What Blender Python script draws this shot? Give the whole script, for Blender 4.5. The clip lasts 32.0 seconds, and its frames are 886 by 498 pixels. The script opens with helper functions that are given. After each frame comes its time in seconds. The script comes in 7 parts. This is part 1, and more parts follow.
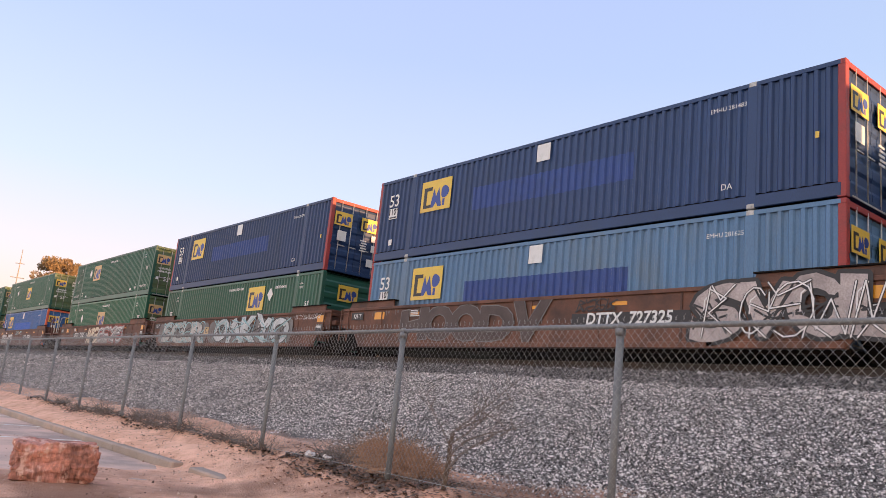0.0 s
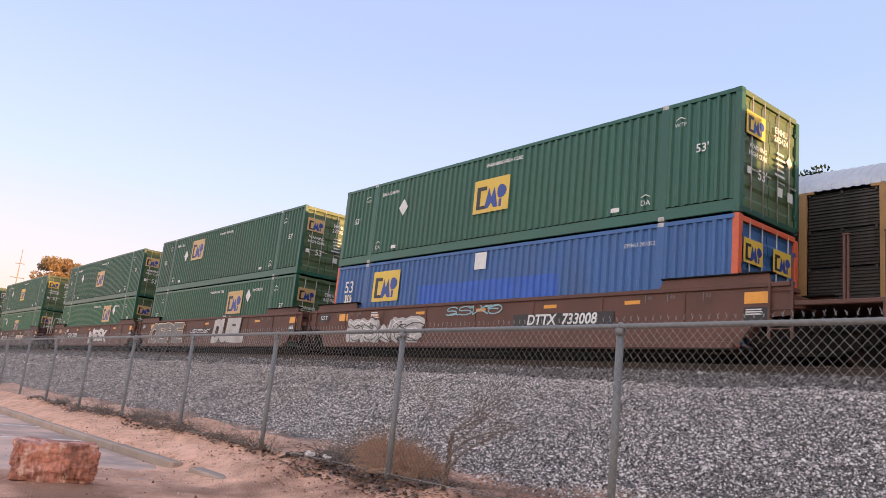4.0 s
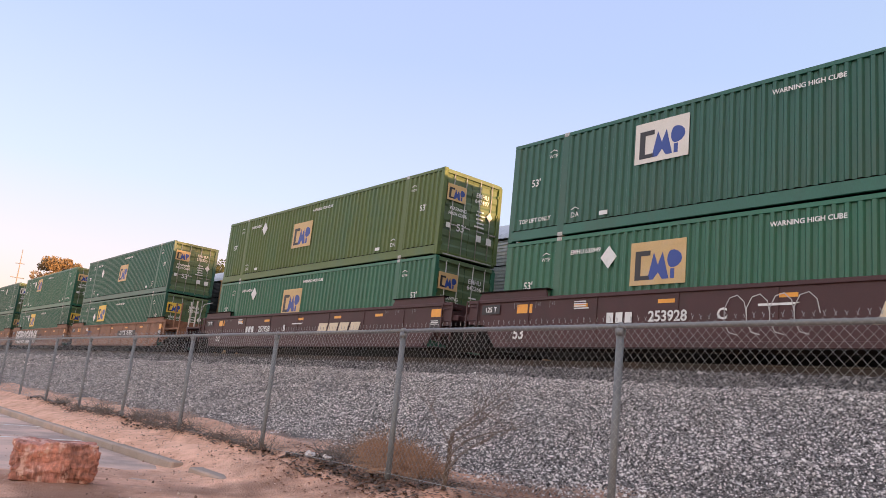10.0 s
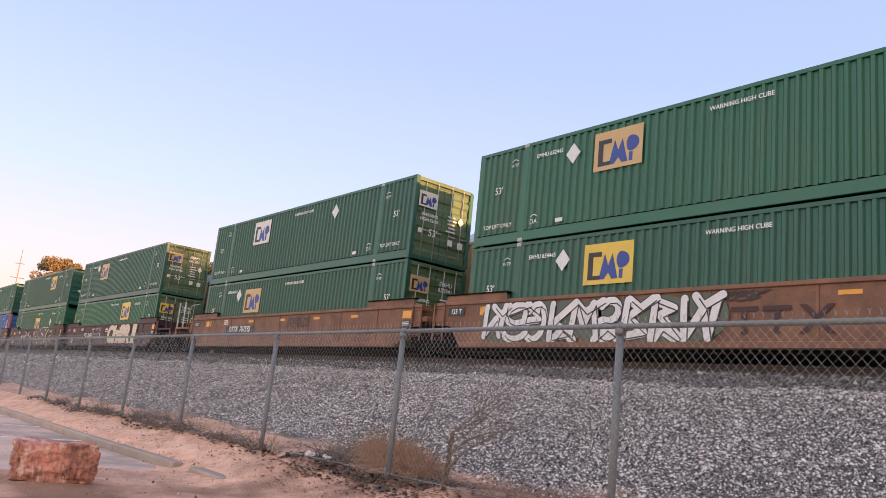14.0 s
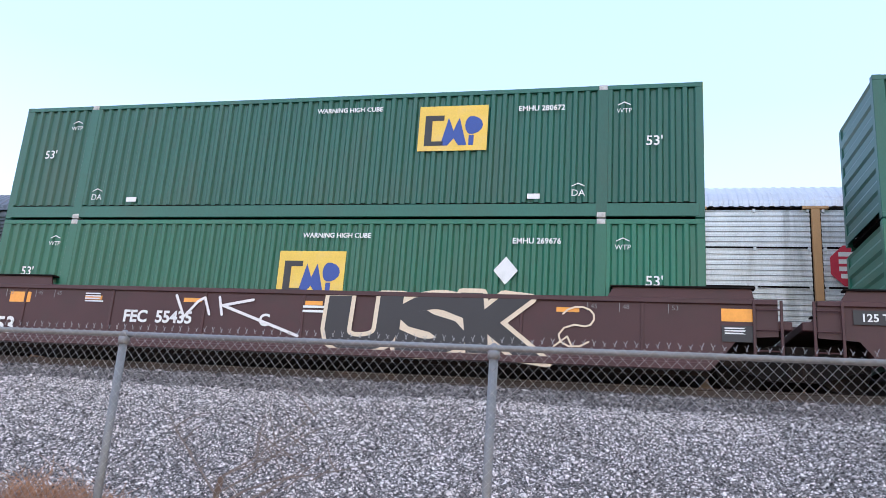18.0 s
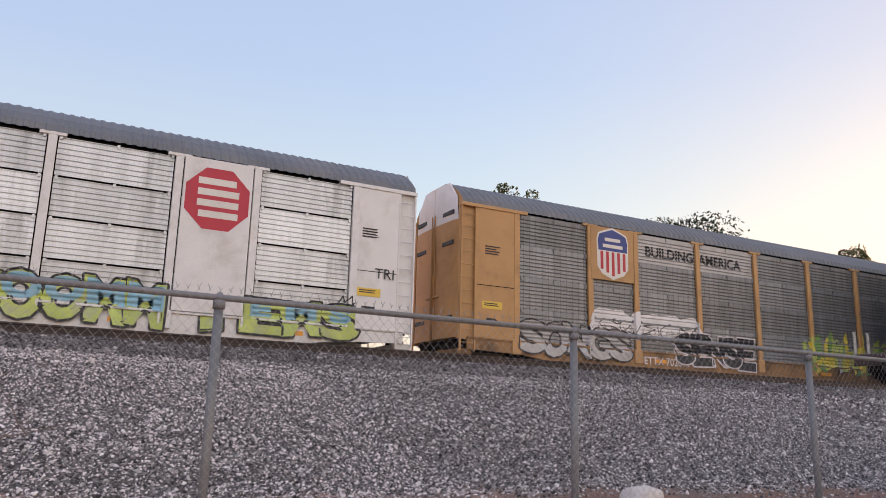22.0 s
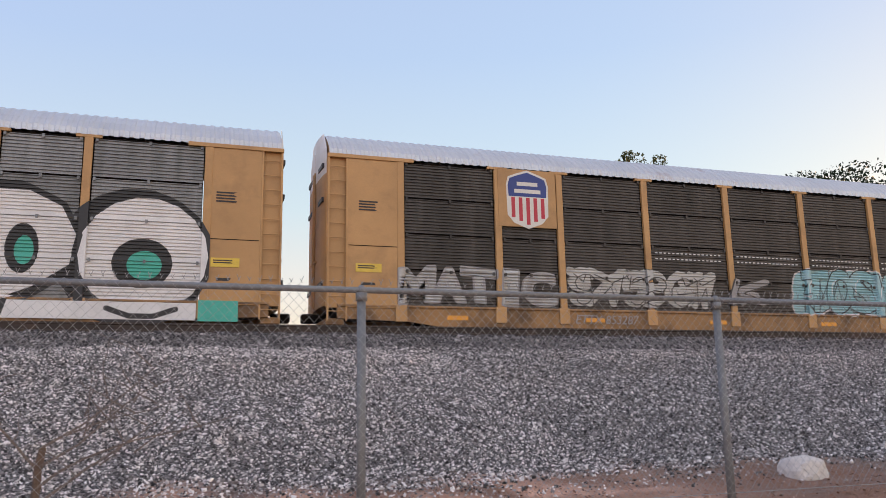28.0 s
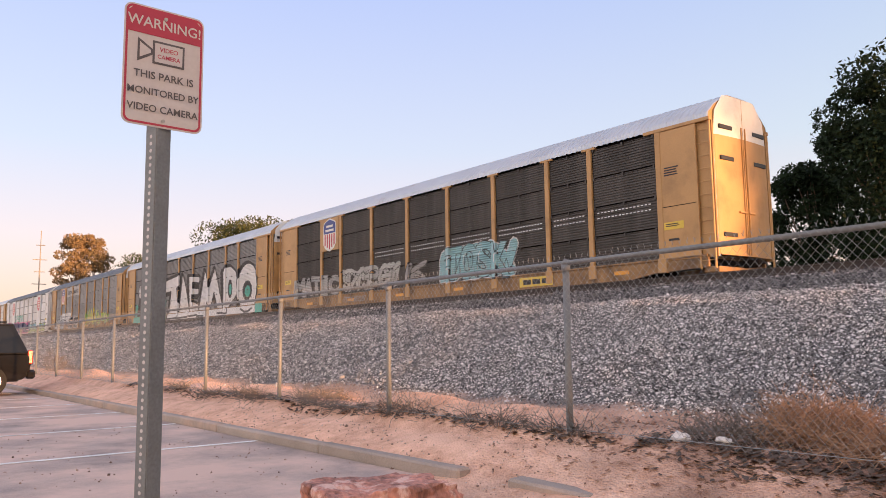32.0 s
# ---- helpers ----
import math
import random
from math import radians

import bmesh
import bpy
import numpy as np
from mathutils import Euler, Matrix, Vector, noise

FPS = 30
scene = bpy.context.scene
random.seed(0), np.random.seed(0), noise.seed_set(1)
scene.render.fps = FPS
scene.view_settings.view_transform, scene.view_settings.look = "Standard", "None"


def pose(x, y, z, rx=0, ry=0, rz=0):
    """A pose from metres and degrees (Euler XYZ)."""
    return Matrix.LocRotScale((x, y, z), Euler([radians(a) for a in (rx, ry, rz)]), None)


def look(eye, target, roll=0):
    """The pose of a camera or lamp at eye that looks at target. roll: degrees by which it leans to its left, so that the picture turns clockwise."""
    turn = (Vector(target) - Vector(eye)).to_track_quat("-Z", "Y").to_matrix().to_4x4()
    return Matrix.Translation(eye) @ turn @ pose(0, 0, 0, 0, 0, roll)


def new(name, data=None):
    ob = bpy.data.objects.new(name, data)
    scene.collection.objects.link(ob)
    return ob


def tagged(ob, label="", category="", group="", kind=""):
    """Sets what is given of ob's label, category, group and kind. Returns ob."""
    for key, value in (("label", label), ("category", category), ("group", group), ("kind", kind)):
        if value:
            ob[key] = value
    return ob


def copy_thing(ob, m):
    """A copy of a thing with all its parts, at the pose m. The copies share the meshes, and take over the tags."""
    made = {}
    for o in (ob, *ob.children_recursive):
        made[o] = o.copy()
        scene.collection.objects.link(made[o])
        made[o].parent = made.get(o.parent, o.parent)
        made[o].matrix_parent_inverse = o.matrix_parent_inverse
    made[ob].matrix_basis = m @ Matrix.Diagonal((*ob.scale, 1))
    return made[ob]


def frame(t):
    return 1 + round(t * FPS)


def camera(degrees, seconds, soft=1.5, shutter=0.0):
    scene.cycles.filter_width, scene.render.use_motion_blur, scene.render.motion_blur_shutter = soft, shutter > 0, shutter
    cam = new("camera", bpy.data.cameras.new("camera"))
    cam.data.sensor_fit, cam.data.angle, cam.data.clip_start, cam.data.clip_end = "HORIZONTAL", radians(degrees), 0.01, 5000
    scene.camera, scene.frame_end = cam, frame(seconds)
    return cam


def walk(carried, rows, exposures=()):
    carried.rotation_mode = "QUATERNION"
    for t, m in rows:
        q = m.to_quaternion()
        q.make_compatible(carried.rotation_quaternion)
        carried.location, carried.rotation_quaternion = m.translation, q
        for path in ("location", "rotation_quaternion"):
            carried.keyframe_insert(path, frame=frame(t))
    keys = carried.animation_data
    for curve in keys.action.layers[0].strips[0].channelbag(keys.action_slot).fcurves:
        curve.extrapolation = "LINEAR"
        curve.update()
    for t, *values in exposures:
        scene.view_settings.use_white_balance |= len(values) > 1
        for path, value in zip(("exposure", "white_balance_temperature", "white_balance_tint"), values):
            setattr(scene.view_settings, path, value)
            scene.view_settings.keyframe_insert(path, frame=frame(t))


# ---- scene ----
import collections

# ---------------------------------------------------------------- camera
cam = camera(58.9, 32.0, soft=0.5, shutter=0.0)
# seconds, x, y, z, yaw, pitch, roll; y runs across the tracks, x along them
PATH = [
    (0.0, 4.169, -5.294, .775, 50.342, 11.725, -5.835),
    (14.5, 4.169, -5.294, .775, 50.342, 11.725, -5.835),
    (15.5, 3.85, -5.42, .80, 38.0, 10.6, -6.4),
    (16.5, 3.133, -5.594, .836, 23.395, 9.648, -6.695),
    (17.0, 2.179, -5.689, .848, 17.879, 13.716, -2.125),
    (18.0, .971, -5.612, .870, 13.040, 14.556, -3.919),
    (19.0, -.278, -5.580, .826, -4.595, 13.679, -1.690),
    (20.0, -1.021, -5.536, .848, -23.349, 14.832, -1.560),
    (20.5, -1.041, -5.582, .830, -28.250, 12.731, .558),
    (21.0, -1.136, -5.531, .799, -28.159, 12.274, -.839),
    (21.5, -1.145, -5.520, .795, -27.80, 12.70, -1.30),
    (22.5, -1.142, -5.505, .793, -29.15, 12.56, -1.80),
    (23.0, -1.120, -5.480, .792, -32.35, 12.54, -1.15),
    (23.5, -1.142, -5.473, .789, -31.782, 12.483, -1.486),
    (24.0, -1.155, -5.475, .804, -30.30, 11.94, -1.80),
    (25.0, -1.138, -5.509, .790, -29.241, 11.406, -2.116),
    (26.0, -1.115, -5.539, .815, -28.820, 11.176, -2.040),
    (26.5, -1.115, -5.54, .812, -28.7, 11.15, -2.0),
    (28.0, -1.20, -5.57, .81, -18.0, 11.1, 1.0),
    (28.7, -1.189, -5.565, .814, -4.787, 11.047, 2.546),
    (29.0, -1.092, -5.590, .818, 8.227, 11.037, 3.453),
    (30.0, -.959, -5.530, .843, 36.786, 9.547, 2.465),
    (30.5, -.940, -5.558, .900, 43.829, 8.479, 2.174),
    (31.0, -.926, -5.541, .878, 48.167, 7.958, 1.388),
    (32.0, -.867, -5.568, .866, 52.173, 6.883, .699),
]
walk(cam, [(t, pose(x, y, z, 90 + p, r, w)) for t, x, y, z, w, p, r in PATH],
     exposures=[(0, .05, 6450, 7), (14.5, .05, 6450, 7), (16.5, .42, 5800, 5), (17.2, .66, 5500, 2), (18.4, .72, 5600, 3), (19.0, .74, 5850, 6), (20.0, .70, 5900, 6), (20.6, .40, 6200, 8), (21.0, .22, 6300, 9),
                (22.0, -.08, 6600, 9), (23.0, -.24, 6400, 8), (26.5, -.24, 6250, 6), (28.7, 0.0, 6450, 6), (29.2, .03, 6500, 6), (30.0, .10, 6750, 8), (31.0, .02, 6700, 8), (32.0, -.04, 6600, 8)])

# ---------------------------------------------------------------- world and sun
SUN_AZ, SUN_EL = radians(15), radians(4.2)      # from +x towards +y
world = bpy.data.worlds.new("dusk_sky")
scene.world = world
world.use_nodes = True
wn, wl = world.node_tree.nodes, world.node_tree.links
for n in list(wn):
    wn.remove(n)
sky = wn.new("ShaderNodeTexSky")
sky.sky_type, sky.sun_disc = "NISHITA", False
sky.sun_elevation, sky.sun_rotation = SUN_EL, radians(90) - SUN_AZ
sky.air_density, sky.dust_density, sky.ozone_density = 1.0, 1.5, 2.0
tc = wn.new("ShaderNodeTexCoord")
sep = wn.new("ShaderNodeSeparateXYZ")
wl.new(tc.outputs["Generated"], sep.inputs[0])
ramp = wn.new("ShaderNodeValToRGB")            # haze and afterglow by height above the horizon
cr = ramp.color_ramp
cr.elements[0].position, cr.elements[0].color = 0.0, (.98, .66, .50, 1)
cr.elements[1].position, cr.elements[1].color = 1.0, (.64, .62, .92, 1)
for pos, col in ((.06, (1.0, .76, .66, 1)), (.13, (.97, .81, .84, 1)), (.24, (.725, .785, .95, 1)), (.42, (.545, .645, 1.0, 1)), (.60, (.50, .58, .97, 1))):
    e = cr.elements.new(pos)
    e.color = col
wl.new(sep.outputs["Z"], ramp.inputs[0])
mixs = wn.new("ShaderNodeMix")
mixs.data_type, mixs.blend_type = "RGBA", "ADD"
mixs.inputs["Factor"].default_value = .10
wl.new(ramp.outputs[0], mixs.inputs["A"])
wl.new(sky.outputs[0], mixs.inputs["B"])
# unseen sky opposite the tracks, brightened and warmed as fill; towards the sun it glows
def fade(sock, a, b):
    r = wn.new("ShaderNodeMapRange")
    r.interpolation_type = "SMOOTHSTEP"
    r.inputs[1].default_value, r.inputs[2].default_value = a, b
    wl.new(sock, r.inputs[0])
    return r.outputs[0]


def tint(col_in, fac, col):
    x = wn.new("ShaderNodeMix")
    x.data_type, x.blend_type = "RGBA", "MULTIPLY"
    x.clamp_result = False
    wl.new(fac, x.inputs["Factor"])
    wl.new(col_in, x.inputs["A"])
    x.inputs["B"].default_value = (*col, 1)
    return x.outputs["Result"]


warm = tint(mixs.outputs["Result"], fade(sep.outputs["X"], -.80, .10), (1.02, 1.03, .92))
warm = tint(warm, fade(sep.outputs["X"], -.25, -.9), (1.02, .975, 1.0))
warm = tint(warm, fade(sep.outputs["X"], .40, 1.0), (1.26, 1.03, .90))
warm = tint(warm, fade(sep.outputs["Y"], .05, -.75), (2.20, 1.95, 1.66))
bg = wn.new("ShaderNodeBackground")
bg.inputs["Strength"].default_value = .90
wl.new(warm, bg.inputs[0])
wo = wn.new("ShaderNodeOutputWorld")
wl.new(bg.outputs[0], wo.inputs[0])

sun = new("sun", bpy.data.lights.new("sun", "SUN"))
sun.data.energy, sun.data.angle, sun.data.color = 10.8, radians(.9), (1.0, .50, .22)
_sd = Vector((math.cos(SUN_EL) * math.cos(SUN_AZ), math.cos(SUN_EL) * math.sin(SUN_AZ), math.sin(SUN_EL)))
sun.matrix_world = look(_sd * 100, (0, 0, 0))

# ---------------------------------------------------------------- materials
def material(name, base, rough=.6, metal=0.0, vary=.12, scale=3.0, stain=None, stain_amt=.0, stain_scale=.8, grain=60.0,
             bump=.15, rnd=.0, coord="Object", stretch=(1, 1, 1), stain_lo=.5, stain_hi=.7, spec=.5):
    """Paint, metal, earth: base colour with broad and fine variation, stains with their own shape, and fine relief."""
    m = bpy.data.materials.new(name)
    m.use_nodes = True
    nt = m.node_tree
    N, L = nt.nodes, nt.links
    b = N["Principled BSDF"]
    b.inputs["Roughness"].default_value, b.inputs["Metallic"].default_value = rough, metal
    b.inputs["Specular IOR Level"].default_value = spec
    t = N.new("ShaderNodeTexCoord")
    mp = N.new("ShaderNodeMapping")
    mp.inputs["Scale"].default_value = stretch
    L.new(t.outputs[coord], mp.inputs[0])
    if rnd:
        oi = N.new("ShaderNodeObjectInfo")
        L.new(oi.outputs["Random"], mp.inputs["Location"])
    n1 = N.new("ShaderNodeTexNoise")
    n1.inputs["Scale"].default_value, n1.inputs["Detail"].default_value = scale, 4
    n2 = N.new("ShaderNodeTexNoise")
    n2.inputs["Scale"].default_value, n2.inputs["Detail"].default_value = grain, 3
    L.new(mp.outputs[0], n1.inputs[0])
    L.new(mp.outputs[0], n2.inputs[0])
    add = N.new("ShaderNodeMath")
    add.operation = "ADD"
    L.new(n1.outputs[0], add.inputs[0])
    L.new(n2.outputs[0], add.inputs[1])
    mr = N.new("ShaderNodeMapRange")
    mr.inputs[1].default_value, mr.inputs[2].default_value = .7, 1.3
    mr.inputs[3].default_value, mr.inputs[4].default_value = 1 - vary, 1 + vary
    L.new(add.outputs[0], mr.inputs[0])
    mul = N.new("ShaderNodeMix")
    mul.data_type, mul.blend_type = "RGBA", "MULTIPLY"
    mul.inputs["Factor"].default_value = 1
    mul.inputs["A"].default_value = (*base, 1)
    L.new(mr.outputs[0], mul.inputs["B"])
    out = mul.outputs["Result"]
    if rnd:
        hs = N.new("ShaderNodeHueSaturation")
        m2 = N.new("ShaderNodeMapRange")
        m2.inputs[3].default_value, m2.inputs[4].default_value = 1 - rnd, 1 + rnd
        L.new(oi.outputs["Random"], m2.inputs[0])
        L.new(m2.outputs[0], hs.inputs["Value"])
        L.new(out, hs.inputs["Color"])
        out = hs.outputs[0]
    if stain:
        n3 = N.new("ShaderNodeTexNoise")
        n3.inputs["Scale"].default_value, n3.inputs["Detail"].default_value, n3.inputs["Roughness"].default_value = stain_scale, 7, .65
        L.new(mp.outputs[0], n3.inputs[0])
        m3 = N.new("ShaderNodeMapRange")
        m3.inputs[1].default_value, m3.inputs[2].default_value = stain_lo, stain_hi
        m3.inputs[4].default_value = stain_amt
        L.new(n3.outputs[0], m3.inputs[0])
        mx = N.new("ShaderNodeMix")
        mx.data_type = "RGBA"
        L.new(m3.outputs[0], mx.inputs["Factor"])
        L.new(out, mx.inputs["A"])
        mx.inputs["B"].default_value = (*stain, 1)
        out = mx.outputs["Result"]
    L.new(out, b.inputs["Base Color"])
    if bump:
        bp = N.new("ShaderNodeBump")
        bp.inputs["Strength"].default_value, bp.inputs["Distance"].default_value = bump, .01
        L.new(add.outputs[0], bp.inputs["Height"])
        L.new(bp.outputs[0], b.inputs["Normal"])
    return m


M = {}
M["green"] = material("green_paint", (.013, .090, .061), .44, 0, .14, .6, (.035, .075, .05), .6, .7, 40, .05, rnd=.16, stretch=(1, 1, .35))
M["green_bright"] = material("bright_green_paint", (.016, .116, .067), .44, 0, .12, .6, (.04, .10, .06), .6, .7, 40, .05, rnd=.12, stretch=(1, 1, .35))
M["olive"] = material("faded_olive_paint", (.078, .122, .028), .5, 0, .18, .6, (.03, .10, .06), .6, .6, 40, .05, stretch=(1, 1, .35))
M["navy"] = material("navy_paint", (.008, .036, .118), .5, 0, .16, .6, (.012, .034, .085), .6, .7, 40, .05, rnd=.15, stretch=(1, 1, .35))
M["steel_blue"] = material("faded_blue_paint", (.088, .182, .315), .55, 0, .14, .6, (.13, .17, .2), .6, .7, 40, .05, stretch=(1, 1, .35))
# door green shifted to yellow, painting in part of the low sun's gold
M["door_green"] = material("sun_tinted_green_door_paint", (.080, .132, .060), .5, 0, .2, .8, (.07, .08, .045), .6, 1.2, 40, .05)
M["royal"] = material("royal_blue_paint", (.034, .115, .31), .5, 0, .16, .6, (.05, .09, .2), .5, .7, 40, .05, stretch=(1, 1, .35))
M["patch_blue"] = material("fresh_blue_patch", (.012, .050, .22), .5, 0, .12, 2, (.011, .043, .15), .9, 1.2, 30, .03)
M["patch_royal"] = material("bright_blue_patch", (.028, .115, .48), .5, 0, .12, 2, (.03, .11, .38), .8, 1.2, 30, .03)
M["red_post"] = material("red_paint", (.30, .034, .032), .55, 0, .2, 1, (.13, .04, .035), .6, 2, 40, .05)
M["orange_post"] = material("orange_paint", (.62, .12, .05), .5, 0, .15, 1, (.2, .05, .03), .4, 2, 40, .05)
M["logo_yellow"] = material("logo_yellow", (.66, .46, .06), .5, 0, .10, 2, (.55, .42, .2), .5, 1.5, 30, .03)
M["logo_tan"] = material("logo_faded_yellow", (.52, .36, .16), .55, 0, .12, 2, (.45, .36, .24), .6, 1.5, 30, .03)
M["logo_white"] = material("logo_white", (.62, .60, .55), .5, 0, .08, 2, grain=30, bump=.03)
M["ink"] = material("black_ink", (.016, .016, .02), .5, 0, .1, 2, grain=30, bump=0)
M["ink_blue"] = material("blue_ink", (.02, .055, .26), .5, 0, .1, 2, grain=30, bump=0)
M["white"] = material("white_marking", (.66, .67, .66), .5, 0, .08, 2, (.4, .42, .4), .5, 4, 40, .02)
M["rustbrown"] = material("rust_brown_paint", (.135, .056, .033), .68, 0, .28, 1.2, (.042, .022, .017), .85, 1.0, 50, .2, rnd=.1, stain_lo=.44, stain_hi=.64)
M["brown"] = material("brown_paint", (.108, .046, .032), .65, 0, .18, 1.2, (.06, .03, .02), .7, 1.1, 50, .2, rnd=.1)
M["maroon"] = material("maroon_paint", (.048, .0155, .017), .6, 0, .18, 1.2, (.035, .018, .016), .7, 1.1, 50, .15, rnd=.1)
M["tanbrown"] = material("tan_brown_paint", (.21, .098, .054), .65, 0, .22, 1.2, (.085, .038, .025), .8, 1.1, 50, .2, rnd=.1, stain_lo=.46, stain_hi=.68)
M["greymaroon"] = material("dark_grey_brown_paint", (.075, .053, .048), .62, 0, .2, 1.2, (.03, .02, .02), .7, 1.1, 50, .15)
# grimy steel, near-black with the shade under cars and in gaps painted in
M["steel_dark"] = material("grimy_shaded_steel", (.007, .006, .006), .8, .0, .25, 4, (.03, .02, .015), .6, 3, 60, .3, spec=.12)
M["galv"] = material("galvanised_steel", (.20, .21, .215), .6, .35, .18, 6, (.20, .19, .18), .5, 5, 90, .1)
M["wire"] = material("galvanised_wire", (.31, .31, .31), .5, .3, .1, 3, grain=20, bump=0)
M["castings"] = material("cast_steel", (.42, .42, .40), .5, .3, .2, 6, (.12, .08, .06), .6, 5, 60, .1)
M["reflector"] = material("amber_reflector", (.70, .30, .03), .35, 0, .08, 3, grain=20, bump=0)
M["panel_pale"] = material("pale_ribbed_panel", (.40, .40, .40), .5, .2, .15, 2, (.28, .27, .26), .6, 1.5, 40, .05)
M["tan"] = material("autorack_tan_paint", (.45, .255, .10), .55, 0, .12, 1, (.22, .12, .05), .55, .9, 50, .06, rnd=.06)
# sill tan: grime plus the shade low on the cars, in one colour
M["tan_grimy_shaded"] = material("grimy_shaded_tan_paint", (.30, .165, .065), .65, 0, .25, 1.2, (.06, .035, .02), .85, 1.0, 50, .1, stain_lo=.45, stain_hi=.68)
M["panel_dark"] = material("weathered_dark_panel", (.060, .054, .050), .6, .2, .30, 1.5, (.10, .09, .083), .6, 1.1, 40, .1, rnd=.2, stretch=(2.2, 1, .3))
M["panel_grey"] = material("galvanised_grey_panel", (.195, .200, .208), .5, .3, .3, 1.5, (.115, .118, .12), .7, .9, 40, .08, rnd=.2, stretch=(2.2, 1, .3))


def perforate(m, pitch, rows):
    """Columns of small dark slots through the sheet, in the panel's own space."""
    N, L = m.node_tree.nodes, m.node_tree.links
    b = N["Principled BSDF"]
    src = b.inputs["Base Color"].links[0].from_socket
    t, s = N.new("ShaderNodeTexCoord"), N.new("ShaderNodeSeparateXYZ")
    L.new(t.outputs["Object"], s.inputs[0])
    on = []
    for axis, q, share in (("X", pitch, .13), ("Z", rows, .5)):
        d, f, l = (N.new("ShaderNodeMath") for _ in range(3))
        d.operation, f.operation, l.operation = "DIVIDE", "FRACT", "LESS_THAN"
        d.inputs[1].default_value, l.inputs[1].default_value = q, share
        L.new(s.outputs[axis], d.inputs[0])
        L.new(d.outputs[0], f.inputs[0])
        L.new(f.outputs[0], l.inputs[0])
        on.append(l)
    k = N.new("ShaderNodeMath")
    k.operation = "MULTIPLY"
    L.new(on[0].outputs[0], k.inputs[0])
    L.new(on[1].outputs[0], k.inputs[1])
    h = N.new("ShaderNodeMath")
    h.operation = "MULTIPLY"
    h.inputs[1].default_value = .62
    L.new(k.outputs[0], h.inputs[0])
    mx = N.new("ShaderNodeMix")
    mx.data_type = "RGBA"
    L.new(h.outputs[0], mx.inputs["Factor"])
    L.new(src, mx.inputs["A"])
    mx.inputs["B"].default_value = (.03, .03, .03, 1)
    L.new(mx.outputs["Result"], b.inputs["Base Color"])


M["panel_holes"] = material("perforated_grey_panel", (.215, .222, .23), .5, .3, .3, 1.5, (.12, .124, .127), .7, .9, 40, .08, rnd=.2, stretch=(2.2, 1, .3))
perforate(M["panel_holes"], .235, .945 / 8)
M["panel_silver"] = material("bright_silver_panel", (.62, .635, .65), .42, .4, .18, 1.5, (.24, .245, .25), .7, .8, 40, .06, rnd=.15, stretch=(2.2, 1, .35))
M["white_paint"] = material("white_autorack_paint", (.66, .65, .63), .5, 0, .10, 1.2, (.38, .34, .30), .5, 1.1, 40, .05)
M["roof_light"] = material("pale_galvanised_roof", (.52, .53, .54), .42, .35, .10, 1, (.30, .17, .12), .75, .5, 40, .06, stain_lo=.62, stain_hi=.74)
M["roof_grey"] = material("grey_galvanised_roof", (.135, .145, .155), .5, .25, .15, 1, (.2, .18, .17), .6, .8, 40, .06)
M["teal"] = material("teal_spray", (.06, .38, .30), .5, 0, .15, 2, grain=30, bump=0)
M["spray_white"] = material("white_spray", (.66, .645, .64), .5, 0, .10, 1.6, (.5, .49, .48), .45, 1.8, 30, .02)
M["spray_grey"] = material("grey_spray", (.30, .29, .29), .55, 0, .18, 1.6, (.18, .16, .16), .6, 1.8, 30, .02)
M["spray_silver"] = material("silver_spray", (.40, .40, .395), .45, .15, .2, 1.8, (.22, .20, .19), .7, 1.6, 30, .02)
M["spray_ash"] = material("ash_grey_spray", (.155, .15, .15), .55, 0, .25, 1.8, (.10, .07, .06), .7, 1.4, 30, .02)
M["spray_chalk"] = material("chalk_white_spray", (.60, .565, .555), .5, 0, .16, 1.8, (.38, .32, .31), .7, 1.5, 30, .02)
M["spray_pink"] = material("pink_spray", (.72, .16, .34), .5, 0, .14, 2, grain=30, bump=0)
M["spray_lime"] = material("lime_spray", (.42, .50, .12), .5, 0, .3, 1.5, (.32, .31, .27), .8, 1.2, 30, 0)
M["spray_leaf"] = material("leaf_green_spray", (.17, .32, .085), .5, 0, .3, 1.5, (.22, .27, .15), .8, 1.2, 30, 0)
M["spray_yellow"] = material("yellow_spray", (.62, .52, .08), .5, 0, .2, 1.5, grain=30, bump=0)
M["spray_cyan"] = material("pale_cyan_spray", (.24, .43, .47), .5, 0, .25, 1.5, (.40, .47, .48), .6, 2, 30, 0)
M["spray_pinkgrey"] = material("pinkish_grey_spray", (.40, .345, .335), .5, .05, .3, 1.8, (.20, .165, .16), .75, 1.6, 30, .02)
M["spray_pale"] = material("pale_blue_grey_spray", (.46, .50, .52), .5, .1, .25, 1.6, (.30, .33, .35), .7, 1.3, 30, .02)
M["spray_moss"] = material("grey_green_spray", (.085, .105, .075), .55, 0, .2, 1.6, grain=30, bump=.02)
M["maroon_chalky"] = material("chalk_hazed_maroon_paint", (.085, .045, .043), .6, 0, .25, 2.5, (.20, .16, .155), .6, 2.0, 40, .05)
M["spray_sky"] = material("sky_blue_spray", (.22, .42, .52), .5, 0, .2, 1.8, (.32, .50, .58), .6, 1.6, 30, 0)
M["spray_navy"] = material("navy_spray", (.02, .04, .12), .5, 0, .2, 2, grain=30, bump=0)
M["spray_cream"] = material("cream_spray", (.62, .52, .38), .5, 0, .1, 2, (.5, .42, .34), .5, 2, 30, 0)
M["sign_red"] = material("logo_red", (.42, .018, .04), .45, 0, .08, 2, grain=30, bump=0)
M["shield_blue"] = material("logo_blue", (.02, .04, .20), .45, 0, .08, 2, grain=30, bump=0)

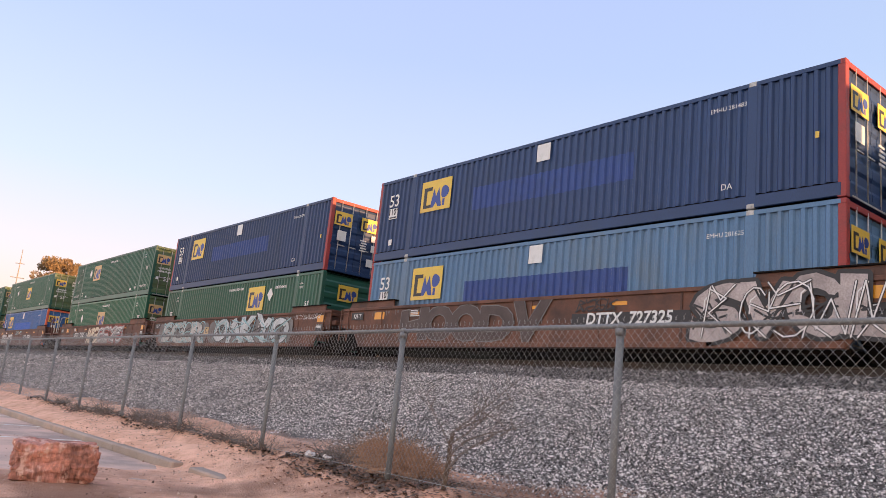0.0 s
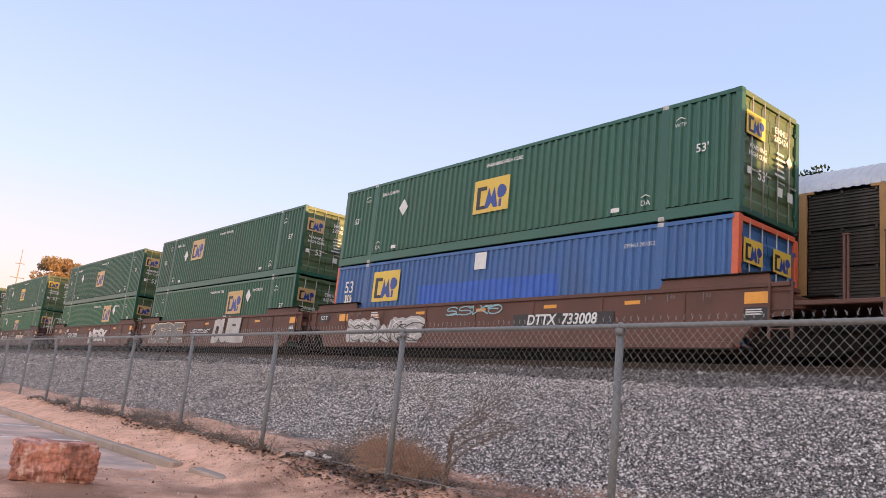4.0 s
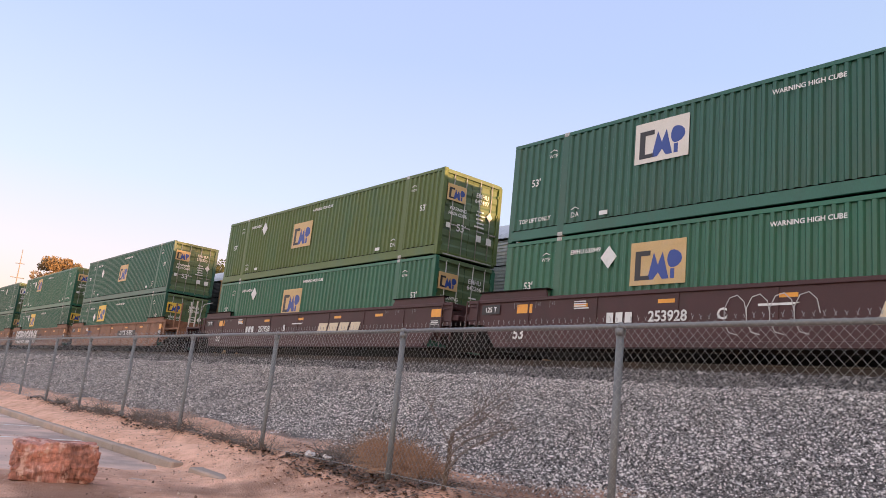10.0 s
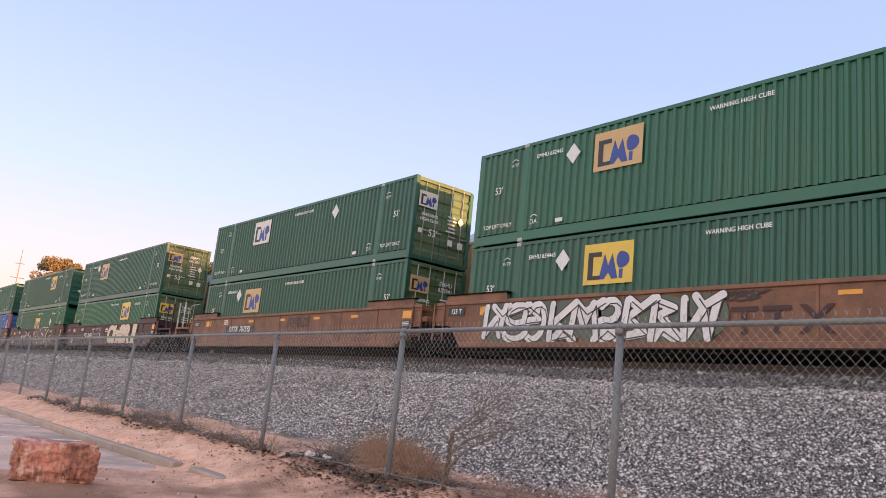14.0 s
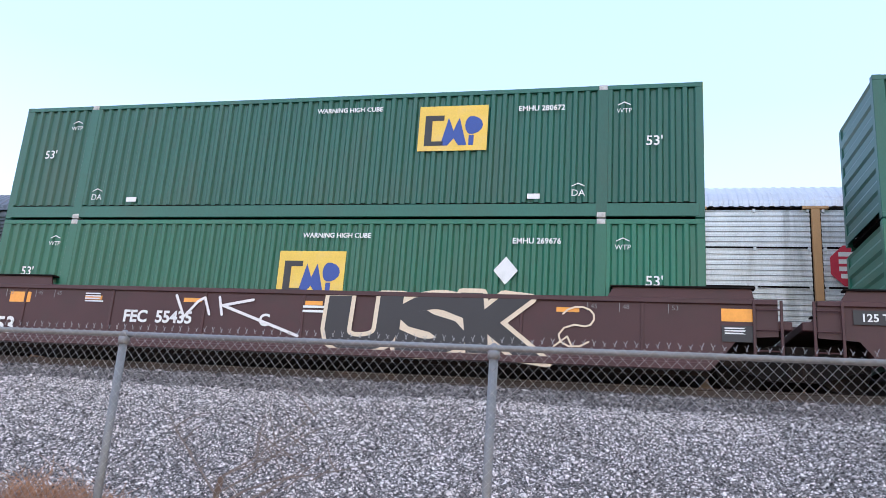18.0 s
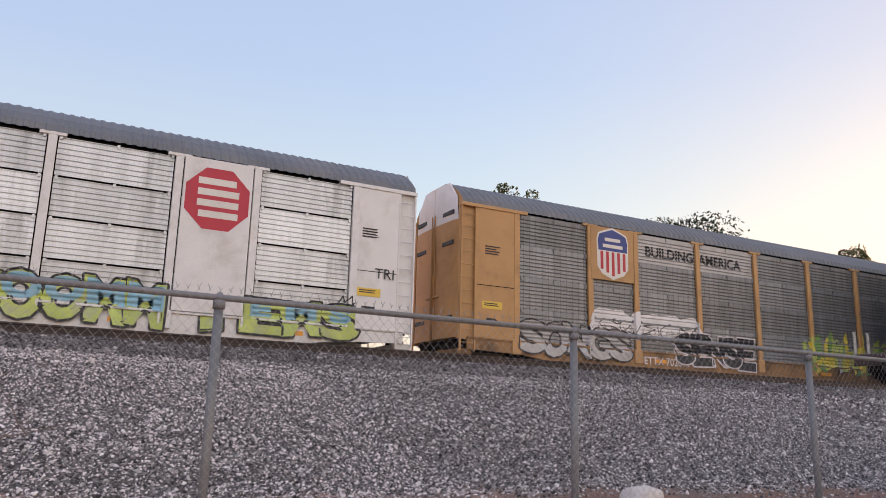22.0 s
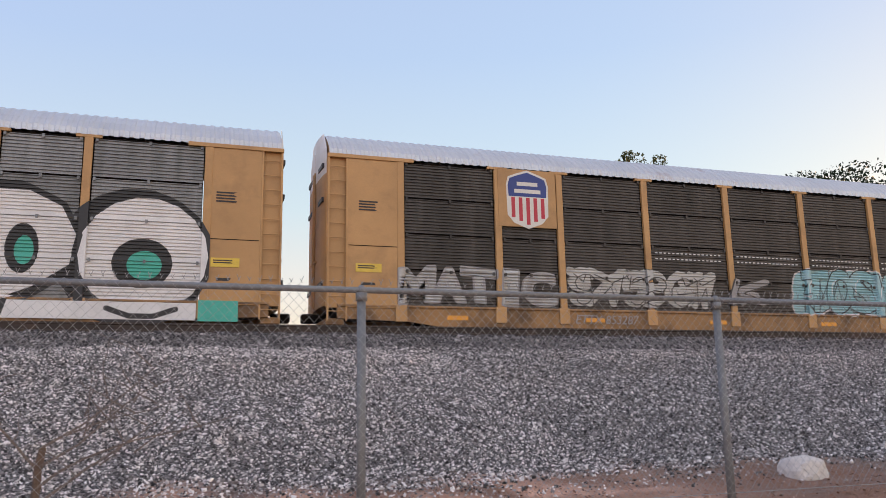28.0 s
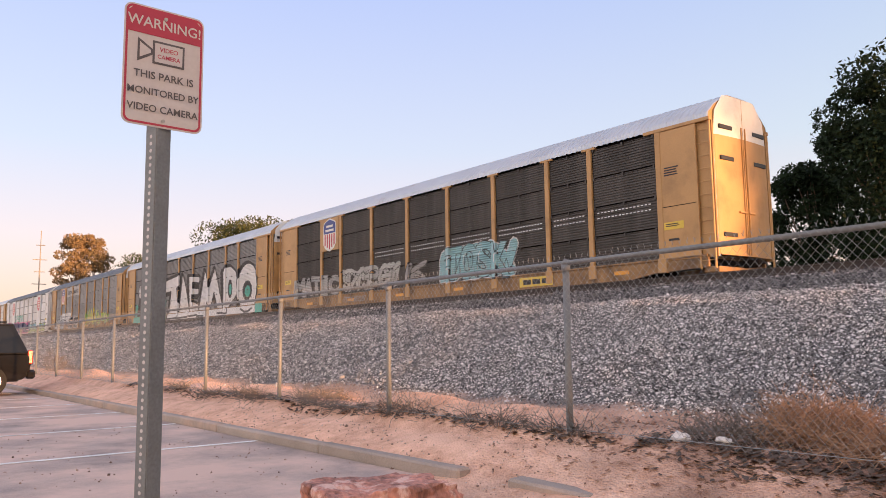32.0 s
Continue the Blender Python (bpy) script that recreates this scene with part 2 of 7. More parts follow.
# ---------------------------------------------------------------- mesh helpers
class Geo:
    """Collects vertices and faces of one part."""
    def __init__(self):
        self.v, self.f, self.k, self.cur = [], [], [], 0

    def add(self, vs, fs):
        o = len(self.v)
        self.v += [tuple(p) for p in vs]
        self.f += [tuple(i + o for i in f) for f in fs]
        self.k += [self.cur] * len(fs)
        return self

    def box(self, x0, x1, y0, y1, z0, z1, c=0.0):
        """A box, with chamfered edges where c > 0."""
        if c <= 0:
            vs = [(x, y, z) for x in (x0, x1) for y in (y0, y1) for z in (z0, z1)]
            return self.add(vs, [(0, 1, 3, 2), (4, 6, 7, 5), (0, 4, 5, 1), (2, 3, 7, 6), (0, 2, 6, 4), (1, 5, 7, 3)])
        c = min(c, .45 * (x1 - x0), .45 * (y1 - y0), .45 * (z1 - z0))
        bm = bmesh.new()
        bmesh.ops.create_cube(bm, size=1)
        for w in bm.verts:
            w.co = ((x0 + x1) / 2 + w.co.x * (x1 - x0), (y0 + y1) / 2 + w.co.y * (y1 - y0), (z0 + z1) / 2 + w.co.z * (z1 - z0))
        bmesh.ops.bevel(bm, geom=list(bm.edges), offset=c, segments=1, affect="EDGES")
        bm.verts.index_update()
        self.add([w.co[:] for w in bm.verts], [[w.index for w in f.verts] for f in bm.faces])
        bm.free()
        return self

    def tube(self, p, q, r, n=8, r2=None):
        p, q = Vector(p), Vector(q)
        d = (q - p).normalized()
        a = d.orthogonal().normalized()
        b = d.cross(a)
        r2 = r if r2 is None else r2
        ring = [(math.cos(2 * math.pi * i / n), math.sin(2 * math.pi * i / n)) for i in range(n)]
        vs = [p + (a * x + b * y) * r for x, y in ring] + [q + (a * x + b * y) * r2 for x, y in ring]
        fs = [(i, (i + 1) % n, n + (i + 1) % n, n + i) for i in range(n)] + [tuple(range(n - 1, -1, -1)), tuple(range(n, 2 * n))]
        return self.add(vs, fs)

    def prism(self, poly, y0, y1):
        """A polygon of (x, z) points, thick from y0 to y1."""
        n = len(poly)
        vs = [(x, y0, z) for x, z in poly] + [(x, y1, z) for x, z in poly]
        return self.add(vs, [tuple(range(n)), tuple(range(2 * n - 1, n - 1, -1))] + [(i, n + i, n + (i + 1) % n, (i + 1) % n) for i in range(n)])

    def loft_x(self, prof, x0, x1):
        """An open profile of (y, z) points drawn out along x."""
        n = len(prof)
        vs = [(x0, y, z) for y, z in prof] + [(x1, y, z) for y, z in prof]
        return self.add(vs, [(i, i + 1, n + i + 1, n + i) for i in range(n - 1)])

    def mesh(self, name, mats, smooth=False):
        me = bpy.data.meshes.new(name)
        me.from_pydata(self.v, [], self.f)
        for m in (mats if isinstance(mats, (list, tuple)) else [mats]):
            me.materials.append(m)
        if any(self.k):
            me.polygons.foreach_set("material_index", self.k)
        bm = bmesh.new()
        bm.from_mesh(me)
        bmesh.ops.recalc_face_normals(bm, faces=bm.faces)
        bm.to_mesh(me)
        bm.free()
        if smooth:
            me.polygons.foreach_set("use_smooth", [True] * len(me.polygons))
        me.update()
        return me


def attach(name, me, parent=None, label="", loc=(0, 0, 0), rot=None):
    ob = new(name, me)
    ob.location = loc
    if rot:
        ob.rotation_euler = [radians(a) for a in rot]
    if parent:
        ob.parent = parent
    if label:
        ob["label"] = label
    return ob


def part(name, geo, mat, parent=None, label="", loc=(0, 0, 0), smooth=False, rot=None):
    return attach(name, geo.mesh(name, mat, smooth), parent, label, loc, rot)


def thing(name, label, category, group="", kind="", loc=(0, 0, 0)):
    ob = new(name)
    ob.empty_display_size = .3
    ob.location = loc
    return tagged(ob, label, category, group, kind)


_texts = {}


def text_mesh(s, size, mat, shear=0.0, bold=0.0):
    """Letters standing upright, to be read from -y, centred."""
    key = (s, round(size, 3), mat.name, shear, bold)
    if key not in _texts:
        cu = bpy.data.curves.new("letters", "FONT")
        cu.body, cu.size, cu.align_x, cu.align_y, cu.shear, cu.offset, cu.resolution_u = s, size, "CENTER", "CENTER", shear, bold, 3
        ob = bpy.data.objects.new("letters", cu)
        me = bpy.data.meshes.new_from_object(ob)
        bpy.data.objects.remove(ob)
        bpy.data.curves.remove(cu)
        me.transform(Matrix.Rotation(radians(90), 4, "X"))
        me.materials.clear()
        me.materials.append(mat)
        _texts[key] = me
    return _texts[key]


def lettering(s, size, mat, parent, loc, shear=0.0, bold=0.0, rot=None, label=""):
    return attach("lettering", text_mesh(s, size, mat, shear, bold), parent, label, loc, rot)


# ---------------------------------------------------------------- ground
ZR = 2.39                 # top of the rails
Y1, Y2 = 10.955, 16.10    # middles of the two tracks


def ground_z(x, y):
    """Height of the ground: dirt strip, gravel bank, two tracks, land beyond."""
    prof = ((-60, -.40), (-4.5, -.36), (-1.3, -.33), (-.88, -.245), (-.45, -.10), (0, 0), (.9, .04), (2.0, .22), (6.6, 1.52), (7.5, 1.66), (8.0, 1.76),
            (8.95, 2.07), (9.9, 2.17), (18.2, 2.17), (20.0, 1.5), (26.0, .4), (60, .2), (4000, 0))
    for (a, za), (b, zb) in zip(prof, prof[1:]):
        if y <= b:
            return za + (zb - za) * max(0, (y - a) / (b - a))
    return 0


def strip_mesh(name, xs, ys, zf, mat):
    vs = [(x, y, zf(x, y)) for y in ys for x in xs]
    n = len(xs)
    fs = [(j * n + i, j * n + i + 1, (j + 1) * n + i + 1, (j + 1) * n + i) for j in range(len(ys) - 1) for i in range(n - 1)]
    me = bpy.data.meshes.new(name)
    me.from_pydata(vs, [], fs)
    me.materials.append(mat)
    me.polygons.foreach_set("use_smooth", [True] * len(me.polygons))
    return me


def earth_z(x, y):
    z = ground_z(x, y)
    if y < 1.2:
        n = noise.noise(Vector((x * .7, y * .9, 0))) * .06 + noise.noise(Vector((x * 2.3, y * 2.6, 5))) * .025
        if x < -6.6 and y < -.8:
            n *= .1
        if -1.0 < y < .8:                       # low mounds along the fence
            n += .07 * max(0, noise.noise(Vector((x * .55, 9, 0)))) * (1 - abs(y + .1))
        if y > .02 and x < -5.5:                # uneven earth between the fence and the bank
            n += .20 * noise.noise(Vector((x * .8, y * .9, 21))) * min(1, (-5.5 - x) / 2) * min(1, y * 4)
        if y < -4.5:
            n *= .5
        if x < -4.2:                            # eroded lip under the fence, earth piled up behind it
            k = min(1, (-4.2 - x) / 2)
            z += k * (.13 * math.exp(-((y - .42) / .38) ** 2) - .05 * math.exp(-((y + .22) / .14) ** 2))
        z += n
        if x < -5.6 and y < -.95:              # earth thins out over the paved lot
            k = min(1, (-5.6 - x) / 3.2)
            z = z * (1 - k) + k * -.43 + .05 * (1 - k) * noise.noise(Vector((x * 1.1, y * 1.3, 8)))
    elif y < 8.6:
        z += noise.noise(Vector((x * .35, y * .5, 2))) * .07 + noise.noise(Vector((x * 1.7, y * 1.9, 3))) * .03
    return z


def ground_material():
    """Red earth by the lot, grey crushed rock on the bank."""
    m = bpy.data.materials.new("earth_and_gravel")
    m.use_nodes = True
    N, L = m.node_tree.nodes, m.node_tree.links
    b = N["Principled BSDF"]
    b.inputs["Roughness"].default_value = .9
    t = N.new("ShaderNodeTexCoord")
    s = N.new("ShaderNodeSeparateXYZ")
    L.new(t.outputs["Object"], s.inputs[0])
    nz = N.new("ShaderNodeTexNoise")
    nz.inputs["Scale"].default_value, nz.inputs["Detail"].default_value = .9, 6
    L.new(t.outputs["Object"], nz.inputs[0])
    ad = N.new("ShaderNodeMath")
    ad.operation = "MULTIPLY_ADD"
    ad.inputs[1].default_value = 1.6
    L.new(nz.outputs[0], ad.inputs[0])
    L.new(s.outputs["Y"], ad.inputs[2])
    mr = N.new("ShaderNodeMapRange")
    mr.inputs[1].default_value, mr.inputs[2].default_value = 1.70, 2.5
    L.new(ad.outputs[0], mr.inputs[0])
    dn = N.new("ShaderNodeTexNoise")
    dn.inputs["Scale"].default_value, dn.inputs["Detail"].default_value, dn.inputs["Roughness"].default_value = 3.0, 10, .76
    L.new(t.outputs["Object"], dn.inputs[0])
    dr = N.new("ShaderNodeValToRGB")
    dr.color_ramp.elements[0].position, dr.color_ramp.elements[0].color = .30, (.58, .285, .175, 1)
    dr.color_ramp.elements[1].position, dr.color_ramp.elements[1].color = .58, (.97, .59, .415, 1)
    L.new(dn.outputs[0], dr.inputs[0])
    # darker soil further along the fence
    dk = N.new("ShaderNodeMapRange")
    dk.inputs[1].default_value, dk.inputs[2].default_value = 3.4, 6.4
    dk.inputs[4].default_value = .85
    wob = N.new("ShaderNodeMath")
    wob.operation = "MULTIPLY_ADD"
    wob.inputs[1].default_value = 5.0
    L.new(nz.outputs[0], wob.inputs[0])
    L.new(s.outputs["X"], wob.inputs[2])
    L.new(wob.outputs[0], dk.inputs[0])
    soil = N.new("ShaderNodeMix")
    soil.data_type = "RGBA"
    L.new(dk.outputs[0], soil.inputs["Factor"])
    L.new(dr.outputs[0], soil.inputs["A"])
    soil.inputs["B"].default_value = (.13, .10, .082, 1)
    # darker soil near the fence's bend, deepened for the shadow band below the brush
    pn = N.new("ShaderNodeTexNoise")
    pn.inputs["Scale"].default_value, pn.inputs["Detail"].default_value = .8, 7
    L.new(t.outputs["Object"], pn.inputs[0])
    pf = N.new("ShaderNodeMapRange")
    pf.inputs[1].default_value, pf.inputs[2].default_value, pf.inputs[4].default_value = .37, .57, .45
    L.new(pn.outputs[0], pf.inputs[0])
    patchy = N.new("ShaderNodeMix")
    patchy.data_type = "RGBA"
    px = N.new("ShaderNodeMapRange")
    px.inputs[1].default_value, px.inputs[2].default_value, px.inputs[3].default_value, px.inputs[4].default_value = -7.0, -3.6, .35, 2.2
    L.new(s.outputs["X"], px.inputs[0])
    pm = N.new("ShaderNodeMath")
    pm.operation, pm.use_clamp = "MULTIPLY", True
    L.new(pf.outputs[0], pm.inputs[0])
    L.new(px.outputs[0], pm.inputs[1])
    L.new(pm.outputs[0], patchy.inputs["Factor"])
    L.new(soil.outputs["Result"], patchy.inputs["A"])
    patchy.inputs["B"].default_value = (.26, .14, .09, 1)
    soil = patchy
    vo = N.new("ShaderNodeTexVoronoi")
    vo.inputs["Scale"].default_value = 42
    L.new(t.outputs["Object"], vo.inputs[0])
    hs = N.new("ShaderNodeSeparateColor")
    L.new(vo.outputs["Color"], hs.inputs[0])
    # rock colours lowered to paint shade into the gaps between loose stones
    gr = N.new("ShaderNodeValToRGB")
    gr.color_ramp.elements[0].position, gr.color_ramp.elements[0].color = 0, (.030, .027, .026, 1)
    gr.color_ramp.elements[1].position, gr.color_ramp.elements[1].color = 1, (.29, .26, .242, 1)
    e = gr.color_ramp.elements.new(.5)
    e.color = (.088, .079, .073, 1)
    L.new(hs.outputs[0], gr.inputs[0])
    mx = N.new("ShaderNodeMix")
    mx.data_type = "RGBA"
    L.new(mr.outputs[0], mx.inputs["Factor"])
    L.new(soil.outputs["Result"], mx.inputs["A"])
    L.new(gr.outputs[0], mx.inputs["B"])
    L.new(mx.outputs["Result"], b.inputs["Base Color"])
    inv = N.new("ShaderNodeMath")
    inv.operation = "MULTIPLY_ADD"
    inv.inputs[1].default_value = -1.0
    L.new(vo.outputs["Distance"], inv.inputs[0])
    L.new(dn.outputs[0], inv.inputs[2])
    bp = N.new("ShaderNodeBump")
    bp.inputs["Strength"].default_value, bp.inputs["Distance"].default_value = .8, .03
    L.new(inv.outputs[0], bp.inputs["Height"])
    L.new(bp.outputs[0], b.inputs["Normal"])
    return m


M["ground"] = ground_material()


def spread(a, b, step):
    n = max(1, round((b - a) / step))
    return [a + (b - a) * i / n for i in range(n + 1)]


_xs = [-3000, -1200, -500, -250, -140] + spread(-90, -30, 2.0) + spread(-29.6, 16, .2) + spread(17, 60, 2.0) + [100, 180, 320, 700, 1500, 3000]
_ys = [-2000, -600, -200, -80, -40, -20, -14] + spread(-10, -6, .5) + spread(-5.8, 9.4, .15) + [10, 12, 15, 18.2, 20, 26, 40, 80, 200, 600, 2500]
ground = attach("ground", strip_mesh("ground", _xs, _ys, earth_z, M["ground"]))
tagged(ground, "reddish bare earth rising into a grey gravel railway bank", "ground", kind="structure")

# paved lot with kerb
M["asphalt"] = material("dusty_asphalt", (.36, .27, .225), .85, 0, .3, 1.3, (.70, .47, .365), .9, .55, 70, .4, stain_lo=.38, stain_hi=.58)
lot_ys = spread(-40, -1.1, .8)
lot = attach("parking_lot", strip_mesh("parking_lot", spread(-90, -4, 1.0), lot_ys, lambda x, y: -.355 - (.25 if x > -4.5 else 0), M["asphalt"]))
tagged(lot, "worn grey asphalt parking lot dusted with red earth", "parking lot", kind="structure")
M["line_paint"] = material("worn_white_line", (.80, .76, .71), .7, 0, .2, 3, (.42, .31, .25), .6, 2.2, 60, .1, stain_lo=.50, stain_hi=.66)
for i, lx in enumerate((-10.55, -13.6, -16.6, -19.6, -22.6, -25.6, -28.6, -31.6, -34.6)):
    g = Geo().box(lx - .05, lx + .05, -5.6, -1.12, -.352, -.349)
    tagged(part("stall_line", g, M["line_paint"]), "worn white parking stall line on the asphalt", "road marking", "stall lines", "structure")
M["concrete"] = material("weathered_concrete", (.35, .275, .225), .85, 0, .22, 1.5, (.52, .35, .26), .8, 1.3, 80, .35)
kerb = thing("kerb", "weathered grey concrete kerb along the parking lot", "kerb", kind="structure")
kx = -90.0
while kx < -6.6:
    k2 = min(kx + 3.0, -6.45)
    part("kerb_stone", Geo().box(kx + .004, k2 - .004, -1.08, -.92, -.6, -.238 + .010 * math.sin(kx * 1.7), .02), M["concrete"], kerb)
    kx = k2

# ---------------------------------------------------------------- tracks
M["rail"] = material("worn_rail_steel", (.035, .026, .023), .6, .25, .2, 2, (.08, .045, .03), .6, 2, 60, .1)
M["tie"] = material("weathered_timber", (.055, .042, .034), .85, 0, .3, 2, (.12, .09, .07), .5, 2, 50, .4, stretch=(4, 1, 1))
for yc, nm in ((Y1, "near"), (Y2, "far")):
    tr = thing("railway_track", "rusty steel rails on timber sleepers in ballast", "railway track", "tracks", "structure")
    for s in (-1, 1):
        y = yc + s * .755
        prof = [(y - .07, ZR - .18), (y - .07, ZR - .165), (y - .012, ZR - .145), (y - .012, ZR - .045), (y - .036, ZR - .035), (y - .036, ZR),
                (y + .036, ZR), (y + .036, ZR - .035), (y + .012, ZR - .045), (y + .012, ZR - .145), (y + .07, ZR - .165), (y + .07, ZR - .18)]
        part("rail", Geo().loft_x(prof, -600, 600), M["rail"], tr)
    tie = Geo().box(-.115, .115, -1.3, 1.3, -.18, 0, .012).mesh("sleeper", M["tie"])
    for i in range(140):
        attach("sleeper", tie, tr, loc=(-48 + i * .53, yc + .03 * math.sin(i * 3.1), ZR - .18), rot=(0, 0, .6 * math.sin(i * 1.9)))

# ---------------------------------------------------------------- chain-link fence
FH = 1.627
fence = thing("chain_link_fence", "galvanised chain-link fence with a round top rail", "fence", kind="structure")
FX0, FX1 = -29, 8     # post numbers
post_me = Geo().tube((0, 0, -.3), (0, 0, FH - .07), .033, 10).mesh("post", M["galv"], True)
cap_me = Geo().tube((0, 0, FH - .08), (0, 0, FH - .02), .044, 10).tube((0, 0, FH - .02), (0, 0, FH + .035), .044, 10, .018).mesh("post_cap", M["galv"], True)
for i in range(FX0, FX1 + 1):
    lean = .8 * math.sin(i * 2.7)
    p = attach("post", post_me, fence, loc=(3.05 * i, .0, 0), rot=(0, lean * .5, 0))
    attach("post_cap", cap_me, p)
for i in range(FX0, FX1, 2):
    part("top_rail", Geo().tube((3.05 * i + .004, 0, FH), (3.05 * (i + 2) - .004, 0, FH), .0235, 10), M["galv"], fence, smooth=True)


def chain_link(x0, x1, z0, z1, d, r, ys=-.045):
    """Zigzag wires that hook into each other, each a three-sided tube."""
    nx, nz = int((x1 - x0) / d * 2), int((z1 - z0) / (d * .54))
    j = np.arange(nz + 1)
    vs, fs = [], []
    ring = np.array([[1, 0], [-.5, .87], [-.5, -.87]]) * r
    base = 0
    quad = []
    for k in range(nz):
        for a in range(3):
            b = (a + 1) % 3
            quad.append((k * 3 + a, k * 3 + b, k * 3 + 3 + b, k * 3 + 3 + a))
    quad = np.array(quad)
    for i in range(nx):
        sgn = 1 if i % 2 == 0 else -1
        cx = x0 + i * d / 2
        px = cx + np.where(j % 2 == 0, -1, 1) * sgn * d * .25
        # a slow sag and bulge
        py = ys + .012 * np.sin(cx * 1.3 + j * .12) + np.where(j % 2 == 0, -1, 1) * .003
        pz = z0 + j * d * .54
        P = np.stack([px, py, pz], 1)[:, None, :] + np.stack([ring[:, 0], ring[:, 1], 0 * ring[:, 0]], 1)[None]
        vs.append(P.reshape(-1, 3))
        fs.append(quad + base)
        base += (nz + 1) * 3
    V, F = np.concatenate(vs), np.concatenate(fs)
    me = bpy.data.meshes.new("mesh_fabric")
    me.from_pydata(V.tolist(), [], F.tolist())
    me.materials.append(M["wire"])
    return me


fab = attach("mesh_fabric", chain_link(-26, 12, .02, FH + .045, .072, .0017), fence)
fab["kind"] = "stuff"
fab = attach("mesh_fabric", chain_link(-88, -26, .02, FH + .04, .11, .0026), fence)
fab["kind"] = "stuff"
sel = Geo()
for i in range(int(38 / .072)):
    bx = -26 + i * .072
    for d in (-1, 1):
        sel.tube((bx - d * .006, -.045, FH + .035), (bx + d * .013, -.047 - .004 * d, FH + .035 + .036 * (1 + .3 * math.sin(i * 1.7 + d))), .0022, 3)
sel = part("wire_ends", sel, M["wire"], fence, "twisted wire ends along the top")
sel["kind"] = "stuff"
part("tension_wire", Geo().tube((-88, -.045, .06), (24, -.045, .06), .003, 5), M["wire"], fence)

# ---------------------------------------------------------------- containers
CL, CW, CH = 16.15, 2.59, 2.896
HX, HY = CL / 2, CW / 2


def corrugated(x0, x1, z0, z1, y, out, pitch=.25, deep=.052):
    """A pressed steel wall between x0 and x1; out is the side that faces outwards (-1 or 1)."""
    n = max(1, round((x1 - x0) / pitch))
    p = (x1 - x0) / n
    pts = []
    for i in range(n):
        a = x0 + i * p
        pts += [(a, 0), (a + .30 * p, 0), (a + .45 * p, 1), (a + .82 * p, 1)]
    pts.append((x1, 0))
    g = Geo()
    m = len(pts)
    vs = [(x, y - out * deep * d, z) for z in (z0, z1) for x, d in pts]
    return g.add(vs, [(i, i + 1, m + i + 1, m + i) for i in range(m - 1)])


def corrugated_end(x, out, y0, y1, z0, z1, n=6):
    g = Geo()
    pts = []
    p = (z1 - z0) / n
    for i in range(n):
        a = z0 + i * p
        pts += [(a, 0), (a + .35 * p, 0), (a + .5 * p, 1), (a + .85 * p, 1)]
    pts.append((z1, 0))
    m = len(pts)
    return g.add([(x - out * .03 * d, y, z) for y in (y0, y1) for z, d in pts], [(i, i + 1, m + i + 1, m + i) for i in range(m - 1)])


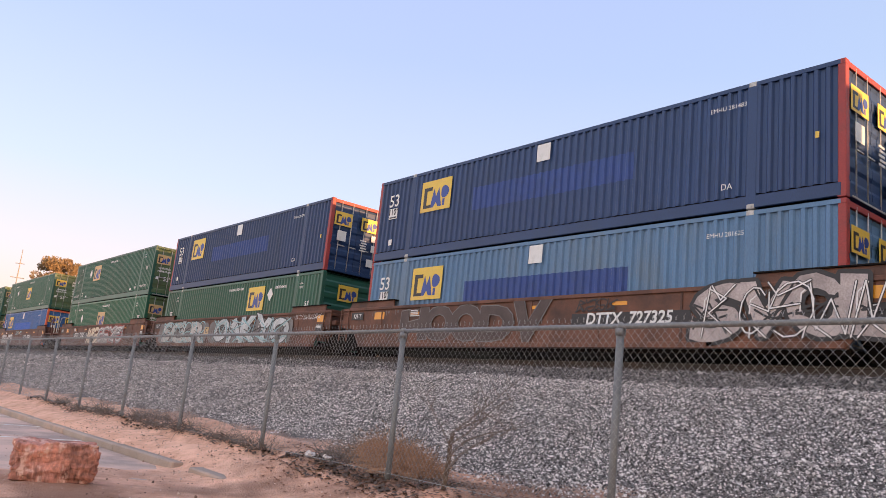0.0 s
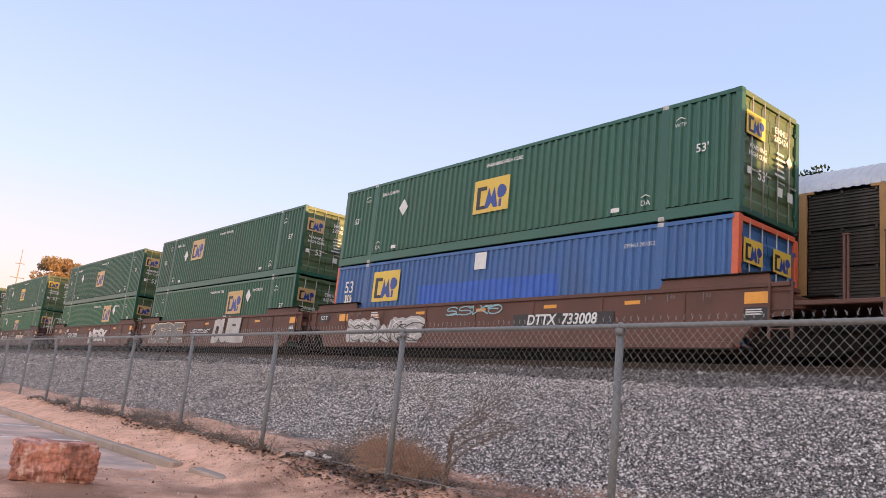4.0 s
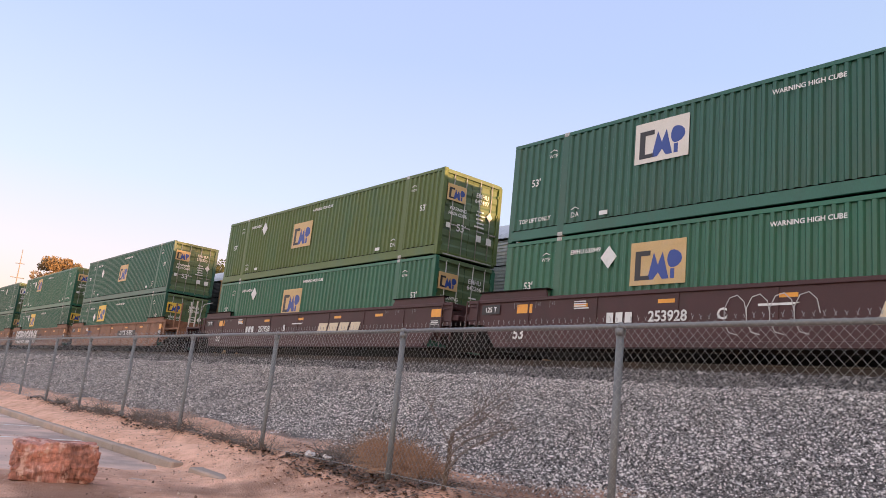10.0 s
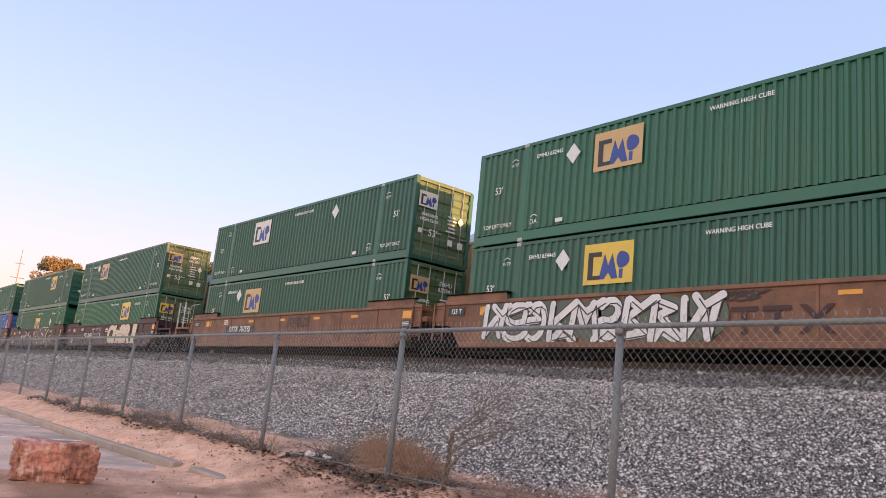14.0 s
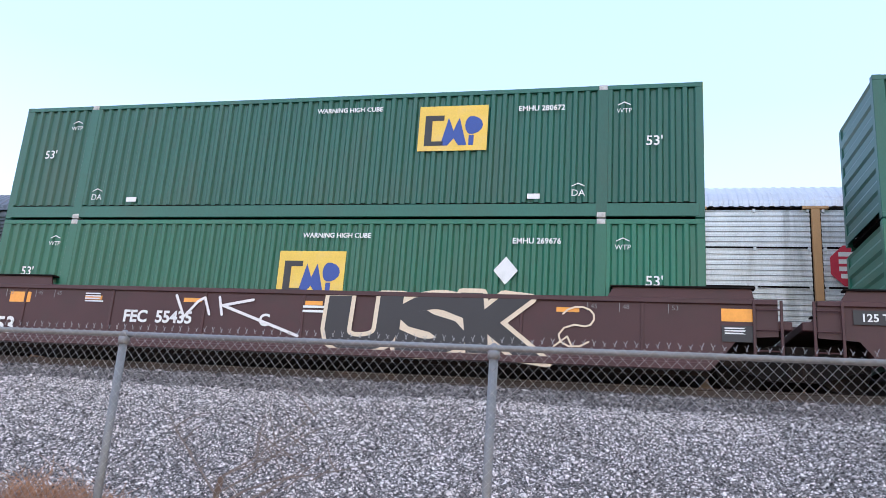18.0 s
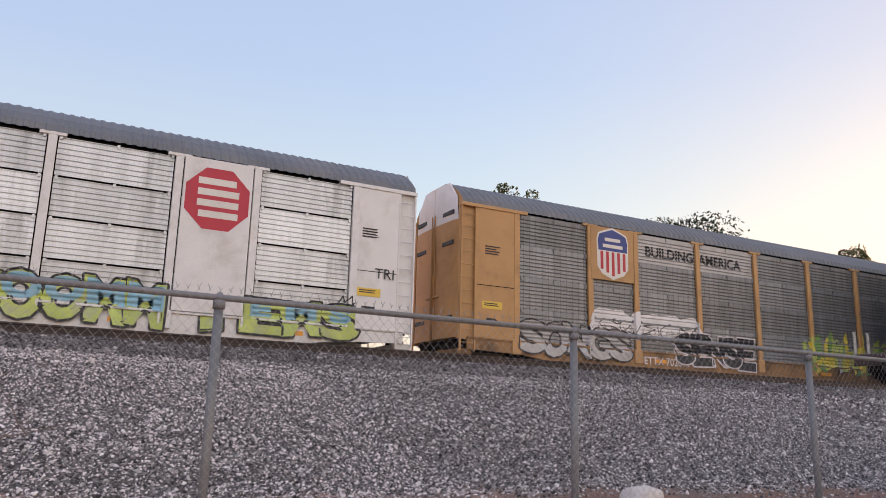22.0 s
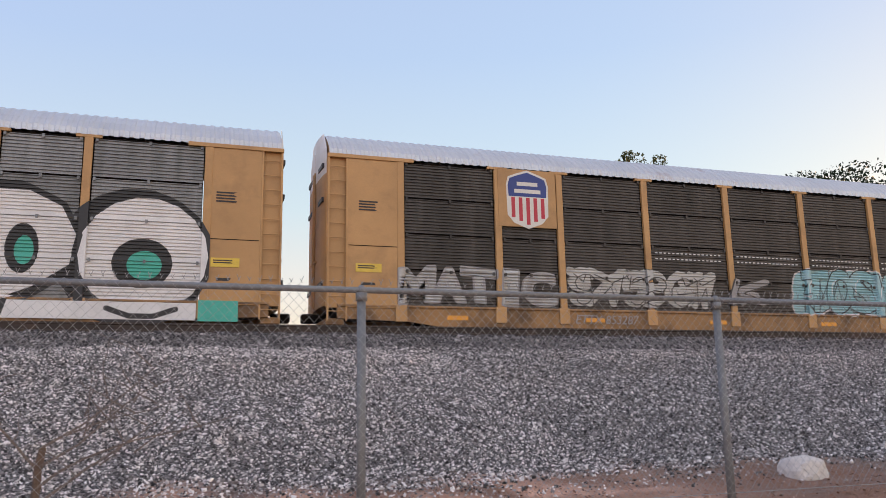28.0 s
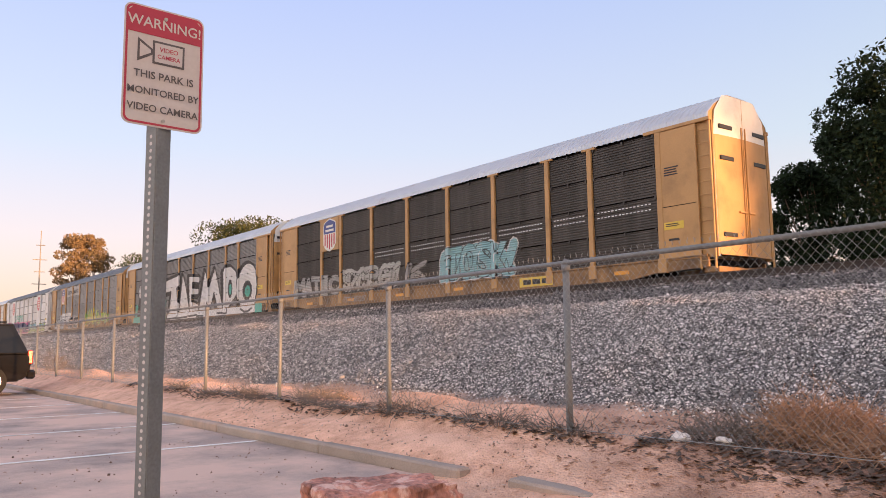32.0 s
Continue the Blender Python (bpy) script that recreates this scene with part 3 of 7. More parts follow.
def make_container(paint, post, label, door_x=1):
    """A 53-foot container; its doors are at door_x."""
    c = thing("container", label, "shipping container", "double-stacked containers")
    body, corner = M[paint], M[post]
    cx = 12.192 / 2
    green = paint in ("green", "green_bright", "olive")
    door_paint, head_paint = (M["door_green"], M["door_green"]) if green else (body, corner)
    for s in (-1, 1):
        for a, b in ((-HX + .14, -cx - .11), (-cx + .11, cx - .11), (cx + .11, HX - .14)):
            part("side_panel", corrugated(a, b, .335, CH - .1, s * HY, s), body, c)
        part("top_rail", Geo().box(-HX + .1, HX - .1, s * HY - .05, s * HY + .05 * (s > 0) + .005 * -(s < 0), CH - .11, CH - .01, .006) if s > 0 else
             Geo().box(-HX + .1, HX - .1, -HY - .006, -HY + .06, CH - .11, CH - .01, .006), body, c)
        part("bottom_rail", Geo().box(-HX + .1, HX - .1, min(s * (HY + .008), s * (HY - .07)), max(s * (HY + .008), s * (HY - .07)), .03, .30, .008), body, c)
        # dark strip painting the shadow in the recess above the bottom rail
        if s < 0:
            part("rail_seam", Geo().box(-HX + .15, HX - .15, min(s * (HY - .06), s * (HY - .065)), max(s * (HY - .06), s * (HY - .065)), .29, .35), M["steel_dark"], c)
        for e in (-1, 1):
            part("corner_post", Geo().box(min(e * HX, e * (HX - .16)), max(e * HX, e * (HX - .16)), min(s * HY, s * (HY - .16)), max(s * HY, s * (HY - .16)), .1, CH - .1, .012), corner, c)
            part("lifting_post", Geo().box(e * cx - .12, e * cx + .12, min(s * (HY + .010), s * (HY - .12)), max(s * (HY + .010), s * (HY - .12)), .02, CH - .02, .014), body, c)
            for z in (0, CH - .118) if s < 0 else ():
                part("corner_casting", Geo().box(e * cx - .09, e * cx + .09, min(s * (HY + .016), s * (HY - .16)), max(s * (HY + .016), s * (HY - .16)), z, z + .118, .012)
                     .box(e * cx - .035, e * cx + .035, s * (HY + .016) - .003, s * (HY + .016) + .003, z + .03, z + .085), [M["castings"]], c)
                part("corner_casting", Geo().box(min(e * HX, e * (HX - .178)), max(e * HX, e * (HX - .178)), min(s * (HY + .004), s * (HY - .162)), max(s * (HY + .004), s * (HY - .162)), z, z + .118, .012), corner, c)
    roof = Geo()
    n = 54
    pts = []
    for i in range(n):
        a = -HX + .1 + i * (CL - .2) / n
        p = (CL - .2) / n
        pts += [(a, 0), (a + .4 * p, 0), (a + .55 * p, .02), (a + .85 * p, .02)]
    pts.append((HX - .1, 0))
    m = len(pts)
    roof.add([(x, y, CH - .035 + d) for y in (-HY + .03, HY - .03) for x, d in pts], [(i, i + 1, m + i + 1, m + i) for i in range(m - 1)])
    part("roof", roof, body, c)
    part("floor", Geo().box(-HX + .1, HX - .1, -HY + .05, HY - .05, .1, .19), M["steel_dark"], c)
    part("front_wall", corrugated_end(-door_x * HX, -door_x, -HY + .14, HY - .14, .15, CH - .1), body, c)
    e = door_x
    xo = e * HX

    def slab(a, b, y0, y1, z0, z1, ch=.008):
        return Geo().box(min(xo - e * a, xo - e * b), max(xo - e * a, xo - e * b), y0, y1, z0, z1, ch)
    part("door_header", slab(0, .14, -HY + .15, HY - .15, CH - .16, CH - .03), head_paint, c)
    part("door_sill", slab(0, .14, -HY + .15, HY - .15, .03, .17), body, c)
    part("bumper_strip", slab(-.012, .004, -HY + .25, HY - .25, .045, .085, .003), M["castings"], c)
    for s in (-1, 1):
        y0, y1 = (-HY + .16, -.008) if s < 0 else (.008, HY - .16)
        g = corrugated_end(xo - e * .05, e, y0, y1, .18, CH - .17, 5)
        d = part("door", g, door_paint, c)
        for k in (.27, .73):
            yy = y0 + (y1 - y0) * k
            r = part("lock_rod", Geo().tube((xo - e * .01, yy, .1), (xo - e * .01, yy, CH - .09), .017, 8), M["castings"], d, smooth=True)
            part("rod_handle", Geo().box(min(xo - e * .02, xo + e * .02), max(xo - e * .02, xo + e * .02), yy - .03, yy + .3, 1.05, 1.09, .006), M["castings"], d)
        for k in range(4):
            z = .35 + k * .68
            yy = y0 if s < 0 else y1
            part("hinge", Geo().box(min(xo, xo - e * .04), max(xo, xo - e * .04), yy - .05, yy + .05, z, z + .11, .01), body, d)
    return c


def logo_meshes(plate_mat):
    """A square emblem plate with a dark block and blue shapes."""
    w, h = 1.52, 1.04
    a = Geo().box(-w / 2, w / 2, -.004, .004, -h / 2, h / 2).mesh("emblem", plate_mat)
    b = Geo()
    b.prism([(-.62, -.40), (-.20, -.40), (-.20, -.30), (-.46, -.30), (-.46, .18), (-.20, .18), (-.20, .30), (-.62, .30)], -.002, .002)
    d = Geo()
    d.prism([(-.26, -.40), (-.10, .24), (.02, -.06), (.14, .24), (.32, -.40), (.14, -.40), (.03, -.24), (-.10, -.40)], -.002, .002)
    d.prism([(.40 + .13 * math.cos(a) * (1 if math.cos(a) < 0 else 2), .06 + .21 * math.sin(a)) for a in [k * math.pi / 7 for k in range(14)]], -.002, .002)
    d.prism([(.36, -.40), (.47, -.40), (.47, -.17), (.36, -.17)], -.002, .002)
    return a, b.mesh("dark_shape", M["ink"]), d.mesh("blue_shape", M["ink_blue"])


LOGOS = {k: logo_meshes(M[k]) for k in ("logo_yellow", "logo_tan", "logo_white")}
_dia = Geo().prism([(-.25, 0), (0, -.29), (.25, 0), (0, .29)], -.004, .004).mesh("placard", M["white"])
_sq = Geo().prism([(-.25, -.25), (.25, -.25), (.25, .25), (-.25, .25)], -.004, .004).mesh("label_plate", M["white"])
_bar = Geo().prism([(-.13, -.055), (.13, -.055), (.13, .055), (-.13, .055)], -.004, .004).mesh("small_label", M["white"])
_arrow = Geo().prism([(-.13, 0), (0, .06), (.13, 0), (.13, .02), (0, .085), (-.13, .02)], -.003, .003).mesh("lift_mark", M["white"])


def emblem(c, kind, x, z, y=-HY - .014, scale=1.0, rot=None):
    a, b, d = LOGOS[kind]
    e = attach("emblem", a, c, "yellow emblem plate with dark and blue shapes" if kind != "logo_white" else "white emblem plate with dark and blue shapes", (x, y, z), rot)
    e.scale = (scale, 1, scale)
    attach("dark_shape", b, e, loc=(0, -.007, 0))
    attach("blue_shape", d, e, loc=(0, -.007, 0))
    return e


def mark_container(c, kind, logo, logo_x, logo_z, dia=None, num="", door=1, blue=False, extra=""):
    """Painted marks on the near side and on the door end."""
    X = lambda a: a - HX
    y = -HY - .012
    emblem(c, logo, X(logo_x), logo_z)
    W = M["white"]
    if dia:
        attach("placard", _dia, c, "white diamond placard", (X(dia[0]), y, dia[1]))
    if blue:
        for a in (.95,) if door > 0 else (15.2,):
            lettering("53", .60, W, c, (X(a), y, 2.08), bold=.006)
            pl = attach("label_plate", _sq, c, "white plate with black height figures", (X(a), y, 1.64))
            pl.scale = (.94, 1, .74)
            lettering('110"', .30, M["ink"], c, (X(a), y - .008, 1.69), bold=.008)
            part("label_rule", Geo().box(X(a) - .19, X(a) + .19, y - .008, y - .005, 1.48, 1.53), M["ink"], c)
            attach("label_plate", _sq, c, "small white label plate", (X(a), y, .62)).scale = (.36, 1, .40)
        attach("label_plate", _sq, c, "white label plate", (X(7.95), y, 2.50))
        # fresher paint where an old name was covered
        pw = (12.192 - .22) / 48
        part("paint_patch", corrugated(-24 * pw / 2, 24 * pw / 2, 1.22, 1.93, -HY - .004, -1), M["patch_royal" if kind == R_ else "patch_blue"], c, "brighter blue repainted band")
        if num:
            lettering(num, .15, W, c, (X(13.6), y, 2.42))
        lettering("DA", .20, W, c, (X(13.6), y, .58))
        part("small_label", Geo().box(X(15.55), X(15.63), y - .004, y, 1.30, 1.44), M["logo_yellow"], c, "small amber label")
    else:
        for a in (.95, 15.2):
            lettering("53'", .29, W, c, (X(a), y, 1.62), bold=.004)
        lettering("WARNING HIGH CUBE", .15, W, c, (X(8.6), y, 2.52), bold=.004)
        if num:
            lettering(num, .165, W, c, (X(2.9 if extra != "L" else 12.9), y, 2.42), bold=.004)
        for a in (1.55, 14.6):
            lettering("WTP", .145, W, c, (X(a), y, 2.30))
            attach("lift_mark", _arrow, c, loc=(X(a), y, 2.42))
        for a in (2.45, 13.7):
            lettering("DA", .20, W, c, (X(a), y, .52))
            attach("lift_mark", _arrow, c, loc=(X(a), y, .66))
        attach("small_label", _bar, c, loc=(X(3.4), y, .46))
        attach("small_label", _bar, c, loc=(X(12.8), y, .46))
        if extra == "T":
            lettering("TOP LIFT ONLY", .17, W, c, (X(15.0), y, .55), bold=.003)
            lettering("TOP LIFT ONLY", .17, W, c, (X(1.0), y, .55), bold=.003)
    if door < 0:
        e = emblem(c, logo, 0, 2.05, scale=.6, rot=(0, 0, 90))
        e.location = (HX + .018, -.1, 2.15)
        for yy, z, sc in ((.55, 1.5, 1.6), (-.5, 1.2, 1.6), (.6, .8, 2.2)):
            attach("small_label", _bar, c, loc=(HX + .018, yy, z), rot=(0, 0, 90)).scale = (sc, 1, sc)
    # door end
    xe = door * (HX + .018)
    rot = (0, 0, 90 * door)
    put = lambda me, nm, yy, z, sc=1.0: setattr(attach(nm, me, c, loc=(xe, yy * door, z), rot=rot), "scale", (sc, 1, sc))
    e = emblem(c, logo, 0, 2.05, scale=.52, rot=rot)
    e.location = (xe, -.72 * door, 2.12)
    if blue:
        e = emblem(c, logo, 0, 2.05, scale=.52, rot=rot)
        e.location = (xe, .52 * door, 2.12)
        put(_sq, "label_plate", -.72, 1.45, .8)
        put(_sq, "label_plate", .80, 1.62, .5)
        put(_sq, "label_plate", .84, 1.22, .55)
        put(_sq, "label_plate", .70, .62, .6)
        for k in range(5):
            attach("stencil_line", _bar, c, loc=(xe, (.30 + .04 * (k % 2)) * door, 1.46 - .10 * k), rot=rot).scale = (1.1, 1, .5)
    else:
        put(_dia, "placard", .78, 1.66, .55)
        put(text_mesh("53'", .34, W, 0, .006), "lettering", -.40, 1.00)
        put(text_mesh("WARNING", .15, W, 0, .004), "lettering", -.60, 1.60)
        put(text_mesh("HIGH CUBE", .15, W, 0, .004), "lettering", -.60, 1.43)
        for k, word in enumerate(num.split()):
            put(text_mesh(word, .21, W, 0, .004), "lettering", .40, 2.28 - .20 * k)
        for k in range(5):
            at = attach("stencil_line", _bar, c, loc=(xe, (.36 + .03 * (k % 2)) * door, 1.75 - .13 * k), rot=rot)
            at.scale = (1.2 + .4 * (k % 3 == 1), 1, .45)
        put(_sq, "label_plate", .38, .84, .42)
        put(_sq, "label_plate", .84, .82, .45)
        put(_sq, "label_plate", -.96, 1.02, .32)


PROTO = {}


def proto_container(paint, post, label, door):
    key = (paint, post, door)
    if key not in PROTO:
        PROTO[key] = make_container(paint, post, label, door)
        PROTO[key].location = (0, 0, -80)
        return PROTO[key], True
    return PROTO[key], False


# ---------------------------------------------------------------- trucks and well cars
def add_truck(car, x):
    """Two axles with side frames; z 0 is the rail's top."""
    t = new("truck")
    t.parent, t.location = car, (x, 0, 0)
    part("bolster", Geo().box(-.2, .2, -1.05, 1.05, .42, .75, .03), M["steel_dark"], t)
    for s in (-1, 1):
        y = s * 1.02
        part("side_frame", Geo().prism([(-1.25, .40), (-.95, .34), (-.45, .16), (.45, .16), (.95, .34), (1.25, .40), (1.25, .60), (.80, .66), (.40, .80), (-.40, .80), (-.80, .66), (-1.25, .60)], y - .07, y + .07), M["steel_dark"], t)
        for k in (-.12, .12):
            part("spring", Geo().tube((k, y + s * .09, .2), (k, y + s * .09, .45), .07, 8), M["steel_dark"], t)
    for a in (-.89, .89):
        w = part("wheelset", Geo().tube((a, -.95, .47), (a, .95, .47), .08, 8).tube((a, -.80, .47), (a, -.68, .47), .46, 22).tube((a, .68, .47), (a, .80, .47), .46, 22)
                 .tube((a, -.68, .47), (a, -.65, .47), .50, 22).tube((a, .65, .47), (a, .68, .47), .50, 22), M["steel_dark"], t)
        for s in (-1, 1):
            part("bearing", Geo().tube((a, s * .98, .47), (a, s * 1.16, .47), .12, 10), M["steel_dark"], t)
    return t


def make_wellcar(paint, label, right_end, left_end):
    """One unit of an articulated well car, 19.3 m from joint to joint."""
    c = thing("well_car", label, "railway well car", "well cars")
    P = M[paint]
    yo = HY + .13
    for s in (-1, 1):
        a, b = sorted((s * yo, s * (yo - .03)))
        part("side_sill", Geo().prism([(-9.3, .92), (-8.62, .88), (-8.15, .30), (8.15, .30), (8.62, .88), (9.3, .92), (9.3, 1.60), (8.2, 1.60), (6.0, 1.58), (-6.0, 1.58), (-8.2, 1.60), (-9.3, 1.60)], a, b), P, c)
        a, b = sorted((s * (yo + .045), s * (yo - .10)))
        part("top_chord", Geo().box(-9.3, 9.3, a, b, 1.50, 1.60, .012), P, c)
        a, b = sorted((s * (yo + .06), s * (yo - .12)))
        part("bottom_chord", Geo().box(-8.12, 8.12, a, b, .26, .40, .012), P, c)
        for e in (-1, 1):
            a, b = sorted((s * (yo + .02), s * (yo - .02)))
            x0, x1 = sorted((e * 6.25, e * 8.9))
            part("guide_plate", Geo().prism([(x0, 1.603), (x1, 1.603), (x1 - .05, 1.80), (x0 + .12, 1.80)], a, b), P, c)
            a, b = sorted((s * (yo + .07), s * (yo - .16)))
            part("guide_ledge", Geo().box(x0 + .05, x1 + .02, a, b, 1.79, 1.825, .006), M["steel_dark"], c)
            a, b = sorted((s * (yo - .03), s * (yo - .40)))
            part("platform_step", Geo().box(min(e * 8.15, e * 9.3), max(e * 8.15, e * 9.3), a, b, 1.40, 1.50, .01), P, c)
        # vertical ribs, welded on
        for k in range(-6, 7, 2):
            a, b = sorted((s * (yo + .022), s * yo))
            part("rib", Geo().box(k * 1.15 - .03, k * 1.15 + .03, a, b, .40, 1.50, .006), P, c)
    part("well_floor", Geo().box(-8.1, 8.1, -HY + .1, HY - .1, .18, .29), M["steel_dark"], c)
    for e in (-1, 1):
        part("end_platform", Geo().box(min(e * 8.2, e * 9.55), max(e * 8.2, e * 9.55), -yo + .04, yo - .04, 1.05, 1.22, .02), P, c)
        part("bulkhead", Geo().box(min(e * 8.22, e * 8.34), max(e * 8.22, e * 8.34), -HY, HY, .5, 1.75, .02), P, c)
        # ladder at the corner
        xl = e * 9.12
        for s in (-1, 1):
            lad = part("ladder", Geo().box(xl - .26, xl - .21, s * yo + s * .05 - .02, s * yo + s * .05 + .02, .45, 1.58, .006)
                       .box(xl + .21, xl + .26, s * yo + s * .05 - .02, s * yo + s * .05 + .02, .45, 1.58, .006), P, c)
            for k in range(3 if s < 0 else 0):
                part("rung", Geo().tube((xl - .22, s * yo + s * .05, .65 + k * .38), (xl + .22, s * yo + s * .05, .65 + k * .38), .012, 6), P, lad)
    if right_end:
        add_truck(c, 9.5)
    add_truck(c, -9.65 if not left_end else -9.5)
    for e, on in ((1, right_end), (-1, left_end)):
        if not on:
            continue
        part("draft_sill", Geo().box(min(e * 9.3, e * 11.40), max(e * 9.3, e * 11.40), -.3, .3, .62, 1.0, .03), P, c)
        part("coupler", Geo().box(min(e * 11.36, e * 11.67), max(e * 11.36, e * 11.67), -.11, .11, .70, .95, .04), M["steel_dark"], c)
        part("end_sill", Geo().box(min(e * 11.0, e * 11.2), max(e * 11.0, e * 11.2), -1.45, 1.45, .80, 1.2, .02), P, c)
        part("deck", Geo().box(min(e * 9.3, e * 11.05), max(e * 9.3, e * 11.05), -1.45, 1.45, 1.10, 1.2, .02), P, c)
        steel = P if e > 0 else M["castings"]
        for yy, top in ((-1.4, 2.45), (1.4, 2.0)):
            for xx in (10.35, 11.1):
                part("stanchion", Geo().tube((e * xx - .035, yy, 1.2), (e * xx - .035, yy, top), .032, 8).tube((e * xx + .035, yy, 1.2), (e * xx + .035, yy, top), .024, 8)
                     .box(e * xx - .07, e * xx + .07, yy - .035, yy + .035, top - .03, top + .01, .008), steel, c)
        # dark block and tank added to fill the shaded space below the deck
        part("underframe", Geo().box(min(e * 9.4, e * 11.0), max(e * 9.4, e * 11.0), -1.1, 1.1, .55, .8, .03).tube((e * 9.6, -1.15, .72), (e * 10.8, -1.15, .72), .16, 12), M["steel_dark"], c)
        if e < 0:
            bend = [(e * (9.75 - .35 * k / 3), -1.42, 1.85 + .42 * math.sin(k / 3 * math.pi / 2)) for k in range(4)]
            hr = Geo().tube((e * 9.8, -1.42, 1.2), bend[0], .024, 8)
            for p, q in zip(bend, bend[1:]):
                hr.tube(p, q, .024, 8)
            hr.tube(bend[-1], (e * 8.5, -1.42, 2.30), .024, 8)
            part("handrail", hr, M["castings"], c, "bent pale steel grab rail", smooth=True)
            part("brake_gear", Geo().box(e * 9.35 - .28, e * 9.35 + .28, -1.1, -.6, 1.2, 1.62, .03).box(e * 9.15 - .2, e * 9.15 + .2, -1.0, -.7, 1.62, 1.95, .03).tube((e * 9.75, -.95, 1.3), (e * 9.75, -.6, 1.3), .17, 14)
                 .tube((e * 9.6, -1.2, 1.35), (e * 8.9, -1.2, 1.55), .04, 6), M["steel_dark"], c)
    for x in (-7.05, -5.1, -2.6, .2, 2.9, 5.5, 8.6):
        big = abs(x) > 7
        part("reflector", Geo().box(x - (.22 if not big else .28), x + (.22 if not big else .28), -yo - .008, -yo + .001, 1.28 if not big else 1.18, 1.37 if not big else 1.42), M["reflector"], c)
    return c


# ---------------------------------------------------------------- autoracks
AL, AW = 28.1, 3.2
AX, AY = AL / 2, AW / 2
AC = 14.2
BAYS = (2.16, 5.02, 6.96, 9.83, 12.77, 15.69, 18.59, 21.52, 23.54, 26.37)


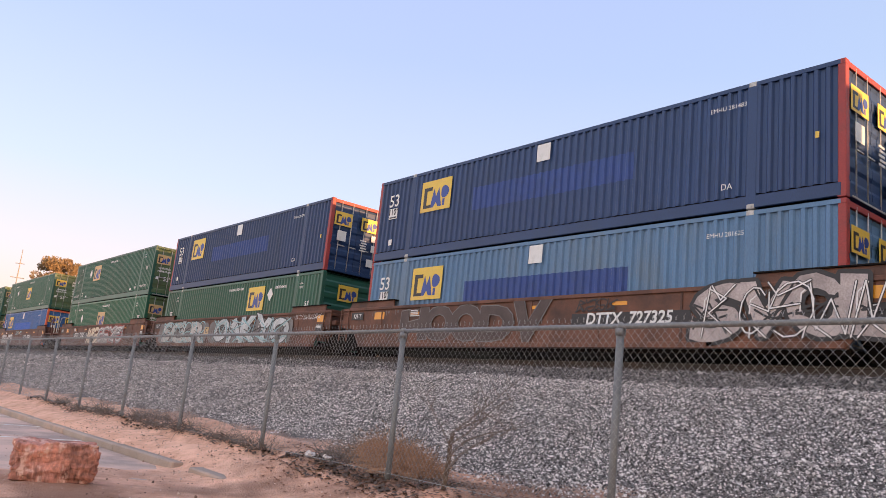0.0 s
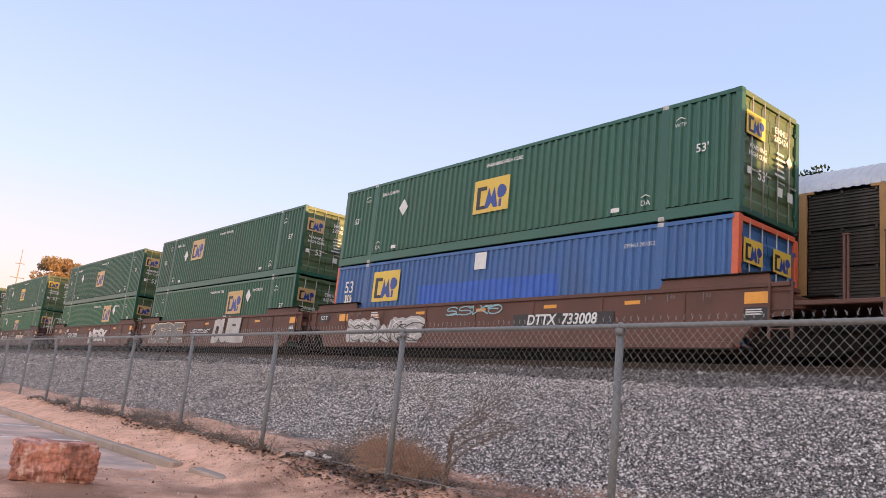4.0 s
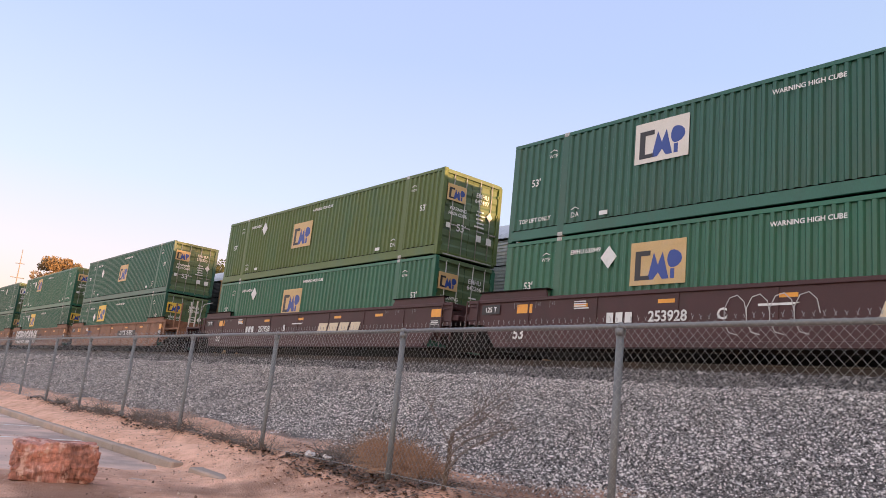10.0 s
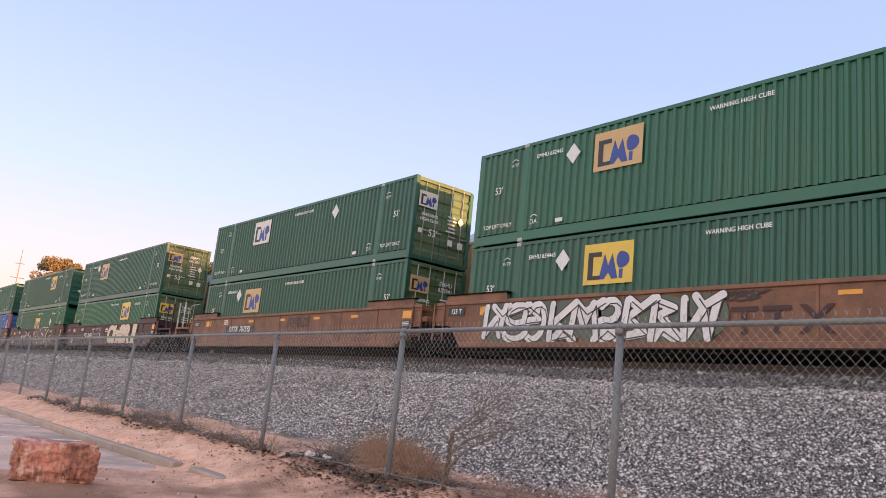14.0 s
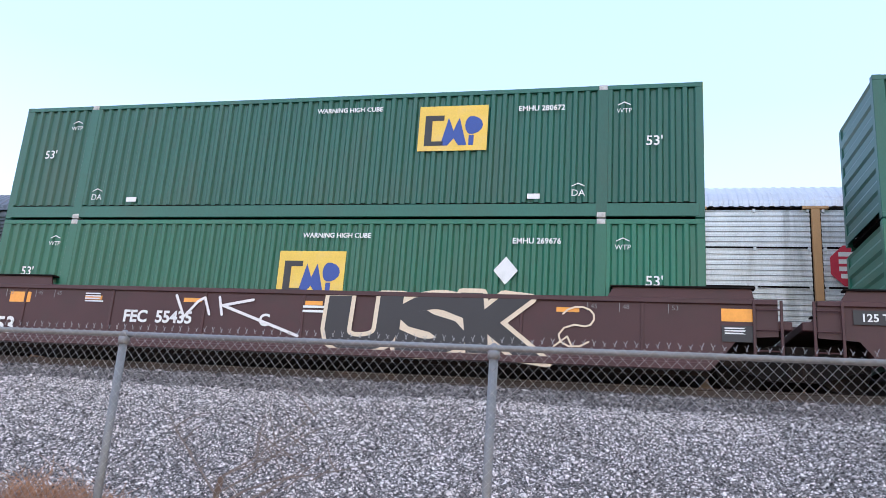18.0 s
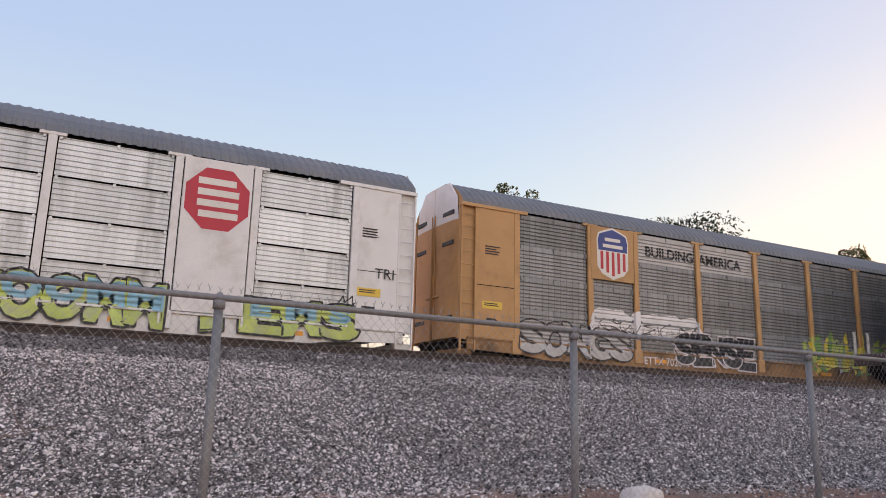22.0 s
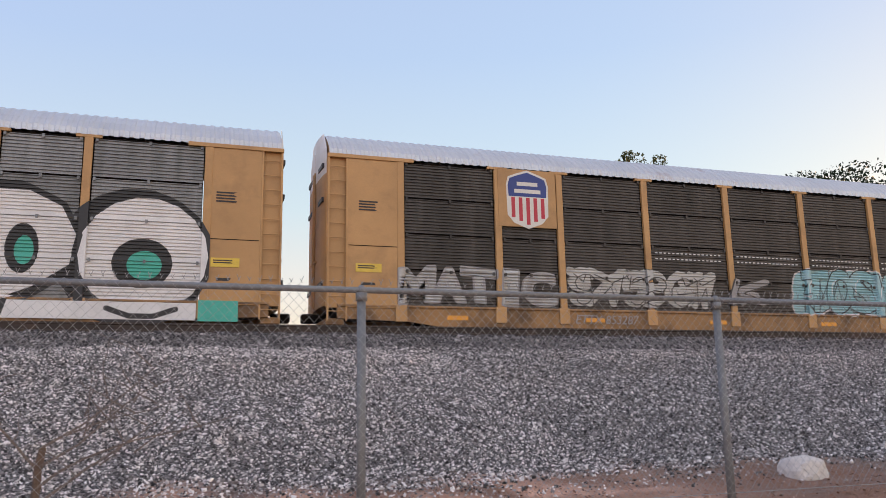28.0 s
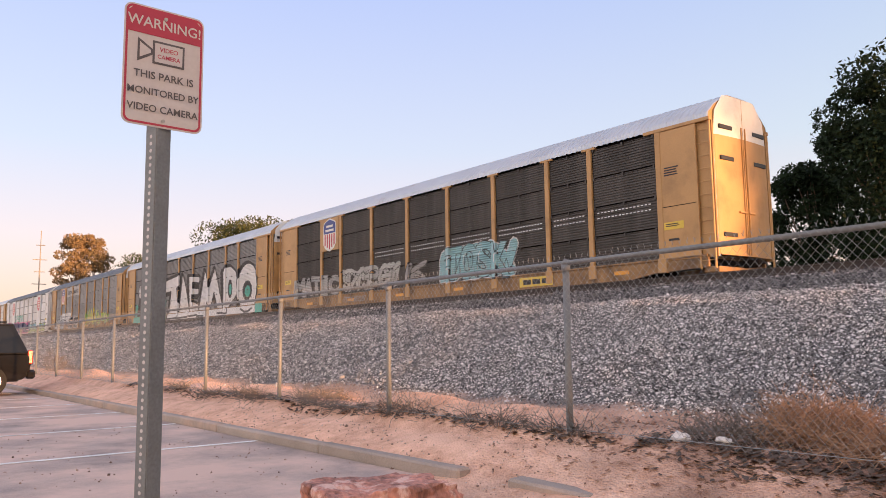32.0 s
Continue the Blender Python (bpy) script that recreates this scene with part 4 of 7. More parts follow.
def make_autorack(style):
    P, S, E, R, sill = (M[style[k]] for k in ("panel", "post", "end", "roof", "sill"))
    c = thing("autorack", style["label"], "railway autorack", "autorack cars")
    zs = (.98, 1.98, 2.98, 3.98, 5.0)
    ridges = style.get("ridges", 11)
    meshes = {}
    for a, b in zip(BAYS, BAYS[1:]):
        w = round(b - a - .26, 2)
        if w not in meshes:
            pts = []
            hh = 1.0 - .055
            for i in range(ridges):
                z = i * hh / ridges
                q = hh / ridges
                pts += [(z, 0), (z + .45 * q, 0), (z + .55 * q, 1), (z + .9 * q, 1)]
            pts.append((hh, 0))
            m = len(pts)
            g = Geo().add([(x, .034 * d, z) for x in (-w / 2, w / 2) for z, d in pts], [(i, i + 1, m + i + 1, m + i) for i in range(m - 1)])
            g.box(-w / 2, w / 2, .0, .05, hh - .012, hh + .005)
            if style.get("strip"):
                g.box(-w / 2, w / 2, -.006, .05, hh - .10, hh + .046)
            for q in (-w / 2 + .05, 0, w / 2 - .05):
                g.box(q - .03, q + .03, -.045, .0, hh - .06, hh + .03)
            meshes[w] = g.mesh("side_panel", P)
        for s in (-1, 1):
            if s > 0:
                continue
            for k in range(4):
                attach("side_panel", meshes[w], c, loc=((a + b) / 2 - AC, s * (AY - .05), zs[k] + .012))
    # dark sheet added behind the panels so their gaps read as shaded
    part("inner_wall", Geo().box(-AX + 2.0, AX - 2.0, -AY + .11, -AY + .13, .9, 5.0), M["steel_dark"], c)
    part("far_wall", Geo().box(-AX + 2.0, AX - 2.0, AY - .13, AY - .05, .9, 5.0), P, c)
    post = Geo().box(-.10, .10, -.04, .06, .55, 5.02, .012).box(-.30, .30, -.045, .06, 4.95, 5.03, .01).box(-.16, .16, -.045, .06, .55, 1.0, .012).mesh("side_post", S)
    for x in BAYS:
        attach("side_post", post, c, loc=(x - AC, -AY + .02, 0))
    for e in (-1, 1):
        for s in (-1, 1):
            x0, x1 = sorted((e * (AX - (2.01 if e < 0 else 1.88)), e * (AX - .55)))
            part("end_panel", Geo().box(x0, x1, min(s * AY, s * (AY - .04)), max(s * AY, s * (AY - .04)), .90, 4.95, .01), E, c)
            part("panel_seam", Geo().box(x0 + .03, x1 - .03, min(s * (AY + .006), s * AY), max(s * (AY + .006), s * AY), 2.55, 2.57), M["steel_dark"], c)
            x0, x1 = sorted((e * (AX - .55), e * AX))
            part("corner_post", Geo().box(x0, x1, min(s * (AY - .10), s * (AY - .16)), max(s * (AY - .10), s * (AY - .16)), .90, 5.0, .01), E, c)
            rails = part("ladder", Geo().box(e * (AX - .53) - .025, e * (AX - .53) + .025, s * (AY - .02) - .03, s * (AY - .02) + .03, .55, 4.95, .006)
                         .box(e * (AX - .04) - .025, e * (AX - .04) + .025, s * (AY - .02) - .03, s * (AY - .02) + .03, .55, 4.95, .006), E, c)
            for k in range(11 if s < 0 else 0):
                part("rung", Geo().tube((e * (AX - .53), s * (AY - .01), .8 + k * .39), (e * (AX - .04), s * (AY - .01), .8 + k * .39), .012, 6), E, rails)
            part("eave_rail", Geo().box(min(e * (AX - 2.4), e * AX), max(e * (AX - 2.4), e * AX), min(s * (AY + .03), s * (AY - .1)), max(s * (AY + .03), s * (AY - .1)), 4.95, 5.06, .01), E, c)
            # end door leaf: bulging clamshell with dark slots
            d = Geo()
            arc = [(AX + .10 * math.cos(j / 6 * math.pi / 2) - .02, s * (.012 + (AY - .20) * math.sin(j / 6 * math.pi / 2))) for j in range(7)]
            cols = [(e * xx, yy) for xx, yy in arc]
            levels = (.96, 4.55, 5.30, 5.82)
            vs = [(xx, yy * (1 if z < 5 else (.93 if z < 5.6 else .62)), z) for z in levels for xx, yy in cols]
            n = len(cols)
            d.add(vs, [(r * n + i, r * n + i + 1, (r + 1) * n + i + 1, (r + 1) * n + i) for r in range(3) for i in range(n - 1)])
            d.k = [0] * (n - 1) + [1] * (2 * (n - 1))
            leaf = part("end_door", d, [E, M["white_paint"] if style.get("white_top", True) else E], c)
            for z in (1.5, 2.2 + 1.6, 4.75):
                part("slot", Geo().box(min(e * (AX - .05), e * (AX + .085)), max(e * (AX - .05), e * (AX + .085)), min(s * .55, s * 1.22), max(s * .55, s * 1.22), z, z + .13, .01), M["ink"], leaf)
            part("lock_rod", Geo().tube((e * (AX + .10), s * .10, 1.0), (e * (AX + .10), s * .10, 4.9), .022, 6), E, leaf)
            part("door_handle", Geo().box(min(e * (AX + .07), e * (AX + .13)), max(e * (AX + .07), e * (AX + .13)), min(s * .08, s * .42), max(s * .08, s * .42), 2.25, 2.31, .01), E, leaf)
        part("coupler", Geo().box(min(e * (AX - .1), e * (AX + .42)), max(e * (AX - .1), e * (AX + .42)), -.12, .12, .62, .88, .04), M["steel_dark"], c)
        part("end_sill", Geo().box(min(e * (AX - .5), e * AX), max(e * (AX - .5), e * AX), -AY + .1, AY - .1, .45, .62, .02), sill, c)
    for s in (-1, 1):
        part("side_sill", Geo().prism([(-AX + .3, .62), (-AX + 2.2, .56), (-AX + 3.2, .42), (AX - 3.2, .42), (AX - 2.2, .56), (AX - .3, .62), (AX - .3, .97), (-AX + .3, .97)], min(s * (AY - .03), s * (AY - .12)), max(s * (AY - .03), s * (AY - .12))), sill, c)
        part("sill_lip", Geo().box(-AX + .3, AX - .3, min(s * (AY + .02), s * (AY - .08)), max(s * (AY + .02), s * (AY - .08)), .93, .985, .006), sill, c)
    part("deck", Geo().box(-AX + .2, AX - .2, -AY + .12, AY - .12, .85, .95), M["steel_dark"], c)
    prof = [(-AY - .01, 5.02), (-AY + .03, 5.20), (-AY + .30, 5.46), (-AY + .72, 5.74), (-.5, 5.90), (.5, 5.90), (AY - .72, 5.74), (AY - .30, 5.46), (AY - .03, 5.20), (AY + .01, 5.02)]
    n = 116
    g = Geo()
    xs = []
    for i in range(n):
        p = (AL - .1) / n
        a = -AX + .05 + i * p
        xs += [(a, 0), (a + .4 * p, 0), (a + .55 * p, .022), (a + .85 * p, .022)]
    xs.append((AX - .05, 0))
    q = len(prof)
    for x, d in xs:
        for y, z in prof:
            l = math.hypot(y, z - 4)
            g.v.append((x, y + d * y / l, z + d * (z - 4) / l))
    for i in range(len(xs) - 1):
        for j in range(q - 1):
            g.f.append((i * q + j, i * q + j + 1, (i + 1) * q + j + 1, (i + 1) * q + j))
            g.k.append(0)
    part("roof", g, R, c)
    part("gable", Geo().add([(-AX + .06, y, z) for y, z in prof] + [(AX - .06, y, z) for y, z in prof], [tuple(range(q)), tuple(range(2 * q - 1, q - 1, -1))]), E, c)
    for x in (-AX + 4.3, AX - 4.3):
        add_truck(c, x)
    for k in range(6):
        x = -AX + 3.6 + k * 4.2
        part("reflector", Geo().box(x - .3, x + .3, -AY + .020, -AY + .028, .62, .74), M["reflector"], c)
    return c

# ---------------------------------------------------------------- near train: five sets of three well cars
# left edge of each stack along the train, at 0 s
STACK_X = (-16.47, -35.90, -55.33, -78.24, -97.57, -116.82, -140.13, -159.47, -178.85, -202.28, -221.63, -240.99, -264.01, -283.27, -302.71)
SETS = ("rustbrown", "brown", "maroon", "tanbrown", "maroon")
SET_LABEL = {"rustbrown": "rust-brown steel well car unit covered in graffiti", "brown": "brown steel well car unit with grimy side sills",
             "maroon": "dark maroon steel well car unit with white stencilling", "tanbrown": "tan-brown steel well car unit, fairly clean",
             "greymaroon": "dark grey-brown well car unit with white chalk marks"}
G, B, O, N_, S_, R_ = "green", "green_bright", "olive", "navy", "steel_blue", "royal"
CLABEL = {G: "dark green corrugated steel container with white markings", B: "green corrugated steel container with white markings",
          O: "faded olive-green corrugated steel container", N_: "navy blue corrugated container with red corner posts",
          S_: "faded light blue corrugated container with red corner posts", R_: "royal blue corrugated container with orange corner posts"}
YL, TN, WH = "logo_yellow", "logo_tan", "logo_white"
# top and bottom: paint, emblem, its place along and up, diamond placard, number, extra
STACKS = (
    ((N_, YL, 3.25, 1.97, None, "EMHU 281483", ""), (S_, YL, 3.25, 1.98, None, "EMHU 281625", "")),
    ((N_, YL, 3.25, 2.02, None, "EMHU 281573", ""), (G, YL, 10.7, 2.02, (12.0, 2.15), "EMHU 654160", "L")),
    ((G, TN, 5.2, 2.0, (3.74, 2.05), "", "T"), (B, TN, 7.95, 1.62, (3.55, 1.80), "EMHU 272505", "")),
    ((G, YL, 8.15, 1.57, (3.75, 1.8), "EMHU 265424", ""), (R_, YL, 3.24, 2.02, None, "EMHU 281052", "")),
    ((G, TN, 5.3, 2.0, (3.82, 1.8), "EMHU 277056", ""), (G, TN, 10.7, 1.95, (12.05, 2.2), "EMHU 665983", "L")),
    ((G, TN, 8.1, 1.53, (3.74, 1.8), "EMHU 263237", ""), (B, TN, 10.95, 2.0, (12.35, 2.17), "EMHU 652775", "L")),
    ((G, YL, 8.0, 1.6, (3.68, 1.85), "EMHU 264851", ""), (B, TN, 7.95, 1.68, (3.6, 2.1), "EMHU 273419", "")),
    ((G, WH, 5.05, 2.05, (11.08, 2.25), "", "T"), (B, TN, 5.1, 1.95, (3.66, 2.2), "EMHU 635949", "")),
    ((O, TN, 7.2, 1.6, (3.72, 2.25), "EMHU 642497", ""), (B, TN, 7.1, 1.75, (3.6, 2.25), "EMHU 642266", "")),
    ((G, TN, 8.05, 1.6, (3.7, 1.88), "EMHU 272320", ""), (G, YL, 5.06, 2.05, (3.6, 1.85), "EMHU 275686", "")),
    ((B, TN, 5.25, 2.1, (3.76, 2.25), "EMHU 652445", "T"), (G, YL, 5.15, 2.05, (3.65, 2.25), "EMHU 654445", "")),
    ((G, WH, 5.0, 2.1, (11.1, 2.25), "", "T"), (G, TN, 5.0, 1.95, (3.6, 2.25), "EMHU 635941", "")),
    ((G, TN, 5.15, 1.97, (3.7, 2.28), "EMHU 661201", "T"), (B, YL, 10.95, 2.05, None, "EMHU 275551", "L")),
    ((G, YL, 11.0, 2.02, None, "EMHU 280672", "L"), (B, YL, 8.1, 1.65, (12.3, 1.8), "EMHU 269676", "L")),
    ((G, YL, 8.1, 1.57, (3.76, 1.83), "EMHU 269501", ""), (R_, YL, 3.22, 2.02, None, "EMHU 281775", "")),
)
POSTS = {N_: "red_post", S_: "red_post", R_: "orange_post"}
NEAR, FAR = [], []       # things that ride on each train, with their pose at 0 s


def place_container(spec, x, z, door):
    paint, logo, lx, lz, dia, num, extra = spec
    proto, fresh = proto_container(paint, POSTS.get(paint, paint), CLABEL[paint], door)
    if fresh:
        ob = proto
    else:
        ob = thing("container", CLABEL[paint], "shipping container", "double-stacked containers")
        for ch in proto.children:
            if ch.name.split(".")[0] in BARE:
                o2 = ch.copy()
                scene.collection.objects.link(o2)
                o2.parent = ob
                for g2 in ch.children:
                    o3 = g2.copy()
                    scene.collection.objects.link(o3)
                    o3.parent = o2
    ob.location = (x, Y1, z)
    mark_container(ob, paint, logo, lx, lz, dia, num, door, paint in (N_, S_, R_), extra)
    NEAR.append((ob, Vector((x, Y1, z))))
    return ob


BARE = ("rail_seam", "side_panel", "top_rail", "bottom_rail", "corner_post", "lifting_post", "corner_casting", "roof", "floor", "front_wall", "door_header", "door_sill", "door")
UNITS = []
_cars = {}
for i, x0 in enumerate(STACK_X):
    xc = x0 + HX
    door = 1 if i < 13 else -1
    top, bot = STACKS[i]
    place_container(top, xc, 5.622, door)
    place_container(bot, xc, 2.705, door if i != 1 else -1)
    paint = SETS[i // 3] if i != 14 else "greymaroon"
    key = (paint, i % 3)
    if key in _cars:
        u = copy_thing(_cars[key], Matrix.Translation((xc, Y1, ZR)))
    else:
        u = make_wellcar(paint, SET_LABEL[paint], i % 3 == 0, i % 3 == 2)
        _cars[key] = u
        u.location = (xc, Y1, ZR)
    UNITS.append(u)
    NEAR.append((u, Vector((xc, Y1, ZR))))

# three more unseen stacks of plain green containers ahead, added to block low sun
for i in range(3):
    xc = STACK_X[0] + HX + 23.35 + i * 19.32 + (i // 3) * 4.03
    for z in (5.622, 2.705):
        ob = thing("container", CLABEL[G], "shipping container", "double-stacked containers")
        for ch in PROTO[(G, G, 1)].children:
            if ch.name.split(".")[0] in ("side_panel", "roof", "front_wall", "door", "corner_post", "top_rail", "bottom_rail", "lifting_post", "door_header", "floor", "corner_casting"):
                o2 = ch.copy()
                scene.collection.objects.link(o2)
                o2.parent = ob
        ob.location = (xc, Y1, z)
        NEAR.append((ob, Vector((xc, Y1, z))))
    u = copy_thing(_cars[("brown", (2 - i) % 3)], Matrix.Translation((xc, Y1, ZR)))
    NEAR.append((u, Vector((xc, Y1, ZR))))

# ---------------------------------------------------------------- far train: autoracks
ST = {
    "dark": dict(panel="panel_dark", post="tan", end="tan", roof="roof_light", sill="tan_grimy_shaded", label="tan autorack with dark weathered panels and a pale roof"),
    "csx": dict(panel="panel_grey", post="tan", end="tan", roof="roof_light", sill="tan_grimy_shaded", label="grey-panelled autorack with tan posts and large white graffiti"),
    "up": dict(panel="panel_holes", post="tan", end="tan", roof="roof_grey", sill="tan_grimy_shaded", ridges=8, strip=True, label="grey-panelled autorack with tan posts and a shield emblem"),
    "white": dict(panel="panel_silver", post="white_paint", end="white_paint", roof="roof_grey", sill="white_paint", ridges=7, label="white autorack with bright silver panels and red emblems"),
    "silver": dict(panel="panel_silver", post="tan", end="tan", roof="roof_light", sill="tan_grimy_shaded", ridges=7, label="tan autorack with bright silver panels"),
}
FAR_KINDS = ("dark", "csx", "up", "white", "silver", "up", "dark", "up", "silver", "dark", "dark", "dark", "up", "dark", "silver")
# left end of each car along the train, at 0 s
FAR_LEFT = (308.4, 279.15, 249.79, 220.2, 191.4, 162.6, 132.0, 101.66, 72.7, 43.4, 14.1, -15.1, -44.3, -73.5, -102.7)
_racks = {}
RACKS = []
for k, kind in enumerate(FAR_KINDS):
    x = FAR_LEFT[k] + AC
    if kind in _racks and k > 3:
        r = copy_thing(_racks[kind], Matrix.Translation((x, Y2, ZR)))
    else:
        r = make_autorack(ST[kind])
        _racks.setdefault(kind, r)
        r.location = (x, Y2, ZR)
    RACKS.append(r)
    FAR.append((r, Vector((x, Y2, ZR))))

# ---------------------------------------------------------------- paint on the cars
def strokes_geo(lines, w, y, dy=.00015, n=9):
    """Flat painted strokes with round joints, in the plane y."""
    g = Geo()
    k = 0
    for ln in lines:
        ww = w
        if isinstance(ln[0], (int, float)):
            ww, ln = ln[0], ln[1:]
        for i, (x, z) in enumerate(ln):
            yy = y - dy * (k % 24)
            k += 1
            g.add([(x + ww / 2 * math.cos(2 * math.pi * j / n), yy, z + ww / 2 * math.sin(2 * math.pi * j / n)) for j in range(n)], [tuple(range(n))])
            if i:
                a, b = Vector(ln[i - 1]), Vector((x, z))
                if (b - a).length < 1e-4:
                    continue
                d = (b - a).normalized() * (ww / 2)
                yy = y - dy * (k % 24)
                k += 1
                g.add([(a.x - d.y, yy, a.y + d.x), (a.x + d.y, yy, a.y - d.x), (b.x + d.y, yy, b.y - d.x), (b.x - d.y, yy, b.y + d.x)], [(0, 1, 2, 3)])
    return g


def wild_glyph(rng):
    """A sprayed form with no meaning: a jagged bar, a hooked curve and a flung tail."""
    j = lambda v, k=.10: v + rng.uniform(-k, k)
    up = rng.random() < .5
    kind = rng.randrange(4)
    arc = lambda cx, cz, rx, rz, a0, a1, n=7: [(cx + rx * math.cos(radians(a0 + (a1 - a0) * k / n)), cz + rz * math.sin(radians(a0 + (a1 - a0) * k / n))) for k in range(n + 1)]
    if kind == 0:
        out = [[(j(.0), j(.06)), (j(.18), j(.95)), (j(.5), j(.35)), (j(.82), j(.95)), (j(1.0), j(.02))]]
    elif kind == 1:
        out = [arc(.5, .70, j(.42, .06), .28, 20, 215) + arc(.5, .27, j(.44, .06), .27, 120, -150)]
    elif kind == 2:
        out = [[(j(.12), .02), (j(.15), .98)], [(j(.15), .95), (j(.85), j(.8)), (j(.3), j(.5)), (j(1.0), j(.04))]]
    else:
        out = [arc(.48, .5, j(.44, .06), j(.46, .04), 50, 320, 9), [(j(.35), j(.42)), (j(.95), j(.45)), (j(.9), j(.1))]]
    out.append([(j(.3, .3), 1.0 if up else 0.0), (j(.7, .3), .72 if up else .25), (j(1.05, .1), 1.0 if up else 0.0)])
    if rng.random() < .5:
        out = [[(1 - x, z) for x, z in l] for l in out]
    if rng.random() < .5:
        out = [[(x, 1 - z) for x, z in l] for l in out]
    k, o = rng.uniform(1.0, 1.5), rng.uniform(-.15, .15)
    return [[(.5 + o + (x - .5) * k, min(1, max(0, z))) for x, z in l] for l in out]


def lay(glyphs, x0, x1, z0, z1, slant=0.0):
    out = []
    n = len(glyphs)
    w = (x1 - x0) / n
    for i, gl in enumerate(glyphs):
        for ln in gl:
            out.append([(x0 + (i + .06 + .88 * x) * w + slant * (z - .5), z0 + (z1 - z0) * z) for x, z in ln])
    return out


def graffiti(car, x0, x1, z0, z1, y, fill, edge, n=5, seed=1, weight=.24, halo=None, label="spray-painted graffiti lettering", rim=.11, cut="ink"):
    """A sprayed piece: edge strokes under fill strokes, cut by thin lines, as a part of the car."""
    rng = random.Random(seed)
    gl = [wild_glyph(rng) for _ in range(n)]
    ln = lay(gl, x0, x1, z0 + weight * .55, z1 - weight * .55, slant=.14)
    p = part("graffiti", strokes_geo(ln, weight + rim, y, n=8), M[edge], car, label)
    part("fill", strokes_geo(ln, weight, y - .006, n=8), M[fill], p)
    if halo:
        hl = [[(x - .22 * weight, z + .16 * weight) for x, z in l] for l in ln]
        part("highlight", strokes_geo(hl, .032, y - .011, n=6), M[halo], p)
    if cut:
        cl = [[(x + .45 * weight, z - .30 * weight) for x, z in l] for l in ln]
        part("cut_line", strokes_geo(cl, .030, y - .015, n=6), M[cut], p)
    return p


def letters(car, word, x0, x1, z0, z1, y, fill, edge, seed=1, rim=.05, bold=.05, halo=None, wide=1.12, tip=.09, cuts=0, label="spray-painted graffiti letter"):
    """Fat sprayed letters that lean and overlap; each is a part of the car with its fill on an outline."""
    rng = random.Random(seed)
    w = (x1 - x0) / len(word)
    for i, ch in enumerate(word):
        me = text_mesh(ch, 1.0, M[fill], 0, bold).copy()
        co = np.array([v.co[:] for v in me.vertices])
        lo, hi = co.min(0), co.max(0)
        cx, cz = (lo[0] + hi[0]) / 2, (lo[2] + hi[2]) / 2
        sx, sz = wide * w / (hi[0] - lo[0]), (z1 - z0) * rng.uniform(.90, 1.04) / (hi[2] - lo[2])
        sx = min(sx, 2.0 * sz)                  # a thin letter stays thin
        lean, roll = rng.uniform(-.10, .16), rng.uniform(-tip, tip)
        px, pz = x0 + (i + .5) * w, (z0 + z1) / 2 + rng.uniform(-.04, .04) * (z1 - z0)
        for v in me.vertices:
            a, b = (v.co.x - cx) * sx, (v.co.z - cz) * sz
            a += lean * b + .03 * math.sin(3.1 * b + seed)
            b += roll * a + .03 * math.sin(2.3 * a + i)
            v.co = (px + a, y - .007 - .0012 * i, pz + b)
        count = collections.Counter(k for f in me.polygons for k in f.edge_keys)
        rims = [[(me.vertices[a].co.x, me.vertices[a].co.z), (me.vertices[b].co.x, me.vertices[b].co.z)] for (a, b), k in count.items() if k == 1]
        top = part("graffiti_letter", strokes_geo(rims, 2 * rim, y - .0012 * i, dy=.0002, n=6), M[edge], car, label)
        attach("fill", me, top)
        if cuts:
            k = rng.uniform(-.2, .2)
            ln = [[(px + (k - .35) * w, pz + rng.uniform(-.4, .4) * (z1 - z0)), (px + k * w, pz + rng.uniform(-.2, .2) * (z1 - z0)), (px + (k + .4) * w, pz + rng.uniform(-.4, .4) * (z1 - z0))] for _ in range(cuts)]
            part("cut_line", strokes_geo(ln, .045, y - .012 - .0012 * i, n=5), M[edge], top)
        if halo:
            h = rng.uniform(.5, .8) * (z1 - z0) / 2
            part("highlight", strokes_geo([[(px - .32 * w, pz - .2 * h), (px - .30 * w, pz + .6 * h), (px - .12 * w, pz + h)]], .03, y - .013 - .0012 * i, n=5), M[halo], top)


def tag(car, x0, x1, z0, z1, y, mat, seed, n=4, w=.035):
    """A thin hand-drawn scrawl."""
    rng = random.Random(seed)
    gl = [wild_glyph(rng) for _ in range(n)]
    return part("scrawl", strokes_geo(lay(gl, x0, x1, z0, z1, .1), w, y, n=5), M[mat], car, "thin sprayed scrawl")


def bars(car, x0, z0, rows, w, h, y, mat, seed=0, gap=1.9):
    """Rows of stencilling too small to read."""
    rng = random.Random(seed)
    g = Geo()
    for r in range(rows):
        g.prism([(x0, z0 - r * h * gap), (x0 + w * rng.uniform(.7, 1), z0 - r * h * gap), (x0 + w * rng.uniform(.7, 1), z0 - r * h * gap + h), (x0, z0 - r * h * gap + h)], y - .002, y)
    p = part("stencilling", g, M[mat], car, "rows of small stencilled data")
    p["kind"] = "stuff"
    return p


YW = -(HY + .13) - .026       # just outside a well car's side
W_ = M["white"]


def patch(car, x0, x1, z0, z1, mat, label, y=YW, name="painted_panel"):
    return part(name, Geo().box(x0, x1, y - .003, y, z0, z1), M[mat], car, label)


